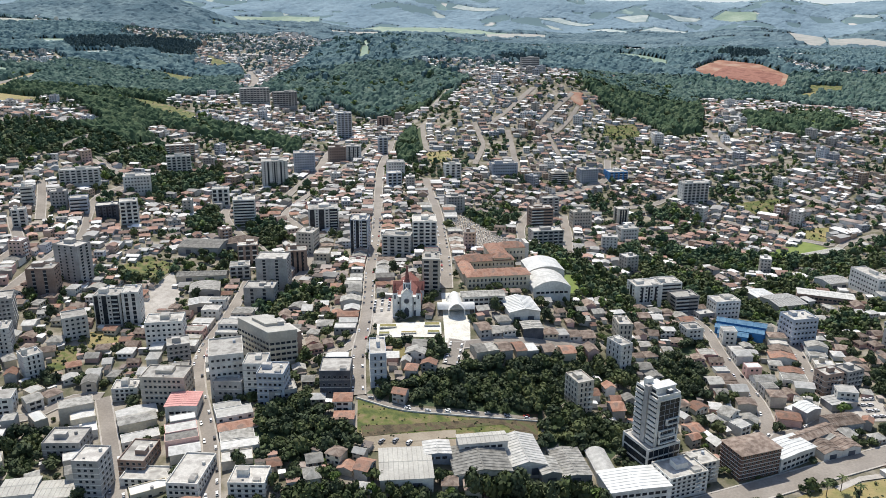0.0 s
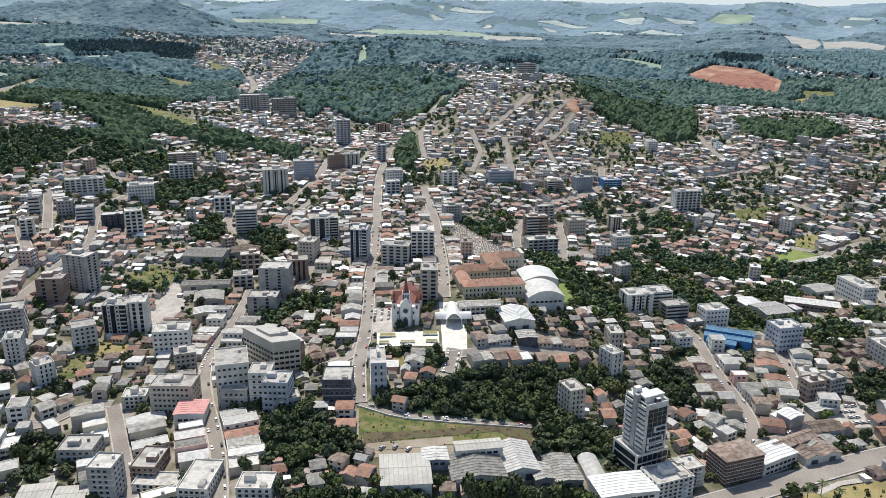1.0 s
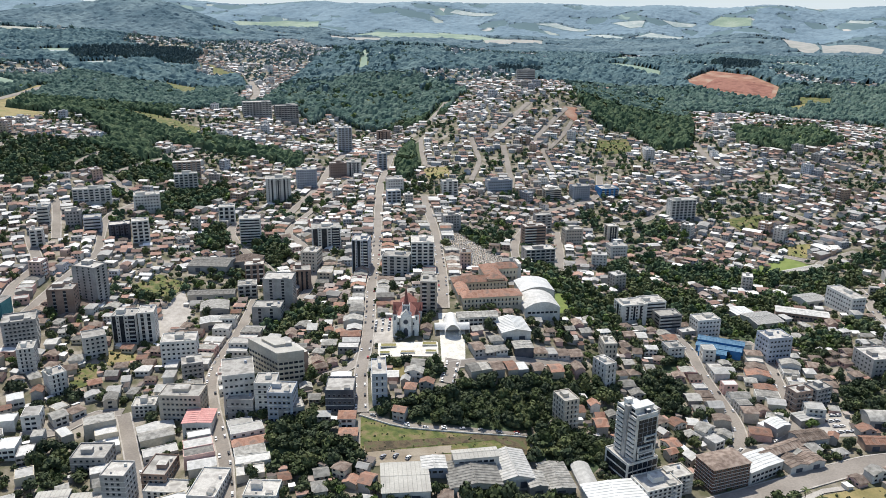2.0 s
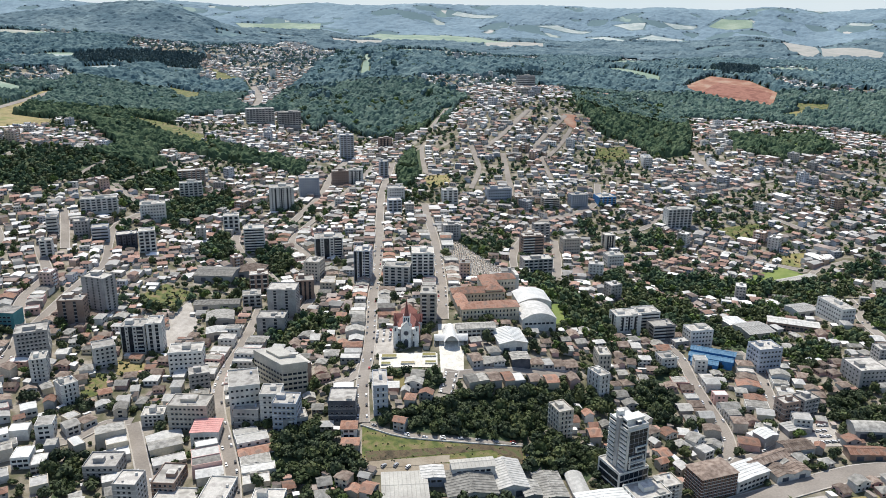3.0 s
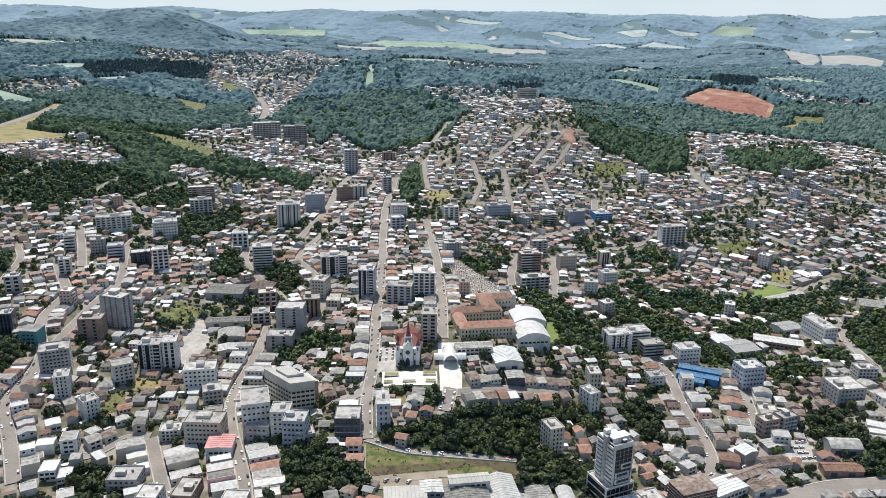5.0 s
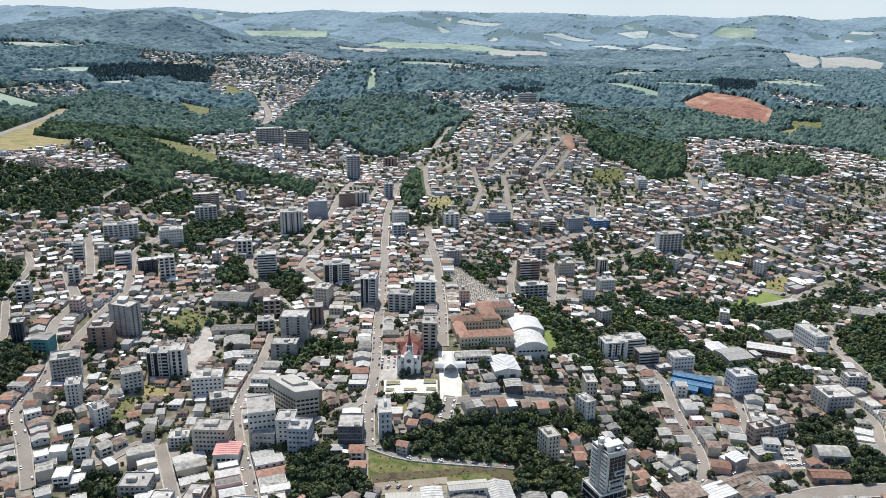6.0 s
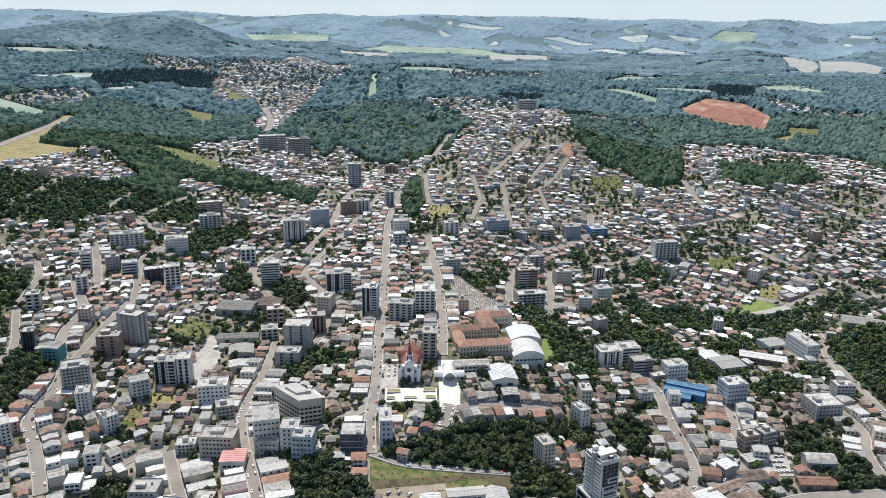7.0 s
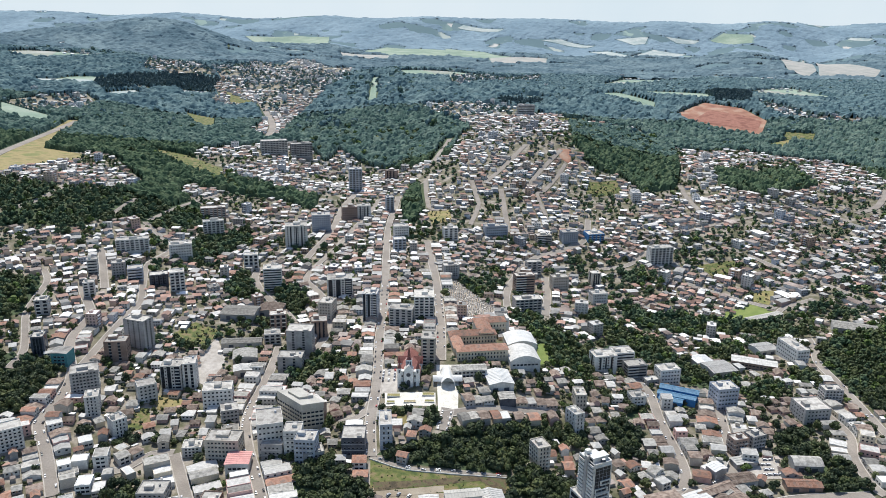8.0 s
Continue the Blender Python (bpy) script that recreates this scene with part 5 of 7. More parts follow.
M["purewhite"] = material("church_white", [(0.76, 0.75, 0.72), (0.84, 0.83, 0.80)], scale=0.2, fine=0.9, bump=0.05)
M["churchred"] = material("red_roof_sheets", [(0.20, 0.080, 0.068), (0.27, 0.120, 0.10)], scale=0.4, fine=2.0, bump=0.2)
M["concrete_pale"] = material("pale_roof_sheets", [(0.378, 0.361, 0.327), (0.473, 0.456, 0.413)], scale=0.1, fine=1.0, bump=0.1)
WINDOW_LOW = window_mesh(1.2, 0.95, "beige")
church()
college()
tower_block()
office_block()
banded_block(161.7, 390.2, 17.7, 25, 16, 15.0, 7, "brownd", "apartment_building", "dark brick block of seven storeys with pale ledges and tiled roof")
hall(186.2, 397.5, 26.4, 27, 15, 8.5, "whiteroof", rise=0.5, label="white store building with a white roof", wins=2, win_h=1.2, gate=False)
hall(17.3, 390.0, 8, 25, 9, 8.0, "concrete_pale", rise=0.8, along="x", label="white two-storey factory office with window bands", wins=2, win_h=1.4, gate=False)
hall(14.5, 370.0, 7, 28, 24, 6.0, "fibro", rise=2.2, label="white factory hall with a grey ribbed roof")
hall(-20.9, 363.0, 4, 25, 27, 6.5, "concrete_pale", rise=0.7, along="x", label="white supermarket hall with dark glass front")
hall(41.9, 380.0, 8, 19, 28, 5.5, "zinc", rise=2.6, label="pale workshop hall with a pitched metal roof")
hall(57.5, 376.0, 9, 10, 14, 6.5, "fibro", "gray", rise=1.2, label="grey workshop annex with a sheet roof")
hall(67.3, 379.0, 7, 16, 25, 4.0, "fibro", "gray", rise=1.0, label="low store with a dark fibre-cement roof")
hall(86.8, 379.0, 5, 10, 26, 5.0, "zinc", shape="barrel", rise=2.2, label="narrow store with a curved metal roof")
hall(0.0, 383.6, 5, 13, 12, 5.4, "zinc", "bluegray", rise=0.6, label="blue-grey depot office with a flat roof", wins=1, win_h=2.4, gate=False)
hall(89.0, 365.0, 10, 31, 18, 8.0, "whiteroof", rise=0.5, label="white two-storey store with a white roof", wins=2, win_h=1.2, gate=False)
hall(77.8, 562.0, 6, 27, 27, 7.0, "zinc", shape="barrel", rise=5.0, label="sports hall with a grey curved metal roof", name="sports_hall", gate=False, wins=1, win_h=2.5)
hall(78.5, 593.0, 6, 27, 26, 7.5, "whiteroof", shape="barrel", rise=3.6, label="sports hall with a white curved roof", name="sports_hall", gate=False)
def canopy():
    """White cross-vaulted canopy over the church court, open in front."""
    ob = thing("canopy", "white vaulted canopy open at its front over the court", "canopy", 13.0, 524.0, 2)
    take_rect(10.0, 524.0, 2, 22, 24)
    s = Shape("whiteroof")
    s.barrel(3, 0, 14, 24, 4.5, 5.0, 0, 14)
    part("long_vault", s, ob)
    s = Shape("whiteroof")
    s.barrel(-4, 4, 21, 13, 4.0, 3.4, 0, 12, None, "x")
    part("cross_vault", s, ob)
    s = Shape("white")
    s.box(0, 0, -3, 0.6, 0.6, 4.6)
    post = s.mesh("post")
    for x, y in ((3, 0), (13.4, 0), (3, 23.4), (13.4, 23.4), (-4, 4), (20.4, 4), (-4, 12.4), (20.4, 12.4)):
        part("post", post, ob, at=pose(x, y, 0))
    # Added dark panel that stands in for the shade under the vault.
    s = Shape("dark")
    s.box(4, 20, -2, 13, 21, 7.0)
    part("back_wall", s, ob)


canopy()
hall(56.3, 522.0, 8, 21, 26, 7.5, "whiteroof", rise=2.2, label="parish hall with a bright white roof", name="parish_hall")
hall(63.9, 506.6, 5, 13, 12, 6.5, "fibro", "dark", rise=0.5, label="dark-fronted hall with a flat grey roof", gate=False)
hall(26.1, 538.0, 6, 29, 11, 7.5, "fibro", rise=1.4, along="x", label="white school annex with a grey roof", wins=2, win_h=1.2, gate=False)
hall(216, 572, -25, 34, 8.5, 6.4, "bluesheet", "blue", rise=1.4, along="x", label="long blue market hall with a blue ridged metal roof", name="market_hall", gate=False, wins=1, win_h=3.0)
hall(211.5, 563, -25, 33, 7.5, 4.8, "bluesheet", "blue", rise=1.2, along="x", label="long blue market hall with a blue ridged metal roof", name="market_hall")
hall(210, 553.5, -25, 20, 8, 4.2, "bluesheet", "blue", rise=1.0, along="x", label="low blue market annex with a blue ridged metal roof", name="market_hall")
hall(373, 752, 24, 52, 9, 5.0, "concrete_pale", "gray", rise=0.8, along="x", label="long stand roof beside the football pitch", name="grandstand", gate=False)
hall(440, 700, -22, 44, 22, 7.0, "fibro", "gray", rise=2.0, along="x", label="long grey shed with a sheet roof", name="warehouse")
hall(279, 607, 14, 26, 24, 6.5, "zinc", "beige", rise=1.5, along="x", label="broad warehouse with a pale metal roof")
hall(272, 632, 14, 18, 16, 6.0, "whiteroof", "beige", rise=1.0, label="warehouse with a white metal roof")
hall(305, 632, -22, 42, 14, 8.0, "zinc", "brown", rise=1.0, along="x", label="long two-storey depot with a pale roof", wins=2, win_h=1.2)
hall(342, 652, 16, 22, 18, 6.0, "zinc", rise=1.2, along="x", label="warehouse with a pale metal roof")
hall(286, 452, -4, 22, 14, 6.0, "fibro", "gray", shape="barrel", rise=3.0, along="x", label="old shed with a curved grey roof")
hall(270, 428, -3, 26, 10, 5.0, "terracotta", "brown", rise=1.5, along="x", label="low depot with rusty red roofs")
hall(-212, 690, -4, 36, 26, 6.0, "fibro", "gray", rise=1.8, along="x", label="old factory shed with weathered grey roof", name="factory_shed")
hall(-178, 706, -4, 26, 24, 6.0, "oldtile", "gray", rise=1.8, label="old factory shed with brown sheet roof", name="factory_shed")
hall(-195, 628, 6, 38, 12, 5.0, "fibro", "beige", rise=1.2, along="x", label="long low depot with a grey roof", name="factory_shed")
hall(-176, 596, 12, 22, 20, 6.5, "fibro", "gray", shape="barrel", rise=2.0, label="workshop with a dull curved roof", name="factory_shed")
hall(-170, 574, 14, 16, 13, 6.0, "zinc", "beige", rise=1.0, label="workshop with a pale sheet roof", name="factory_shed")
hall(-142, 430.7, 3, 17, 16, 9.5, "pinkroof", "white", rise=0.4, label="shop building with a faded red flat roof", name="shop_building", gate=False, wins=2, win_h=1.5)
hall(-49, 423, 1, 9.5, 9, 6.5, "terracotta", "white", shape="hip", rise=1.8, label="white two-storey house with a red hipped roof", name="house", gate=False, wins=2, win_h=0.9)
hall(-47.7, 412, 1, 10, 8, 3.5, "terracotta", "cream", shape="hip", rise=1.6, label="low cream house with a bright red tile roof", name="house", gate=False)
hall(-325, 563, -2, 14, 14, 12, "deck", "teal", rise=0.3, label="teal painted wall block beside the hillside", name="apartment_building", gate=False, wins=3, win_h=1.2)


def tombs(poly):
    """Close rows of small stone tombs."""
    rng = random.Random(4)
    V, T, n = [], [], 0
    xs, yy = [p[0] for p in poly], [p[1] for p in poly]
    for y in np.arange(min(yy), max(yy), 3.4):
        for x in np.arange(min(xs), max(xs), 2.3):
            x1, y1 = x + rng.uniform(-0.4, 0.4), y + rng.uniform(-0.6, 0.6)
            if not inside(poly, x1, y1) or rng.random() < 0.12:
                continue
            w, d, h, g = rng.uniform(0.6, 0.95), rng.uniform(1.0, 1.4), rng.uniform(0.6, 1.3), rng.uniform(1.2, 2.6)
            z = float(height(x1, y1))
            for (a, b, c, e, lo, hi) in ((-w, w, -d, d, -0.5, h), (-w * 0.8, w * 0.8, d * 0.6, d, h, h + g * 0.6)):
                V += [(x1 + p, y1 + q, z + r) for r in (lo, hi) for p, q in ((a, c), (b, c), (b, e), (a, e))]
                T += [(i + n, j + n, k + n) for i, j, k in ((0, 1, 5), (0, 5, 4), (1, 2, 6), (1, 6, 5), (2, 3, 7), (2, 7, 6), (3, 0, 4), (3, 4, 7), (4, 5, 6), (4, 6, 7))]
                n += 8
    return tagged(raw("tombs", np.array(V), np.array(T), np.zeros(len(T)), ["stone"]), "close rows of pale stone tombs in the cemetery", "tombs", kind="stuff")


tombs(FIELDS["cemetery"][0])


def car_proto(paint):
    ob = new("car")
    s = Shape(paint)
    prof = [(-2.1, 0.35), (2.1, 0.35), (2.15, 0.75), (1.2, 0.92), (-2.05, 0.95)]
    for sy in (-0.85, 0.85):
        s.face([(x, sy, z) for x, z in prof])
    for (x0, z0), (x1, z1) in zip(prof, prof[1:] + prof[:1]):
        s.face([(x0, -0.85, z0), (x0, 0.85, z0), (x1, 0.85, z1), (x1, -0.85, z1)])
    part("body", s, ob)
    s = Shape(paint, "glass")
    base, top = [(-1.9, -0.8), (1.1, -0.8), (1.1, 0.8), (-1.9, 0.8)], [(-1.5, -0.65), (0.4, -0.65), (0.4, 0.65), (-1.5, 0.65)]
    for i in range(4):
        j = (i + 1) % 4
        s.face([(*base[i], 0.93), (*base[j], 0.93), (*top[j], 1.45), (*top[i], 1.45)], 1)
    s.face([(*p, 1.45) for p in top], 0)
    part("cabin", s, ob)
    s = Shape("rubber")
    s.prism(0, 0, -0.1, 0.1, 0.32, 0.32, 10)
    wheel = s.mesh("wheel")
    for x in (-1.3, 1.35):
        for y in (-0.8, 0.8):
            part("wheel", wheel, ob, at=pose(x, y, 0.32, 90))
    return ob


CAR_WORD = ("white", "black", "grey", "red", "silver")
CARS = [car_proto(p) for p in PAINT]
for ob, word in zip(CARS, CAR_WORD):
    tagged(ob, f"{word} hatchback car parked by the kerb", "car", "parked cars")


def park(name, t0, t1, step, sides=(-1, 1), seed=1, fill=0.7):
    """Parks cars along a stretch of a road."""
    w, line = ROADS[name]
    rng = random.Random(seed)
    seg = np.linalg.norm(np.diff(line, axis=0), axis=1)
    run = np.concatenate([[0], np.cumsum(seg)])
    for side in sides:
        for q in np.arange(t0, min(t1, run[-1] - 3), step):
            if rng.random() > fill:
                continue
            i = min(len(seg) - 1, int(np.searchsorted(run, q) - 1))
            i = max(i, 0)
            p = line[i] + (line[i + 1] - line[i]) * ((q - run[i]) / seg[i])
            dx, dy = (line[i + 1] - line[i]) / seg[i]
            x, y = p[0] - dy * side * (w / 2 - 1.0), p[1] + dx * side * (w / 2 - 1.0)
            a = math.degrees(math.atan2(dy, dx)) + (0 if side < 0 else 180) + rng.uniform(-2, 2)
            slope = float(height(x + dx, y + dy) - height(x - dx, y - dy)) / 2
            copy_thing(rng.choices(CARS, (6, 2, 2, 0.4, 4))[0], pose(x, y, float(height(x, y)) + 0.52, 0, -math.degrees(math.atan(slope)) * (1 if side < 0 else -1), a) @ Matrix.Diagonal((0.82, 0.82, 0.82, 1)))


for k, (n, t0, t1, step) in enumerate((("main_street", 6, 330, 11.5), ("second_street", 4, 200, 12.0), ("shop_street", 4, 190, 9.0), ("market_street", 2, 60, 6.5), ("west_avenue", 10, 150, 13.0),
                                       ("lower_lane", 8, 100, 11.0), ("second_street_south", 2, 40, 6.5), ("east_road", 20, 200, 22.0), ("east_street", 20, 160, 20.0), ("forest_road", 20, 240, 50.0))):
    park(n, t0, t1, step, seed=k + 1)
yard = random.Random(9)
for x, y, a in [(262 + 4.2 * i, 449 + 6.5 * j, 12) for i in range(4) for j in range(4)] + [(-34 + 5 * i, 541 + 5.5 * j, 90) for i in range(3) for j in range(4)] + [(-22 + 7 * i, 398 + i % 2, 60) for i in range(9)]:
    if yard.random() < 0.8:
        copy_thing(yard.choices(CARS, (6, 2, 2, 0.4, 4))[0], pose(x, y, float(height(x, y)) + 0.4, 0, 0, a + yard.uniform(-6, 6)))
for ob in CARS:
    for o in (*ob.children_recursive, ob):
        bpy.data.objects.remove(o)


# low white wall along the lane above the meadow, hedged beds of the square
def wall_along(name, road_name, side, h, t, mat, label, category="wall"):
    w, line = ROADS[road_name]
    o = side * (w / 2 + 0.6)
    ob = ribbon(name, line, [(o, -0.5), (o, h), (o + side * t, h), (o + side * t, -3.0)], 0.3, mat, label)
    return tagged(ob, label, category, kind="structure")


wall_along("retaining_wall", "lower_lane", -1, 0.9, 0.4, "white", "low white retaining wall along the lane")


def bed(x, y, w, d):
    ob = thing("flower_bed", "clipped hedge bed with dry grass in the square", "flower bed", x, y, 0, float(height([x, x + w, x, x + w], [y, y, y + d, y + d]).max()) + 0.15)
    s = Shape("plaza")
    for x0, y0, x1, y1 in ((0, 0, w, 0.3), (0, d - 0.3, w, d), (0, 0.3, 0.3, d - 0.3), (w - 0.3, 0.3, w, d - 0.3)):
        s.box(x0, y0, 0, x1, y1, 0.75)
    part("kerb", s, ob)
    s = Shape("drygrass")
    s.box(0.3, 0.3, 0, w - 0.3, d - 0.3, 0.65)
    part("grass", s, ob)


for x, y, w, d in ((-29, 512, 11, 5), (-29, 503, 7, 4), (0, 512, 10, 5), (2, 503, 8, 4), (-15, 503, 10, 3)):
    bed(x, y, w, d)



# ---- close-built street fronts ----
def street_house(x, y, rot, w, d, h, wall, roof, kind, group):
    """One building of a street front, its corner at the origin and its front along x."""
    rng = random.Random(int(x * 31 + y * 17))
    word = {"terracotta": "red clay tile", "oldtile": "weathered brown tile", "fibro": "grey fibre-cement", "zinc": "pale metal sheet", "deck": "flat concrete", "whiteroof": "white metal sheet"}[roof]
    name = "shop_building" if kind == "flat" else "house"
    ob = thing(name, f"{WALL_WORD.get(wall, 'pink plastered')} {'shop' if kind == 'flat' else 'house'} of {'two storeys' if h > 5 else 'one storey'} with a {word} roof", "building" if kind == "flat" else "house", x, y, rot, group=group)
    take_rect(x, y, rot, w, d)
    s = Shape(wall, "glass", roof)
    floors = max(1, int(h // 2.9))
    step = h / floors
    single = y < 470
    if kind == "flat":
        wall_block(s, w, d, h, floors=0 if single else floors, step=step, deep=5, parapet=0.5)
    else:
        s.box(0, 0, -5, w, d, h, 0)
        for f in range(0 if single else floors):
            for k in range(int(w // 3)):
                u = 0.8 + 3.0 * k
                s.face([(u, -0.06, 1 + step * f), (u + 1.4, -0.06, 1 + step * f), (u + 1.4, -0.06, 2.3 + step * f), (u, -0.06, 2.3 + step * f)], 1)
    part("wall", s, ob)
    if kind == "flat":
        if rng.random() < 0.75:
            s = Shape(roof)
            s.gable(0.35, 0.35, w - 0.35, d - 0.35, h + 0.02, rng.uniform(0.25, 0.8), 0.0, 0, 0, rng.choice("xy"))
            part("roof", s, ob)
        elif d > 12:
            roof_gear(ob, w, d * 0.8, h, rng, wall)
    else:
        s = Shape(roof, wall)
        if kind == "hip":
            s.hip(0, 0, w, d, h, rng.uniform(1.4, 2.2), 0.5, 0)
        else:
            s.gable(0, 0, w, d, h, rng.uniform(1.2, 2.2), 0.45, 0, 1, "x" if kind == "gable_x" else "y")
        part("roof", s, ob)
    if single:
        windows_on(ob, w, d, "front", 1.0, step, floors, WINDOW_WIDE, 3.4, 2.4)
        if rng.random() < 0.5:
            windows_on(ob, w, d, "left" if x > 0 else "right", 1.0, step, floors, WINDOW, 5.0)
    return ob


def street_row(name, side, t0, t1, deep, seed, flat=0.5, gap=0.2, back=1.4):
    """Fills one side of a street with close-set buildings."""
    w, line = ROADS[name]
    rng = random.Random(seed)
    seg = np.linalg.norm(np.diff(line, axis=0), axis=1)
    run = np.concatenate([[0], np.cumsum(seg)])
    q = t0
    while q < min(t1, run[-1] - 8):
        wid = rng.uniform(6.5, 10.5)
        i = max(0, min(len(seg) - 1, int(np.searchsorted(run, q + wid / 2) - 1)))
        p = line[i] + (line[i + 1] - line[i]) * ((q + wid / 2 - run[i]) / seg[i])
        dx, dy = (line[i + 1] - line[i]) / seg[i]
        if side < 0:
            dx, dy = -dx, -dy
        d = rng.uniform(0.6, 0.95) * deep
        off = w / 2 + back
        x, y = p[0] - dx * wid / 2 - dy * off, p[1] - dy * wid / 2 + dx * off
        cx, cy = p[0] - dy * (off + d / 2), p[1] + dx * (off + d / 2)
        fx, fy = p[0] - dy * (off + 4.2), p[1] + dx * (off + 4.2)
        q += wid + (rng.uniform(1.5, 5) if rng.random() < gap else 0.15)
        if rng.random() < gap * 0.4 or not (is_free(cx, cy, 3.2) and is_free(fx, fy, 3.2)) or in_zone(cx, cy) or in_field(cx, cy):
            continue
        kind = "flat" if rng.random() < flat else rng.choice(("hip", "gable_x", "gable_y", "gable_x"))
        roof = rng.choice(("zinc", "fibro", "deck", "zinc", "whiteroof", "fibro")) if kind == "flat" else rng.choice(("terracotta", "oldtile", "oldtile", "fibro", "zinc", "fibro"))
        h = rng.choice((3.6, 4.0, 4.4, 6.2, 6.8)) if flat > 0.4 else rng.choice((3.0, 3.2, 3.4, 5.8))
        if kind == "flat" and rng.random() < 0.12:
            h += 3.2
        street_house(x, y, math.degrees(math.atan2(dy, dx)), wid, d, h, rng.choice(("white", "beige", "white", "cream", "gray", "pink", "white")), roof, kind, "street fronts")


for k, (n, side, t0, t1, deep, flat, gap) in enumerate((
        ("market_street", 1, 0, 120, 20, 0.9, 0.05), ("market_street", -1, 0, 120, 22, 0.9, 0.05), ("shop_street", 1, 0, 260, 20, 0.85, 0.08), ("shop_street", -1, 0, 260, 22, 0.85, 0.08),
        ("main_street", 1, 10, 300, 15, 0.35, 0.25), ("main_street", -1, 150, 300, 15, 0.4, 0.25), ("second_street", -1, 60, 250, 15, 0.4, 0.3), ("second_street", 1, 30, 250, 14, 0.4, 0.3),
        ("east_road", 1, 5, 230, 13, 0.35, 0.3), ("east_road", -1, 5, 230, 15, 0.5, 0.25), ("east_street", 1, 5, 190, 18, 0.6, 0.2), ("east_street", -1, 5, 190, 18, 0.6, 0.2),
        ("west_avenue", 1, 5, 230, 15, 0.4, 0.25), ("west_avenue", -1, 5, 230, 15, 0.4, 0.25), ("market_cross", 1, 4, 60, 14, 0.5, 0.2), ("market_cross", -1, 4, 60, 14, 0.5, 0.2),
        ("plaza_street", 1, 12, 94, 14, 0.3, 0.2), ("plaza_street", -1, 8, 94, 14, 0.3, 0.2), ("diagonal_street", 1, 330, 520, 14, 0.3, 0.3), ("diagonal_street", -1, 330, 520, 14, 0.3, 0.3),
        ("depot_road", 1, 5, 130, 16, 0.5, 0.3), ("depot_road", -1, 5, 130, 16, 0.5, 0.3))):
    street_row(n, side, t0, t1, deep, 50 + k, flat, gap)

hall(201.5, 413.5, 25.6, 42, 8.5, 7.0, "oldtile", "gray", rise=1.6, along="x", label="long old shed with a brown tile roof", wins=1, win_h=2.0, gate=False)
hall(214.4, 407.0, 15, 12, 15, 5.0, "oldtile", "white", rise=1.6, label="old workshop bay with a dark sheet roof")
hall(226.2, 410.2, 15, 12, 15, 5.0, "oldtile", "white", rise=1.6, label="old workshop bay with a dark sheet roof")
hall(231, 430, 12, 20, 12, 7.0, "oldtile", "gray", rise=1.5, along="x", label="old brick store with a rusty brown roof", gate=False)
hall(222, 444, 25, 12, 10, 7.5, "whiteroof", "gray", rise=1.2, label="store gable with a pale roof", gate=False)
hall(243.5, 456, 12, 18, 10, 5.0, "zinc", "gray", rise=0.6, label="carport with a pale metal roof", gate=False)
hall(-200.6, 366, 10, 16, 14, 7.0, "concrete_pale", "white", rise=0.5, along="x", label="white store with a flat pale roof", gate=False)
hall(-184, 366, 6, 18, 14, 5.5, "concrete_pale", "cream", rise=0.4, along="x", label="cream low store with a flat roof", gate=False)

# ---- houses of the town ----
def house_proto(rng, k):
    """One dwelling: walls, tiled or sheet roof, windows, a door; stands centred on its base."""
    w, d = rng.uniform(6.6, 10.4), rng.uniform(5.6, 8.4)
    h = rng.choice((2.8, 3.0, 3.0, 5.4))
    wall = rng.choice(("white", "cream", "beige", "white", "pink", "gray"))
    roof = rng.choice(("terracotta", "oldtile", "oldtile", "fibro", "zinc", "fibro", "terracotta"))
    word = {"terracotta": "red clay tile", "oldtile": "weathered brown tile", "fibro": "grey fibre-cement", "zinc": "pale metal sheet"}[roof]
    ob = new("house")
    tagged(ob, f"{WALL_WORD.get(wall, 'pink plastered')} {'two' if h > 4 else 'one'}-storey house with a {word} roof", "house", "houses of the town")
    s = Shape(wall)
    s.box(-w / 2, -d / 2, -4, w / 2, d / 2, h, 0)
    part("wall", s, ob)
    s = Shape(roof, wall)
    if k % 3 == 0:
        s.hip(-w / 2, -d / 2, w / 2, d / 2, h, rng.uniform(1.6, 2.4), 0.6, 0)
    elif k % 3 == 1:
        s.gable(-w / 2, -d / 2, w / 2, d / 2, h, rng.uniform(1.4, 2.2), 0.6, 0, 1, "x")
    else:
        s.gable(-w / 2, -d / 2, w / 2, d / 2, h, rng.uniform(1.2, 2.0), 0.6, 0, 1, "y")
    part("roof", s, ob)
    for f in range(2 if h > 4 else 1):
        for u in (-0.3, 0.28):
            part("window", WINDOW, ob, at=pose(u * w, -d / 2, 1.0 + 2.8 * f))
    s = Shape("brown")
    s.box(-0.5, -0.08, 0, 0.5, 0.0, 2.1, 0)
    part("door", s, ob, at=pose(0, -d / 2, 0))
    return ob, math.hypot(w, d) / 2


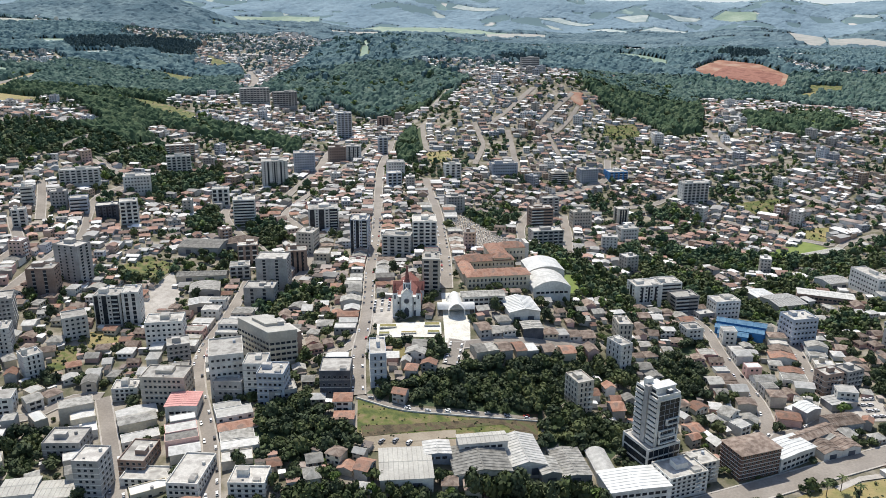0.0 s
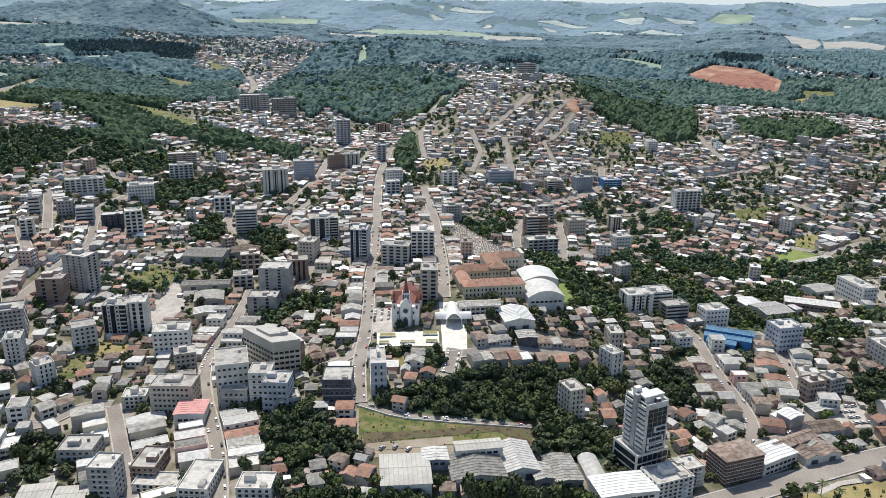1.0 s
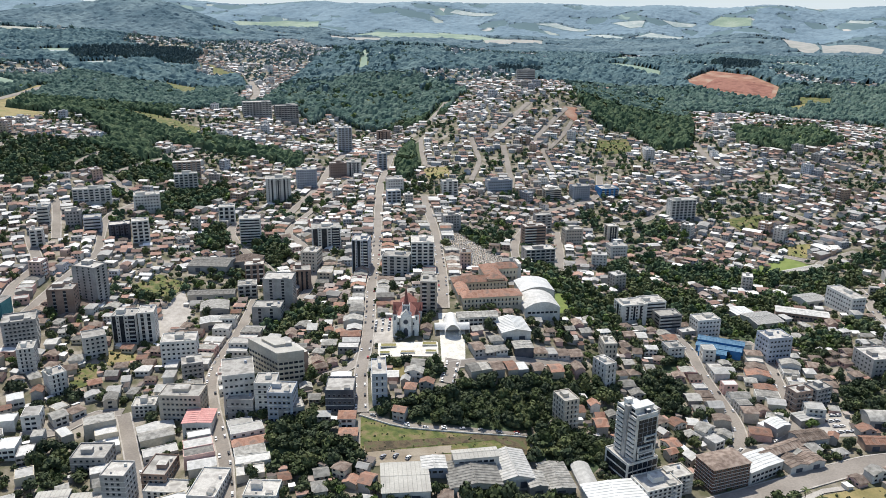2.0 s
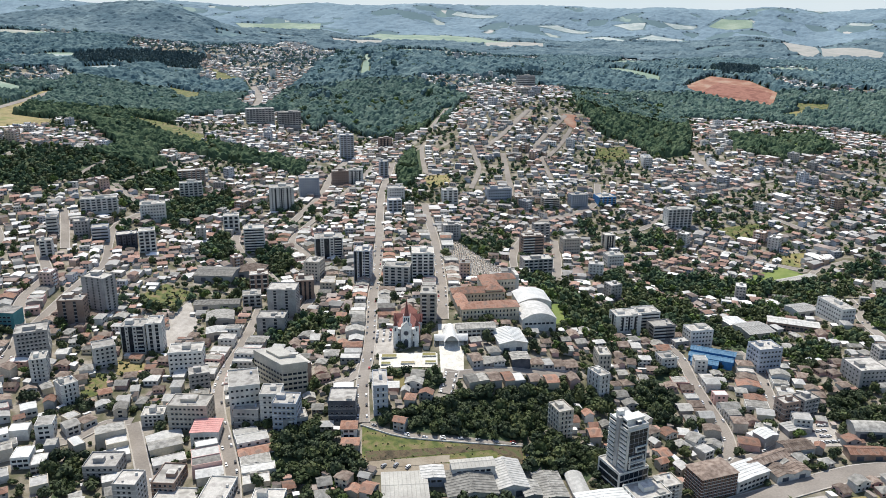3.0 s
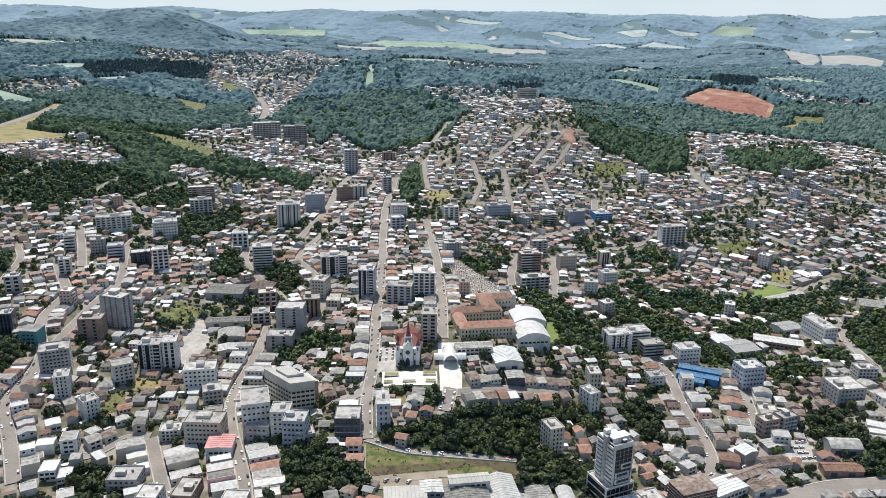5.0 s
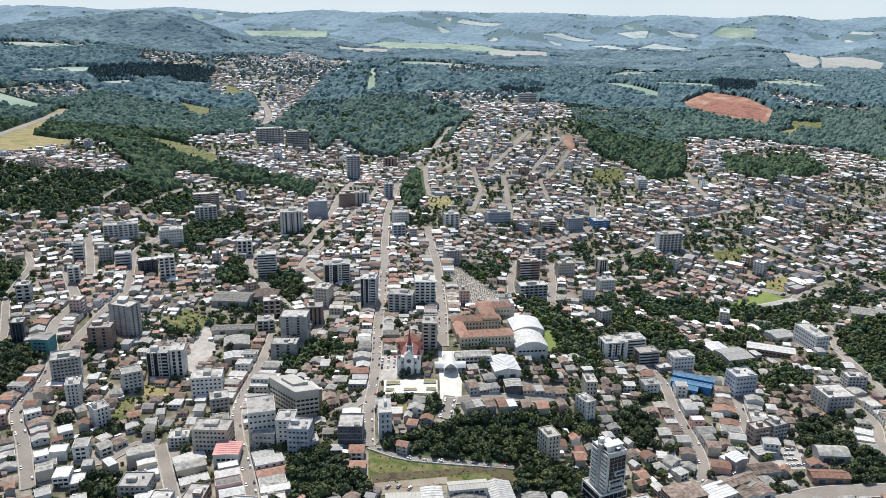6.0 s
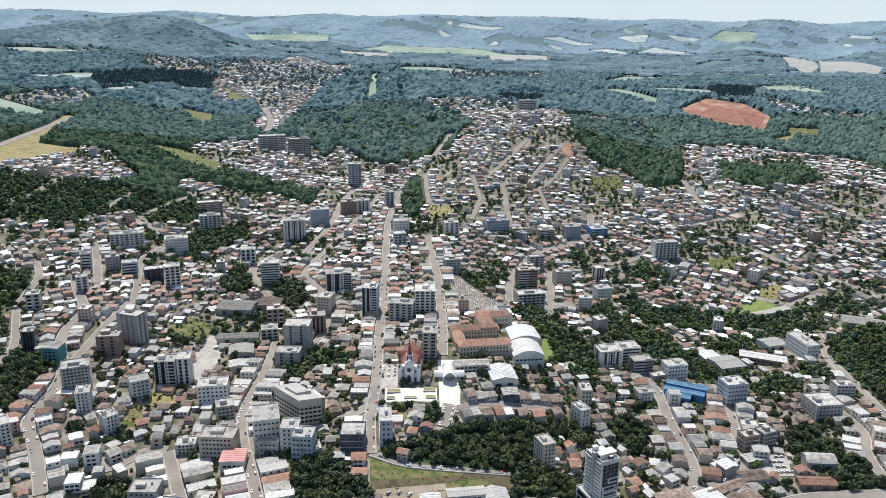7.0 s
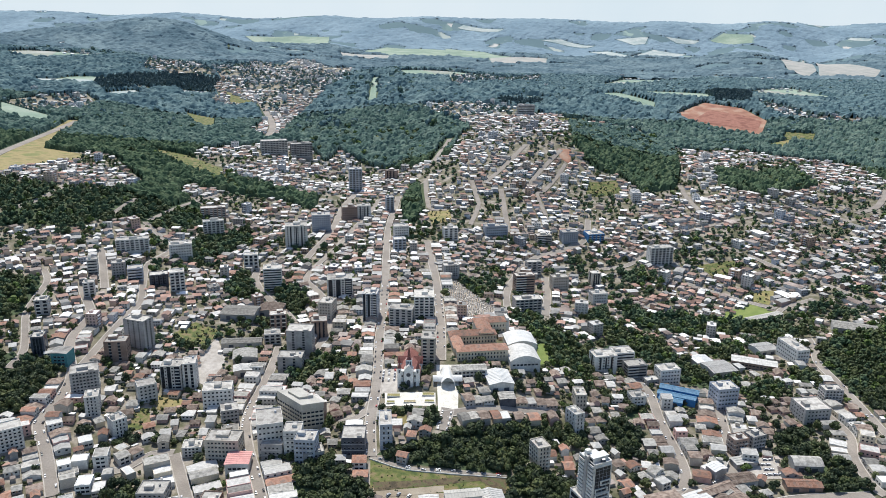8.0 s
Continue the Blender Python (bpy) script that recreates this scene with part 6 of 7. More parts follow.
def shop_proto(rng, k):
    """A low commercial building with a parapet and a flat or sheeted roof."""
    w, d, h = rng.uniform(7, 10.5), rng.uniform(8.5, 13), rng.choice((3.6, 4.2, 4.6, 6.6))
    wall = rng.choice(("white", "beige", "gray", "white", "cream"))
    roof = rng.choice(("deck", "zinc", "fibro", "whiteroof", "zinc"))
    ob = new("shop_building")
    tagged(ob, f"{WALL_WORD[wall]} low shop building with a parapet and sheeted roof", "building", "shops of the centre")
    s = Shape(wall, "glass", roof)
    wall_block(s, w, d, h, floors=0, deep=4, parapet=0.6)
    for i in range(len(s.v)):
        s.v[i] = (s.v[i][0] - w / 2, s.v[i][1] - d / 2, s.v[i][2])
    part("wall", s, ob)
    s = Shape(roof)
    s.gable(-w / 2 + 0.4, -d / 2 + 0.4, w / 2 - 0.4, d / 2 - 0.4, h + 0.05, 0.7, 0.0, 0, 0, "y")
    part("roof", s, ob)
    for f in range(int(h // 3)):
        for u in (-0.3, 0, 0.3):
            part("window", WINDOW_WIDE, ob, at=pose(u * w, -d / 2, 0.9 + 3.1 * f))
    return ob, max(w, d) / 2


prng = random.Random(3)
HOUSES = [house_proto(prng, k) for k in range(15)]
SHOPS = [shop_proto(prng, k) for k in range(8)]
road_pts = np.concatenate([l for _, l in ROADS.values()])
road_dir = np.concatenate([np.gradient(l, axis=0) for _, l in ROADS.values()])


def street_angle(x, y):
    i = int(np.argmin((road_pts[:, 0] - x) ** 2 + (road_pts[:, 1] - y) ** 2))
    return math.degrees(math.atan2(road_dir[i, 1], road_dir[i, 0]))


def grove(x, y):
    """Where gardens and trees close up between the houses."""
    return -475 < x < -396 and 825 < y < 976 or y > 620 and math.sin(x / 31 + 1.7 * math.sin(y / 47)) + math.sin(y / 37 - x / 71) > (0.52 if x > 60 else 0.85)


lots = []
lrng = random.Random(11)
for w, line in ROADS.values():
    t = np.gradient(line, axis=0)
    for i in range(0, len(line), 2):
        dx, dy = t[i] / (np.linalg.norm(t[i]) + 1e-9)
        for side in (-1, 1):
            for back in (w / 2 + 6.2, w / 2 + 17):
                lots.append((line[i][0] - dy * side * back, line[i][1] + dx * side * back))
for y in itertools.chain(np.arange(345, 760, 10.0), np.arange(760, 1500, 9.8), np.arange(1500, 2700, 14.0)):
    for x in np.arange(-0.66 * y - 90, 0.66 * y + 90, 10.0 if y < 760 else (9.8 if y < 1500 else 15.0)):
        lots.append((x + lrng.uniform(-4, 4), y + lrng.uniform(-4, 4)))
L = np.array(lots)
ok = (town(L[:, 0], L[:, 1]) > 0.52) & ~in_zone(L[:, 0], L[:, 1]) & ~in_field(L[:, 0], L[:, 1])
homes = []
for (x, y), good in zip(lots, ok):
    if not good or y < 335:
        continue
    centre = -260 < x < -85 and 340 < y < 500
    if y < 1500 and not centre and lrng.random() < 0.16 + 0.22 * (math.sin(x / 31 + 1.7 * math.sin(y / 47)) + math.sin(y / 37 - x / 71) > 0.55) + (0.10 if x > 120 else 0):
        continue
    if grove(x, y) and y < 1500 and lrng.random() < 0.8:
        continue
    r = 5.8 if centre else 4.5
    if not is_free(x, y, r):
        continue
    take(x, y, r)
    homes.append((x, y, centre))
near = sorted((h for h in homes), key=lambda h: h[1])
first = near[:190]
for x, y, centre in first:
    proto = lrng.choice(SHOPS if centre and lrng.random() < 0.6 else HOUSES)[0]
    a = street_angle(x, y) + lrng.choice((0, 90)) + lrng.uniform(-4, 4)
    a = (a + 90) % 180 - 90
    k = lrng.uniform(0.85, 1.1)
    copy_thing(proto, pose(x, y, float(height(x, y)) + 0.2, 0, 0, a) @ Matrix.Diagonal((k, k, k, 1)))
def plain_house(rng, k):
    """A dwelling farther up the town: walls with window openings, and a roof."""
    w, d, h = rng.uniform(6.4, 10.2), rng.uniform(5.4, 8.2), rng.choice((2.7, 3.0, 3.0, 5.4))
    wall = rng.choice(("white", "cream", "beige", "white", "pink", "gray"))
    roof = rng.choice(("terracotta", "oldtile", "oldtile", "fibro", "zinc", "fibro"))
    word = {"terracotta": "red clay tile", "oldtile": "weathered brown tile", "fibro": "grey fibre-cement", "zinc": "pale metal sheet"}[roof]
    ob = new("cottage")
    tagged(ob, f"{WALL_WORD.get(wall, 'pink plastered')} cottage among gardens with a {word} roof", "house", "houses of the town")
    s = Shape(wall, "glass")
    s.box(-w / 2, -d / 2, -4, w / 2, d / 2, h, 0)
    for f in range(2 if h > 4 else 1):
        for u in (-0.32, 0.0, 0.32):
            s.face([(u * w - .7, -d / 2 - .06, 1 + 2.6 * f), (u * w + .7, -d / 2 - .06, 1 + 2.6 * f), (u * w + .7, -d / 2 - .06, 2.2 + 2.6 * f), (u * w - .7, -d / 2 - .06, 2.2 + 2.6 * f)], 1)
    part("wall", s, ob)
    s = Shape(roof, wall)
    if k % 2:
        s.hip(-w / 2, -d / 2, w / 2, d / 2, h, rng.uniform(1.4, 2.1), 0.6, 0)
    else:
        s.gable(-w / 2, -d / 2, w / 2, d / 2, h, rng.uniform(1.2, 1.9), 0.6, 0, 1, rng.choice("xy"))
    part("roof", s, ob)
    return ob, 6


PLAIN = [plain_house(prng, k) for k in range(18)]
for x, y, centre in near[190:430]:
    a = (street_angle(x, y) + lrng.choice((0, 90)) + lrng.uniform(-5, 5) + 90) % 180 - 90
    k = lrng.uniform(0.85, 1.15)
    copy_thing(lrng.choice(PLAIN)[0], pose(x, y, float(height(x, y)) + 0.2, 0, 0, a) @ Matrix.Diagonal((k, k, k, 1)))
for ob, _ in HOUSES + SHOPS + PLAIN:
    for o in (*ob.children_recursive, ob):
        bpy.data.objects.remove(o)


class Crowd:
    """Gathers many small houses, turned and set on the ground, into one mesh."""

    def __init__(self, *mats):
        self.V, self.T, self.I, self.mats = [], [], [], mats

    def put(self, x, y, z, turn):
        self.at = x, y, z, math.cos(turn), math.sin(turn)

    def mesh_of(self, pts, faces, slots):
        x, y, z, c, s = self.at
        n = len(self.V)
        self.V += [(x + p * c - q * s, y + p * s + q * c, z + r) for p, q, r in pts]
        self.T += [(i + n, j + n, k + n) for i, j, k in faces]
        self.I += slots

    def block(self, x0, x1, y0, y1, z0, z1, wall, top):
        self.mesh_of([(p, q, r) for r in (z0, z1) for p, q in ((x0, y0), (x1, y0), (x1, y1), (x0, y1))],
                     [(0, 1, 5), (0, 5, 4), (1, 2, 6), (1, 6, 5), (2, 3, 7), (2, 7, 6), (3, 0, 4), (3, 4, 7)], [wall] * 8)
        self.mesh_of([(x0, y0, z1 + 0.02), (x1, y0, z1 + 0.02), (x1, y1, z1 + 0.02), (x0, y1, z1 + 0.02)], [(0, 1, 2), (0, 2, 3)], [top] * 2)

    def roof(self, x0, x1, y0, y1, z, rise, hip, roof, wall, over=0.5):
        """A pitched roof with its ridge along the longer side and a fascia under its eaves."""
        swap = y1 - y0 > x1 - x0
        if swap:
            x0, x1, y0, y1 = y0, y1, x0, x1
        a0, a1, b0, b1, m = x0 - over, x1 + over, y0 - over, y1 + over, (y0 + y1) / 2
        r = (b1 - b0) / 2 * hip
        P = [(a0, b0, z - 0.1), (a1, b0, z - 0.1), (a1, b1, z - 0.1), (a0, b1, z - 0.1), (a0, b0, z + 0.12), (a1, b0, z + 0.12), (a1, b1, z + 0.12), (a0, b1, z + 0.12), (a0 + r, m, z + rise), (a1 - r, m, z + rise)]
        F = [(4, 5, 9), (4, 9, 8), (6, 7, 8), (6, 8, 9), (5, 6, 9), (7, 4, 8), (0, 1, 5), (0, 5, 4), (1, 2, 6), (1, 6, 5), (2, 3, 7), (2, 7, 6), (3, 0, 4), (3, 4, 7)]
        S = [roof] * 4 + ([roof] * 2 if hip else [wall] * 2) + [roof] * 8
        self.mesh_of([(q, p, h) for p, q, h in P] if swap else P, [(i, k, j) for i, j, k in F] if swap else F, S)

    def panes(self, x0, x1, y, z, n, pane, wide=0.7, tall=1.2, side=0):
        """A row of window panes: side 0 on the front at y, -1 or 1 on an end wall at y."""
        for i in range(n):
            u = x0 + (x1 - x0) * (i + 0.5) / n
            q = [(u - wide, y, z), (u + wide, y, z), (u + wide, y, z + tall), (u - wide, y, z + tall)]
            self.mesh_of([(b, a, c) for a, b, c in q] if side else q, [(0, 1, 2), (0, 2, 3)], [pane] * 2)

    def done(self, name, label, category):
        return tagged(raw(name, np.array(self.V), np.array(self.T), np.array(self.I), list(self.mats)), label, category, kind="stuff")


def house_field(name, spots, label, shares=(0.38, 0.34, 0.26), blocks=0.028, pale=0.0):
    """The countless farther houses of a quarter as one mesh: dwellings with wings, porches and pitched roofs, flat-roofed stores, small blocks of flats."""
    if not spots:
        return
    rng = random.Random(len(spots))
    crowd = Crowd("wallfar", "rooffar", "redfar", "palefar", "glass", "wallcool", "wallwarm", "greyfar")
    level = height([p[0] for p in spots], [p[1] for p in spots])
    for (x, y, _), z in zip(spots, level):
        crowd.put(x, y, z, radians((street_angle(x, y) + rng.choice((0, 90)) + rng.uniform(-6, 6) + 90) % 180 - 90))
        # pale: share of houses whose walls are whitened to stand for haze
        wall = 3 if rng.random() < pale else rng.choices((0, 5, 6), (0.5, 0.28, 0.22))[0]
        roof = rng.choices((1, 2, 3, 7), (shares[0] * 0.6, shares[1], shares[2], shares[0] * 0.6))[0]
        w, d = rng.uniform(3.4, 5.4), rng.uniform(2.8, 4.4)
        pick = rng.random()
        hall_here = x > 330 and 700 < y < 1250
        if pick < blocks:
            w, d, n = rng.uniform(4.5, 7.5), rng.uniform(4.5, 7.0), rng.choice((2, 3, 3, 4, 5))
            h = 3.0 * n
            crowd.block(-w, w, -d, d, -5, h, wall, rng.choice((3, 7)))
            for a, b, c, e in ((-w, w, -d, -d + 0.25), (-w, w, d - 0.25, d), (-w, -w + 0.25, -d + 0.25, d - 0.25), (w - 0.25, w, -d + 0.25, d - 0.25)):
                crowd.block(a, b, c, e, h, h + 0.7, wall, wall)
            crowd.block(-1.6, 1.4, 0, 3.0, h, h + 2.4, wall, 7)
            for f in range(n):
                crowd.panes(-w + 0.5, w - 0.5, -d - 0.07, 1.0 + 3 * f, int(w / 1.5), 4)
                for sx in (-1, 1):
                    crowd.panes(-d + 0.5, d - 0.5, sx * (w + 0.07), 1.0 + 3 * f, int(d / 1.6), 4, side=sx)
                if f and wall != 0:
                    crowd.block(-w * 0.5, w * 0.2, -d - 1.0, -d, 3 * f - 0.1, 3 * f + 0.85, 3, 3)
        elif pick < blocks + (0.06 if hall_here else 0.035):
            w, d, h = (rng.uniform(8, 13), rng.uniform(5, 7.5), 5.0) if hall_here else (rng.uniform(5, 8), rng.uniform(4, 6), 4.2)
            roof = rng.choice((3, 7, 7, 1, 1))
            crowd.block(-w, w, -d, d, -5, h, wall, roof)
            crowd.roof(-w, w, -d, d, h, 1.1, 0, roof, wall, 0.3)
        elif pick < blocks + 0.2:
            h = rng.choice((2.9, 3.1, 5.6, 5.8))
            crowd.block(-w, w, -d, d, -5, h, wall, rng.choice((3, 7, 7, 1)))
            crowd.block(-w, w, -d, -d + 0.2, h, h + 0.6, wall, wall), crowd.block(-w, -w + 0.2, -d + 0.2, d, h, h + 0.6, wall, wall)
            crowd.panes(-w, w, -d - 0.07, 1.0, 3, 4)
            if h > 4:
                crowd.panes(-w, w, -d - 0.07, 3.8, 3, 4)
        else:
            h = rng.choice((2.6, 2.8, 3.0, 3.0, 5.4))
            crowd.block(-w, w, -d, d, -5, h, wall, roof)
            crowd.roof(-w, w, -d, d, h, rng.uniform(1.0, 1.9), rng.choice((0, 0, 1)), roof, wall)
            for f in range(2 if h > 4 else 1):
                crowd.panes(-w, w, -d - 0.07, 1.0 + 2.7 * f, 3, 4)
            if rng.random() < 0.5:
                sx = rng.choice((-1, 1))
                a, b = sorted((sx * w * 0.1, sx * w))
                crowd.block(a, b, -d - rng.uniform(2, 3.4), -d, -5, 2.5, wall, roof)
                crowd.roof(a, b, -d - 3.4, -d + 1.0, 2.5, rng.uniform(0.7, 1.1), 0, roof, wall, 0.3)
            elif rng.random() < 0.5:
                crowd.block(-w * 0.8, w * 0.3, d, d + rng.uniform(1.5, 3), -5, 2.3, wall, rng.choice((3, 7, 1)))
    return crowd.done(name, label, "houses")


sheds = []
for x, y, _ in near:
    for _k in range(3 if y < 800 else 1):
        a, r = lrng.uniform(0, 6.28), lrng.uniform(7.0, 10.5)
        px, py = x + r * math.cos(a), y + r * math.sin(a)
        if is_free(px, py, 2.2) and lrng.random() < 0.75:
            take(px, py, 2.0)
            sheds.append((px, py))


def shed_field(spots):
    """Lean-to sheds, carports and garden walls between the houses."""
    V, T, I, n = [], [], [], 0
    rng = random.Random(8)
    level = height([p[0] for p in spots], [p[1] for p in spots])
    for (x, y), z in zip(spots, level):
        a = radians(street_angle(x, y) + rng.choice((0, 90)))
        c, s_ = math.cos(a), math.sin(a)
        w, d, h, k = rng.uniform(1.4, 3.2), rng.uniform(1.3, 2.4), rng.uniform(2.0, 2.8), rng.uniform(0.1, 0.9)
        P = [(-w, -d, -3), (w, -d, -3), (w, d, -3), (-w, d, -3), (-w, -d, h), (w, -d, h), (w, d, h + k), (-w, d, h + k),
             (-w - .3, -d - .3, h), (w + .3, -d - .3, h), (w + .3, d + .3, h + k + .1), (-w - .3, d + .3, h + k + .1),
             (-w - .3, -d - .3, h + .12), (w + .3, -d - .3, h + .12), (w + .3, d + .3, h + k + .22), (-w - .3, d + .3, h + k + .22)]
        F = [(0, 1, 5), (0, 5, 4), (1, 2, 6), (1, 6, 5), (2, 3, 7), (2, 7, 6), (3, 0, 4), (3, 4, 7), (12, 13, 14), (12, 14, 15), (8, 9, 13), (8, 13, 12), (9, 10, 14), (9, 14, 13), (11, 8, 12), (11, 12, 15)]
        V += [(x + p * c - q * s_, y + p * s_ + q * c, z + t) for p, q, t in P]
        T += [(i + n, j + n, q + n) for i, j, q in F]
        I += [0] * 8 + [rng.choices((1, 2, 3), (0.5, 0.2, 0.3))[0]] * 8
        n += len(P)
    return tagged(raw("garden_sheds", np.array(V), np.array(T), np.array(I), ["wallfar", "rooffar", "redfar", "palefar"]), "small lean-to sheds and carports between the houses", "sheds", kind="stuff")


shed_field(sheds)
rest = near[430:]
for lo, hi in ((0, 700), (700, 900), (900, 1150), (1150, 1500), (1500, 3000)):
    for west in (True, False):
        # Quarters past 1150 m are paler, haze put into their wall and roof colours.
        house_field("town_houses", [h for h in rest if lo <= h[1] < hi and (h[0] < 0) == west], "crowded houses with clay tile, sheet metal and fibre-cement roofs", (0.38, 0.34, 0.26) if hi < 1200 else (0.30, 0.28, 0.40), 0.028, 0.0 if hi < 1200 else 0.35)


frng = random.Random(31)
farms = []
for _ in range(46):
    cx, cy = frng.uniform(-1500, 1600), frng.uniform(1750, 3300)
    for _k in range(frng.choice((3, 6, 12, 20))):
        farms.append((cx + frng.gauss(0, 45), cy + frng.gauss(0, 30), False))
for n, (poly, _) in FIELDS.items():
    if n.startswith("hamlet"):
        xs, yy = [q[0] for q in poly], [q[1] for q in poly]
        for y in np.arange(min(yy), max(yy), 14.0):
            for x in np.arange(min(xs), max(xs), 13.0):
                if inside(poly, x, y) and frng.random() < 0.16 + 0.55 * (math.sin(x / 47 + 1.5 * math.sin(y / 71)) + math.sin(y / 53 - x / 90) > -0.1):
                    farms.append((x + frng.uniform(-4, 4), y + frng.uniform(-4, 4), False))
# Far farms and hamlets: mostly pale walls and roofs in place of haze.
house_field("farm_houses", farms, "scattered pale farm houses and hamlets in the hills, whitened for haze", (0.16, 0.12, 0.72), 0.05, 0.75)
for x, y, _ in farms:
    take(x, y, 8)


# ---- trees ----
ICO = bmesh.new()
bmesh.ops.create_icosphere(ICO, subdivisions=1, radius=1)
ICO_V = np.array([v.co[:] for v in ICO.verts])
ICO_T = np.array([[v.index for v in f.verts] for f in ICO.faces])
ICO.free()


def crown_arrays(rng, lobes, leaves, size, tall=1.0):
    """A crown about 1 m in radius: uneven lobes, each a rough core under many small tilted leaf clumps."""
    V, T = [], []
    n = 0
    for k in range(lobes):
        a, r = rng.uniform(0, 6.28), (0.0 if k == 0 else rng.uniform(0.35, 0.6))
        c = np.array([math.cos(a) * r, math.sin(a) * r, (0.95 if k == 0 else rng.uniform(0.45, 0.95)) * tall])
        rad = np.array([1, 1, 0.85 * tall]) * rng.uniform(0.42, 0.62)
        core = ICO_V * rad * 0.86 * rng.uniform(0.8, 1.1, (len(ICO_V), 1)) + c
        V.append(core), T.append(ICO_T + n)
        n += len(core)
        for _ in range(leaves):
            d = rng.normal(size=3)
            d[2] = abs(d[2]) * 0.9 - 0.25
            d /= np.linalg.norm(d)
            p = c + d * rad * rng.uniform(0.85, 1.12)
            e = np.cross(d + rng.normal(size=3) * 0.5, rng.normal(size=3))
            e /= np.linalg.norm(e)
            f = np.cross(e, d + rng.normal(size=3) * 0.35)
            f /= np.linalg.norm(f)
            q = size * rng.uniform(0.6, 1.3)
            V.append(np.array([p - e * q - f * q * 0.6, p + e * q - f * q * 0.7, p + e * q * 0.6 + f * q, p - e * q * 0.8 + f * q * 0.8]))
            T.append(np.array([[0, 1, 2], [0, 2, 3]]) + n)
            n += 4
    return np.concatenate(V), np.concatenate(T)


trng = np.random.RandomState(5)
FINE = [crown_arrays(trng, 5, 31, 0.15, tall) for tall in (0.9, 1.0, 1.15, 1.0, 1.5)]
COARSE = [crown_arrays(trng, 3, 15, 0.20, tall) for tall in (0.9, 1.0, 1.2, 1.4)]
FARTREE = [crown_arrays(trng, 2, 5, 0.34, tall) for tall in (0.8, 0.9, 1.0, 1.1)]


def tree_proto(k):
    V, T = FINE[k]
    ob = new("tree")
    tagged(ob, ("broad dark green broadleaf tree with a dense crown", "round green broadleaf tree with an uneven crown", "tall green tree with a ragged crown",
                "light green spreading tree with gaps in its crown", "tall dark narrow tree with a pointed crown")[k], "tree", "trees of the town")
    s = Shape("bark")
    s.prism(0, 0, -0.4, 0.62, 0.07, 0.045, 7)
    for a in (0.4, 2.4, 4.5):
        p, q = Vector((0, 0, 0.4)), Vector((0.35 * math.cos(a), 0.35 * math.sin(a), 0.8))
        e = Vector((-math.sin(a), math.cos(a), 0)) * 0.025
        u = Vector((0, 0, 0.03))
        s.face([p - e, p + e, q + e * 0.5, q - e * 0.5]), s.face([p - u, p + u, q + u * 0.5, q - u * 0.5])
    part("trunk", s, ob)
    crown = raw("crown", V + np.array([0, 0, 0.15]), T, np.zeros(len(T)), [("leafdark", "leaf", "leaf", "leaflight", "leafdark")[k]])
    crown.parent = ob
    return ob


def forest(name, spots, label, templates, mats):
    """Woods as one mesh of ragged crowns."""
    Vs, Ts, Is, n = [], [], [], 0
    rng = np.random.RandomState(len(spots) + 1)
    level = height([p[0] for p in spots], [p[1] for p in spots])
    for (x, y, r), ground_z in zip(spots, level):
        V, T = templates[rng.randint(len(templates))]
        a = rng.uniform(0, 6.28)
        c, s_ = math.cos(a), math.sin(a)
        k = r * rng.uniform(0.85, 1.2, 3)
        P = np.stack([(V[:, 0] * c - V[:, 1] * s_) * k[0] + x, (V[:, 0] * s_ + V[:, 1] * c) * k[1] + y, V[:, 2] * k[2] + ground_z - 0.1 * r], 1)
        Vs.append(P), Ts.append(T + n), Is.append(np.full(len(T), rng.choice(len(mats), p=[0.6, 0.3, 0.1][: len(mats)] if len(mats) == 3 else None)))
        n += len(V)
    if Vs:
        return tagged(raw(name, np.concatenate(Vs), np.concatenate(Ts), np.concatenate(Is), mats), label, "woods", kind="stuff")


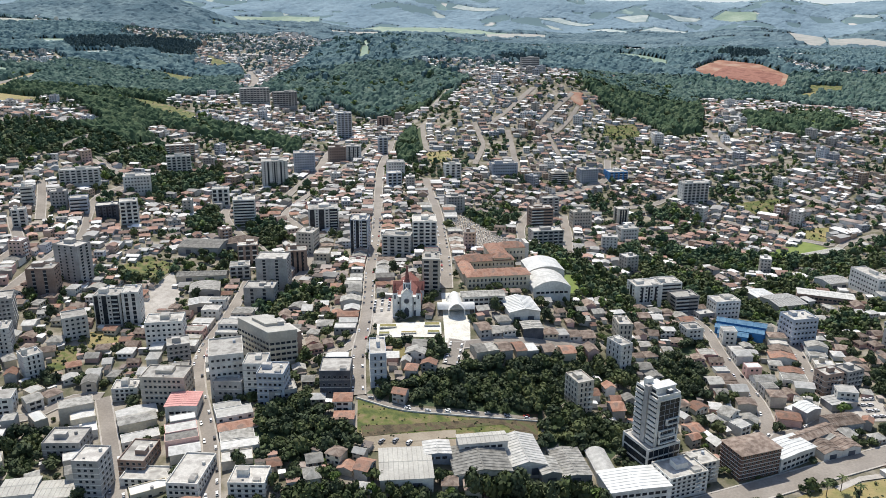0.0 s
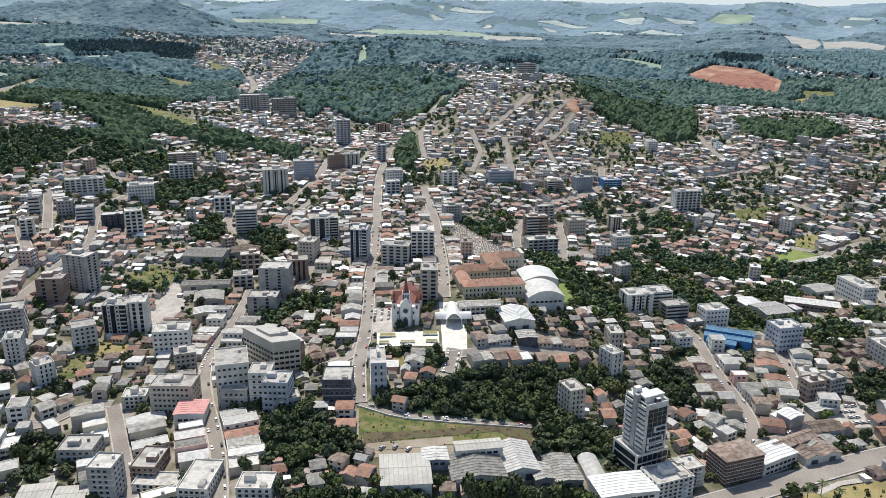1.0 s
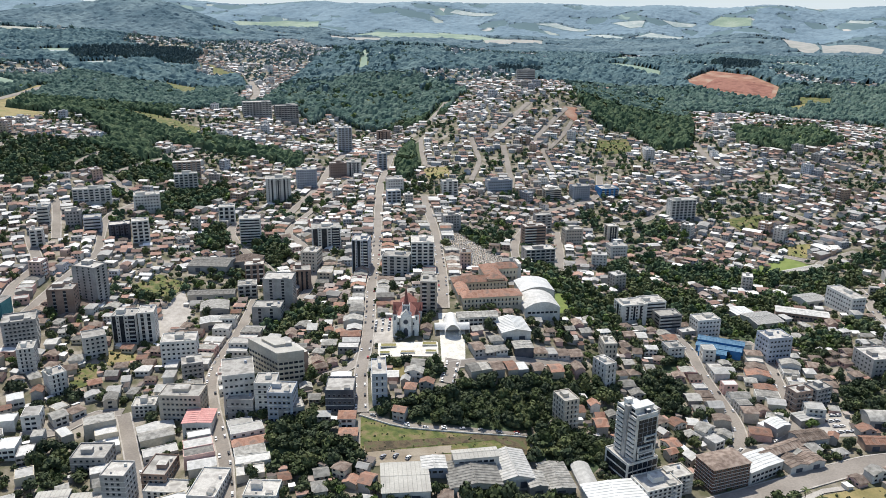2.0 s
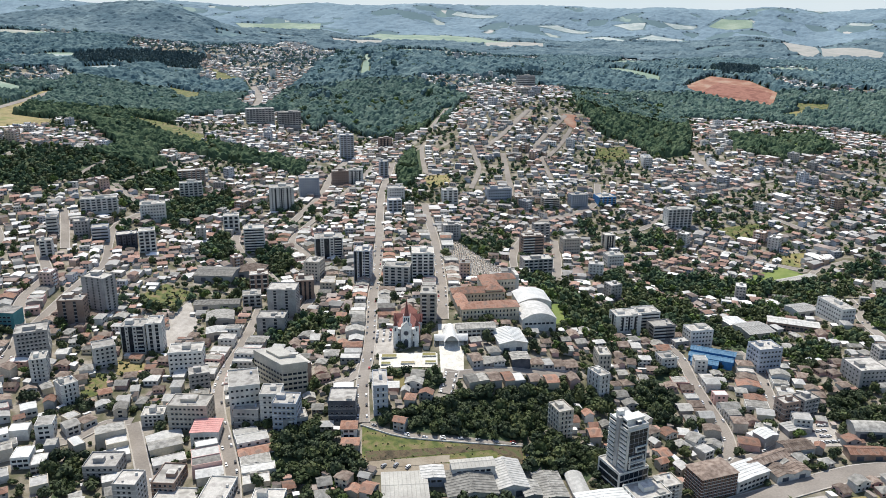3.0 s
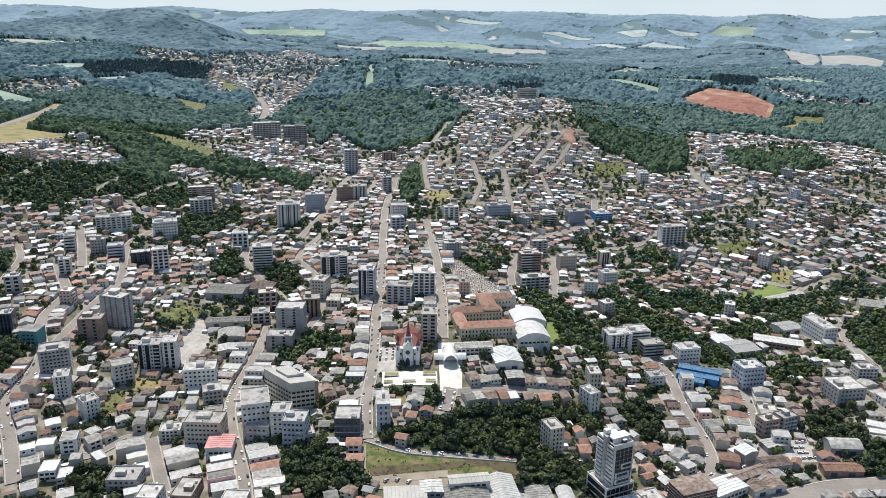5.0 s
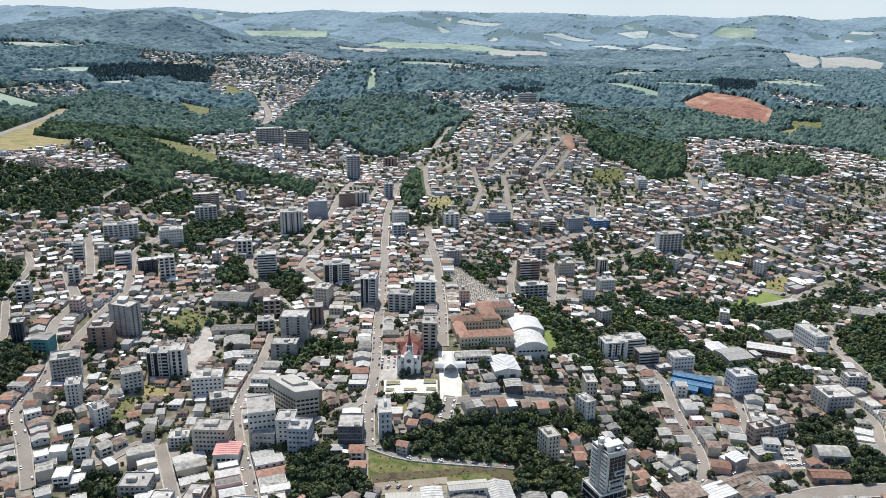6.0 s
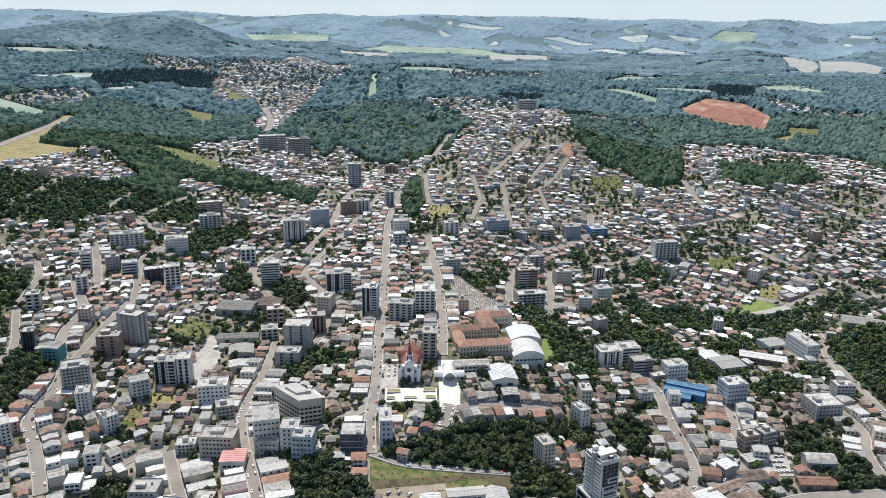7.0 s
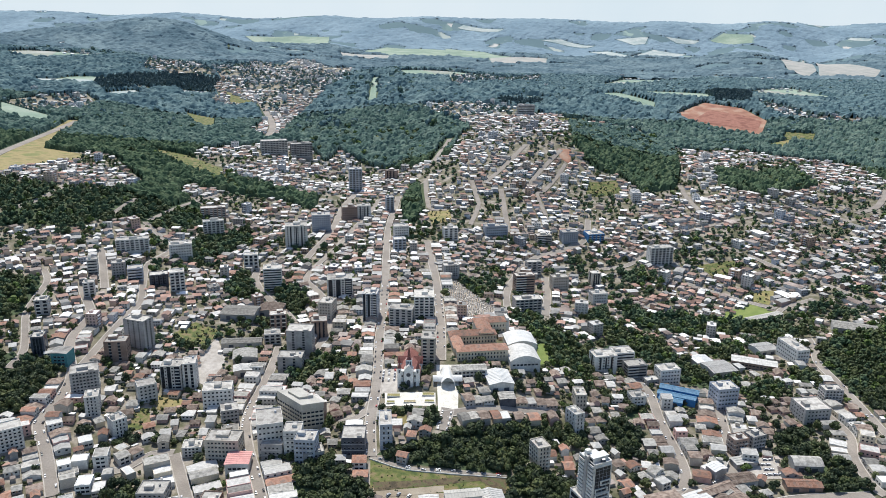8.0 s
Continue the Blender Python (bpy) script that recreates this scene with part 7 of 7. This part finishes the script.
def canopy_sheet(name, y0, y1, res, dome, tall, mat, label, patchy=False):
    """The closed canopy of distant woods: one sheet of close round crowns over the wooded ground, dropping to the ground at its edges."""
    yy = np.arange(y0, y1 + res, res)
    xx = np.arange(-0.7 * y1 - 60, 0.7 * y1 + 60, res)
    X, Y = np.meshgrid(xx, yy)
    wood = (town(X, Y) < 0.5) | in_zone(X, Y)
    gap = np.sin(X / 90 + 2 * np.sin(Y / 170)) + np.sin(Y / 120 - X / 210)
    bare = (gap > 0.95) & (Y > 2000) & ~in_zone(X, Y)
    if patchy:
        bare = np.sin(X / 170 + 2 * np.sin(Y / 120)) + np.sin(Y / 61 - X / 260) + 0.8 * np.sin(X / 47 + 1.5 * np.sin(Y / 33)) + 0.7 * np.sin(X / 83 + Y / 29) + 0.6 * np.sin(X / 29 - Y / 71) > 1.5
        bare &= ~in_zone(X, Y)
    wood &= ~in_field(X, Y) & ~bare & (np.abs(X) < 0.69 * Y + 60)
    for w, line in ROADS.values():
        if line[:, 1].max() > y0:
            for px, py in line:
                wood &= (X - px) ** 2 + (Y - py) ** 2 > (w / 2 + 3) ** 2
    rng = np.random.RandomState(3)
    gi, gj = np.floor(X / dome).astype(int), np.floor(Y / dome).astype(int)
    best, top = np.full(X.shape, 9.0), np.zeros(X.shape)
    for a in (-1, 0, 1):
        for b in (-1, 0, 1):
            ci, cj = gi + a, gj + b
            hsh = np.sin(ci * 127.1 + cj * 311.7) * 43758.5453
            jx, jy, jh = hsh % 1, (hsh * 7.31) % 1, (hsh * 3.17) % 1
            d = np.hypot((ci + jx) * dome - X, (cj + jy) * dome - Y) / dome
            near_ = d < best
            best, top = np.where(near_, d, best), np.where(near_, jh, top)
    Z = height(X, Y) + tall * (0.45 + 0.55 * top) * np.sqrt(np.clip(1.06 - 2.0 * best ** 2, 0.04, 1)) + rng.uniform(-0.10, 0.10, X.shape) * tall
    inner = wood.copy()
    inner[1:-1, 1:-1] &= wood[:-2, 1:-1] & wood[2:, 1:-1] & wood[1:-1, :-2] & wood[1:-1, 2:]
    Z = np.where(inner, Z, height(X, Y) - 0.5)
    X = X + rng.uniform(-0.3, 0.3, X.shape) * res
    q = wood[:-1, :-1] & wood[:-1, 1:] & wood[1:, 1:] & wood[1:, :-1]
    ids = np.arange(X.size).reshape(X.shape)
    a, b, c, d = ids[:-1, :-1][q], ids[:-1, 1:][q], ids[1:, 1:][q], ids[1:, :-1][q]
    T = np.concatenate([np.stack([a, b, c], 1), np.stack([a, c, d], 1)])
    used, inv = np.unique(T, return_inverse=True)
    V = np.stack([X.ravel(), Y.ravel(), Z.ravel()], 1)[used]
    ob = raw(name, V, inv.reshape(-1, 3), np.zeros(len(T)), [mat])
    return tagged(ob, label, "woods", kind="stuff")


# Haze deepens sheet by sheet through the leaf colours alone.
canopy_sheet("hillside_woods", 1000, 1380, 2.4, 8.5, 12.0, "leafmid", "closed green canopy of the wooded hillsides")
canopy_sheet("upper_woods", 1368, 1790, 3.0, 10.0, 12.0, "leafhillhaze", "closed green canopy of the upper hillsides")
canopy_sheet("distant_woods", 1776, 2980, 5.4, 13.0, 14.0, "leafhaze", "closed canopy of the distant wooded hills")
canopy_sheet("far_woods", 2950, 4120, 9.5, 24.0, 12.0, "hazewood", "woods of the far farmland, haze mixed into their blue-green", True)
canopy_sheet("horizon_woods", 4100, 4920, 15.0, 38.0, 8.0, "hazeridge", "woods of the last ridges, coloured pale blue-green for haze", True)


def pine_block(poly, label):
    """A planted stand of tall dark pines."""
    rng = np.random.RandomState(12)
    xs, yy = [q[0] for q in poly], [q[1] for q in poly]
    step = 9.0
    spots = [(x + rng.uniform(-2, 2), y + rng.uniform(-2, 2), rng.uniform(4.6, 5.8)) for y in np.arange(min(yy), max(yy), step) for x in np.arange(min(xs), max(xs), step)]
    keep = inside(poly, [q[0] for q in spots], [q[1] for q in spots])
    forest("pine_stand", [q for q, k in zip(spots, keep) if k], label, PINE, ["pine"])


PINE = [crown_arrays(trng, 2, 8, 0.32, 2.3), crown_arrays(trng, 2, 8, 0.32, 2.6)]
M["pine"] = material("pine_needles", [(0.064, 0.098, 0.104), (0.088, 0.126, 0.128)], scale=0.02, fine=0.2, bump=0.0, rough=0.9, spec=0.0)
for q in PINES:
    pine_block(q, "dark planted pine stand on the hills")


def palm(x, y, tall):
    """A palm: a slightly swelling ringed trunk and drooping fronds."""
    ob = thing("palm_tree", "tall palm with a slender grey trunk and drooping fronds", "palm", x, y, 0, group="palms in the park")
    s = Shape("bark")
    for k in range(6):
        s.prism(0, 0, tall * k / 6 - 0.3 * (k == 0), tall * (k + 1) / 6, 0.26 - 0.02 * k, 0.24 - 0.02 * k, 8)
    part("trunk", s, ob)
    s = Shape("leaf")
    prev = (0.0, 0.0, 0.12)
    for k in range(1, 6):
        u = k / 5
        cur = (3.0 * u, 0.9 * math.sin(2.2 * u) - 0.9 * u * u, 0.42 * math.sin(3.0 * u) + 0.05)
        for q in (-1, 1):
            s.face([(prev[0], 0, prev[1]), (cur[0], 0, cur[1]), (cur[0], q * cur[2], cur[1] - 0.25), (prev[0], q * prev[2], prev[1] - 0.2)])
        prev = cur
    frond = s.mesh("frond")
    for k in range(11):
        part("frond", frond, ob, at=pose(0, 0, tall - 0.1, 0, (-18, 8, -5)[k % 3], 360 / 11 * k))


for x, y, tall in ((209.8, 380.6, 8.5), (216.3, 375.1, 7.0), (200.5, 376.9, 7.8)):
    palm(x, y, tall)


def shrubs(names):
    """Bushes, tufts and rank grass on the open lots."""
    rng = random.Random(19)
    spots = []
    for n in names:
        poly = FIELDS[n][0]
        xs, yy = [q[0] for q in poly], [q[1] for q in poly]
        area = (max(xs) - min(xs)) * (max(yy) - min(yy))
        for _ in range(int(min(260, area / (9 if n == "field_lower" else 22)))):
            x, y = rng.uniform(min(xs), max(xs)), rng.uniform(min(yy), max(yy))
            if inside(poly, x, y) and is_free(x, y, 0.3):
                spots.append((x, y, rng.choice((0.3, 0.4, 0.5, 0.7) if n == "field_lower" else (0.5, 0.7, 0.9, 1.3, 2.2))))
    forest("shrubs", spots, "bushes and rank tufts on open grass", FARTREE, ["leafdark", "leaf", "leaflight"])


shrubs(["field_lower", "lot_green", "lot_yellow", "lot_west", "clearing_east", "meadow_west", "park_east", "saddle_lot", "lot_pitch", "meadow_low", "ridge_lot"])
tr = random.Random(21)
spots = []
for y0, y1, step in ((335, 640, 6.0), (640, 1000, 7.5), (1000, 1600, 10.5), (1600, 2950, 15.5)):
    for y in np.arange(y0, y1, step):
        for x in np.arange(-0.68 * y - 60, 0.68 * y + 60, step):
            spots.append((x + tr.uniform(-0.45, 0.45) * step, y + tr.uniform(-0.45, 0.45) * step, step))
P = np.array(spots)
zin, fin, tn = in_zone(P[:, 0], P[:, 1]), in_field(P[:, 0], P[:, 1]), town(P[:, 0], P[:, 1])
single, woods = [], []
for (x, y, step), z, f, t in zip(spots, zin, fin, tn):
    if f:
        if y > 1600 and tr.random() < 0.5 and any(n.startswith("hamlet") and inside(q, x, y) for n, (q, _) in FIELDS.items()):
            woods.append((x, y, tr.uniform(4.5, 8.0)))
        continue
    if z:
        r = step * tr.uniform(0.55, 0.85)
        if is_free(x, y, 1.0) and (y < 1000 or tr.random() < 0.16):
            woods.append((x, y, r))
    elif t > 0.5 and not z:
        lush = grove(x, y)
        r = tr.choice((3.2, 4.0, 4.8, 5.6)) if lush else tr.choice((1.6, 2.2, 2.8, 3.4, 4.6))
        if tr.random() < 0.8 and is_free(x, y, r * 0.36):
            take(x, y, r * 0.4)
            (single if y < 640 else woods).append((x, y, r))
    else:
        gap = math.sin(x / 90 + 2 * math.sin(y / 170)) + math.sin(y / 120 - x / 210)
        if is_free(x, y, 1.0) and (y < 1000 or (gap < 0.9 and tr.random() < 0.16)):
            woods.append((x, y, step * tr.uniform(0.5, 0.8) * (0.7 if y > 1000 else 1.0)))
TREES = [tree_proto(k) for k in range(5)]
for x, r, k in ((-58, 3.6, 1), (-50, 3.2, 3), (-41, 3.8, 0), (-33, 3.4, 1), (-25, 3.0, 3), (-16, 3.4, 1), (-8, 3.0, 1), (12, 3.0, 3), (22, 4.8, 4), (29, 4.2, 2), (37, 5.0, 2), (44, 4.4, 4), (52, 3.6, 1), (60, 4.4, 0), (67, 4.6, 2), (75, 4.0, 1), (82, 3.6, 3)):
    r, y = r * (1.3 if x > 15 else 1.1), 360.5 + 0.09 * max(0, x - 20) + tr.uniform(-0.8, 0.8)
    copy_thing(TREES[k], pose(x, y, float(height(x, y)) + 0.1, 0, 0, tr.uniform(0, 360)) @ Matrix.Diagonal((r * 0.95, r * 0.95, r * 1.35, 1)))
tr.shuffle(single)
for x, y, r in single[:330]:
    k = r
    copy_thing(TREES[tr.choice((0, 1, 1, 2, 3, 4))], pose(x, y, float(height(x, y)) + 0.2, 0, 0, tr.uniform(0, 360)) @ Matrix.Diagonal((k, k, k * tr.uniform(0.9, 1.2), 1)))
for ob in TREES:
    for o in (*ob.children_recursive, ob):
        bpy.data.objects.remove(o)
woods += single[330:]
# Leaf colours carry more haze in the farther bands.
for lo, hi, tmpl, mats in ((0, 560, FINE, ["leafdark", "leaf", "leaf"]), (560, 740, COARSE, ["leaf", "leafmid", "leaflight"]), (740, 1000, COARSE, ["leafmid", "leaf", "leaflight"]), (1000, 1600, FARTREE, ["leafmid", "leaf", "leaflight"]), (1600, 3000, FARTREE, ["leafhaze", "leafhillhaze", "leafhillhaze"])):
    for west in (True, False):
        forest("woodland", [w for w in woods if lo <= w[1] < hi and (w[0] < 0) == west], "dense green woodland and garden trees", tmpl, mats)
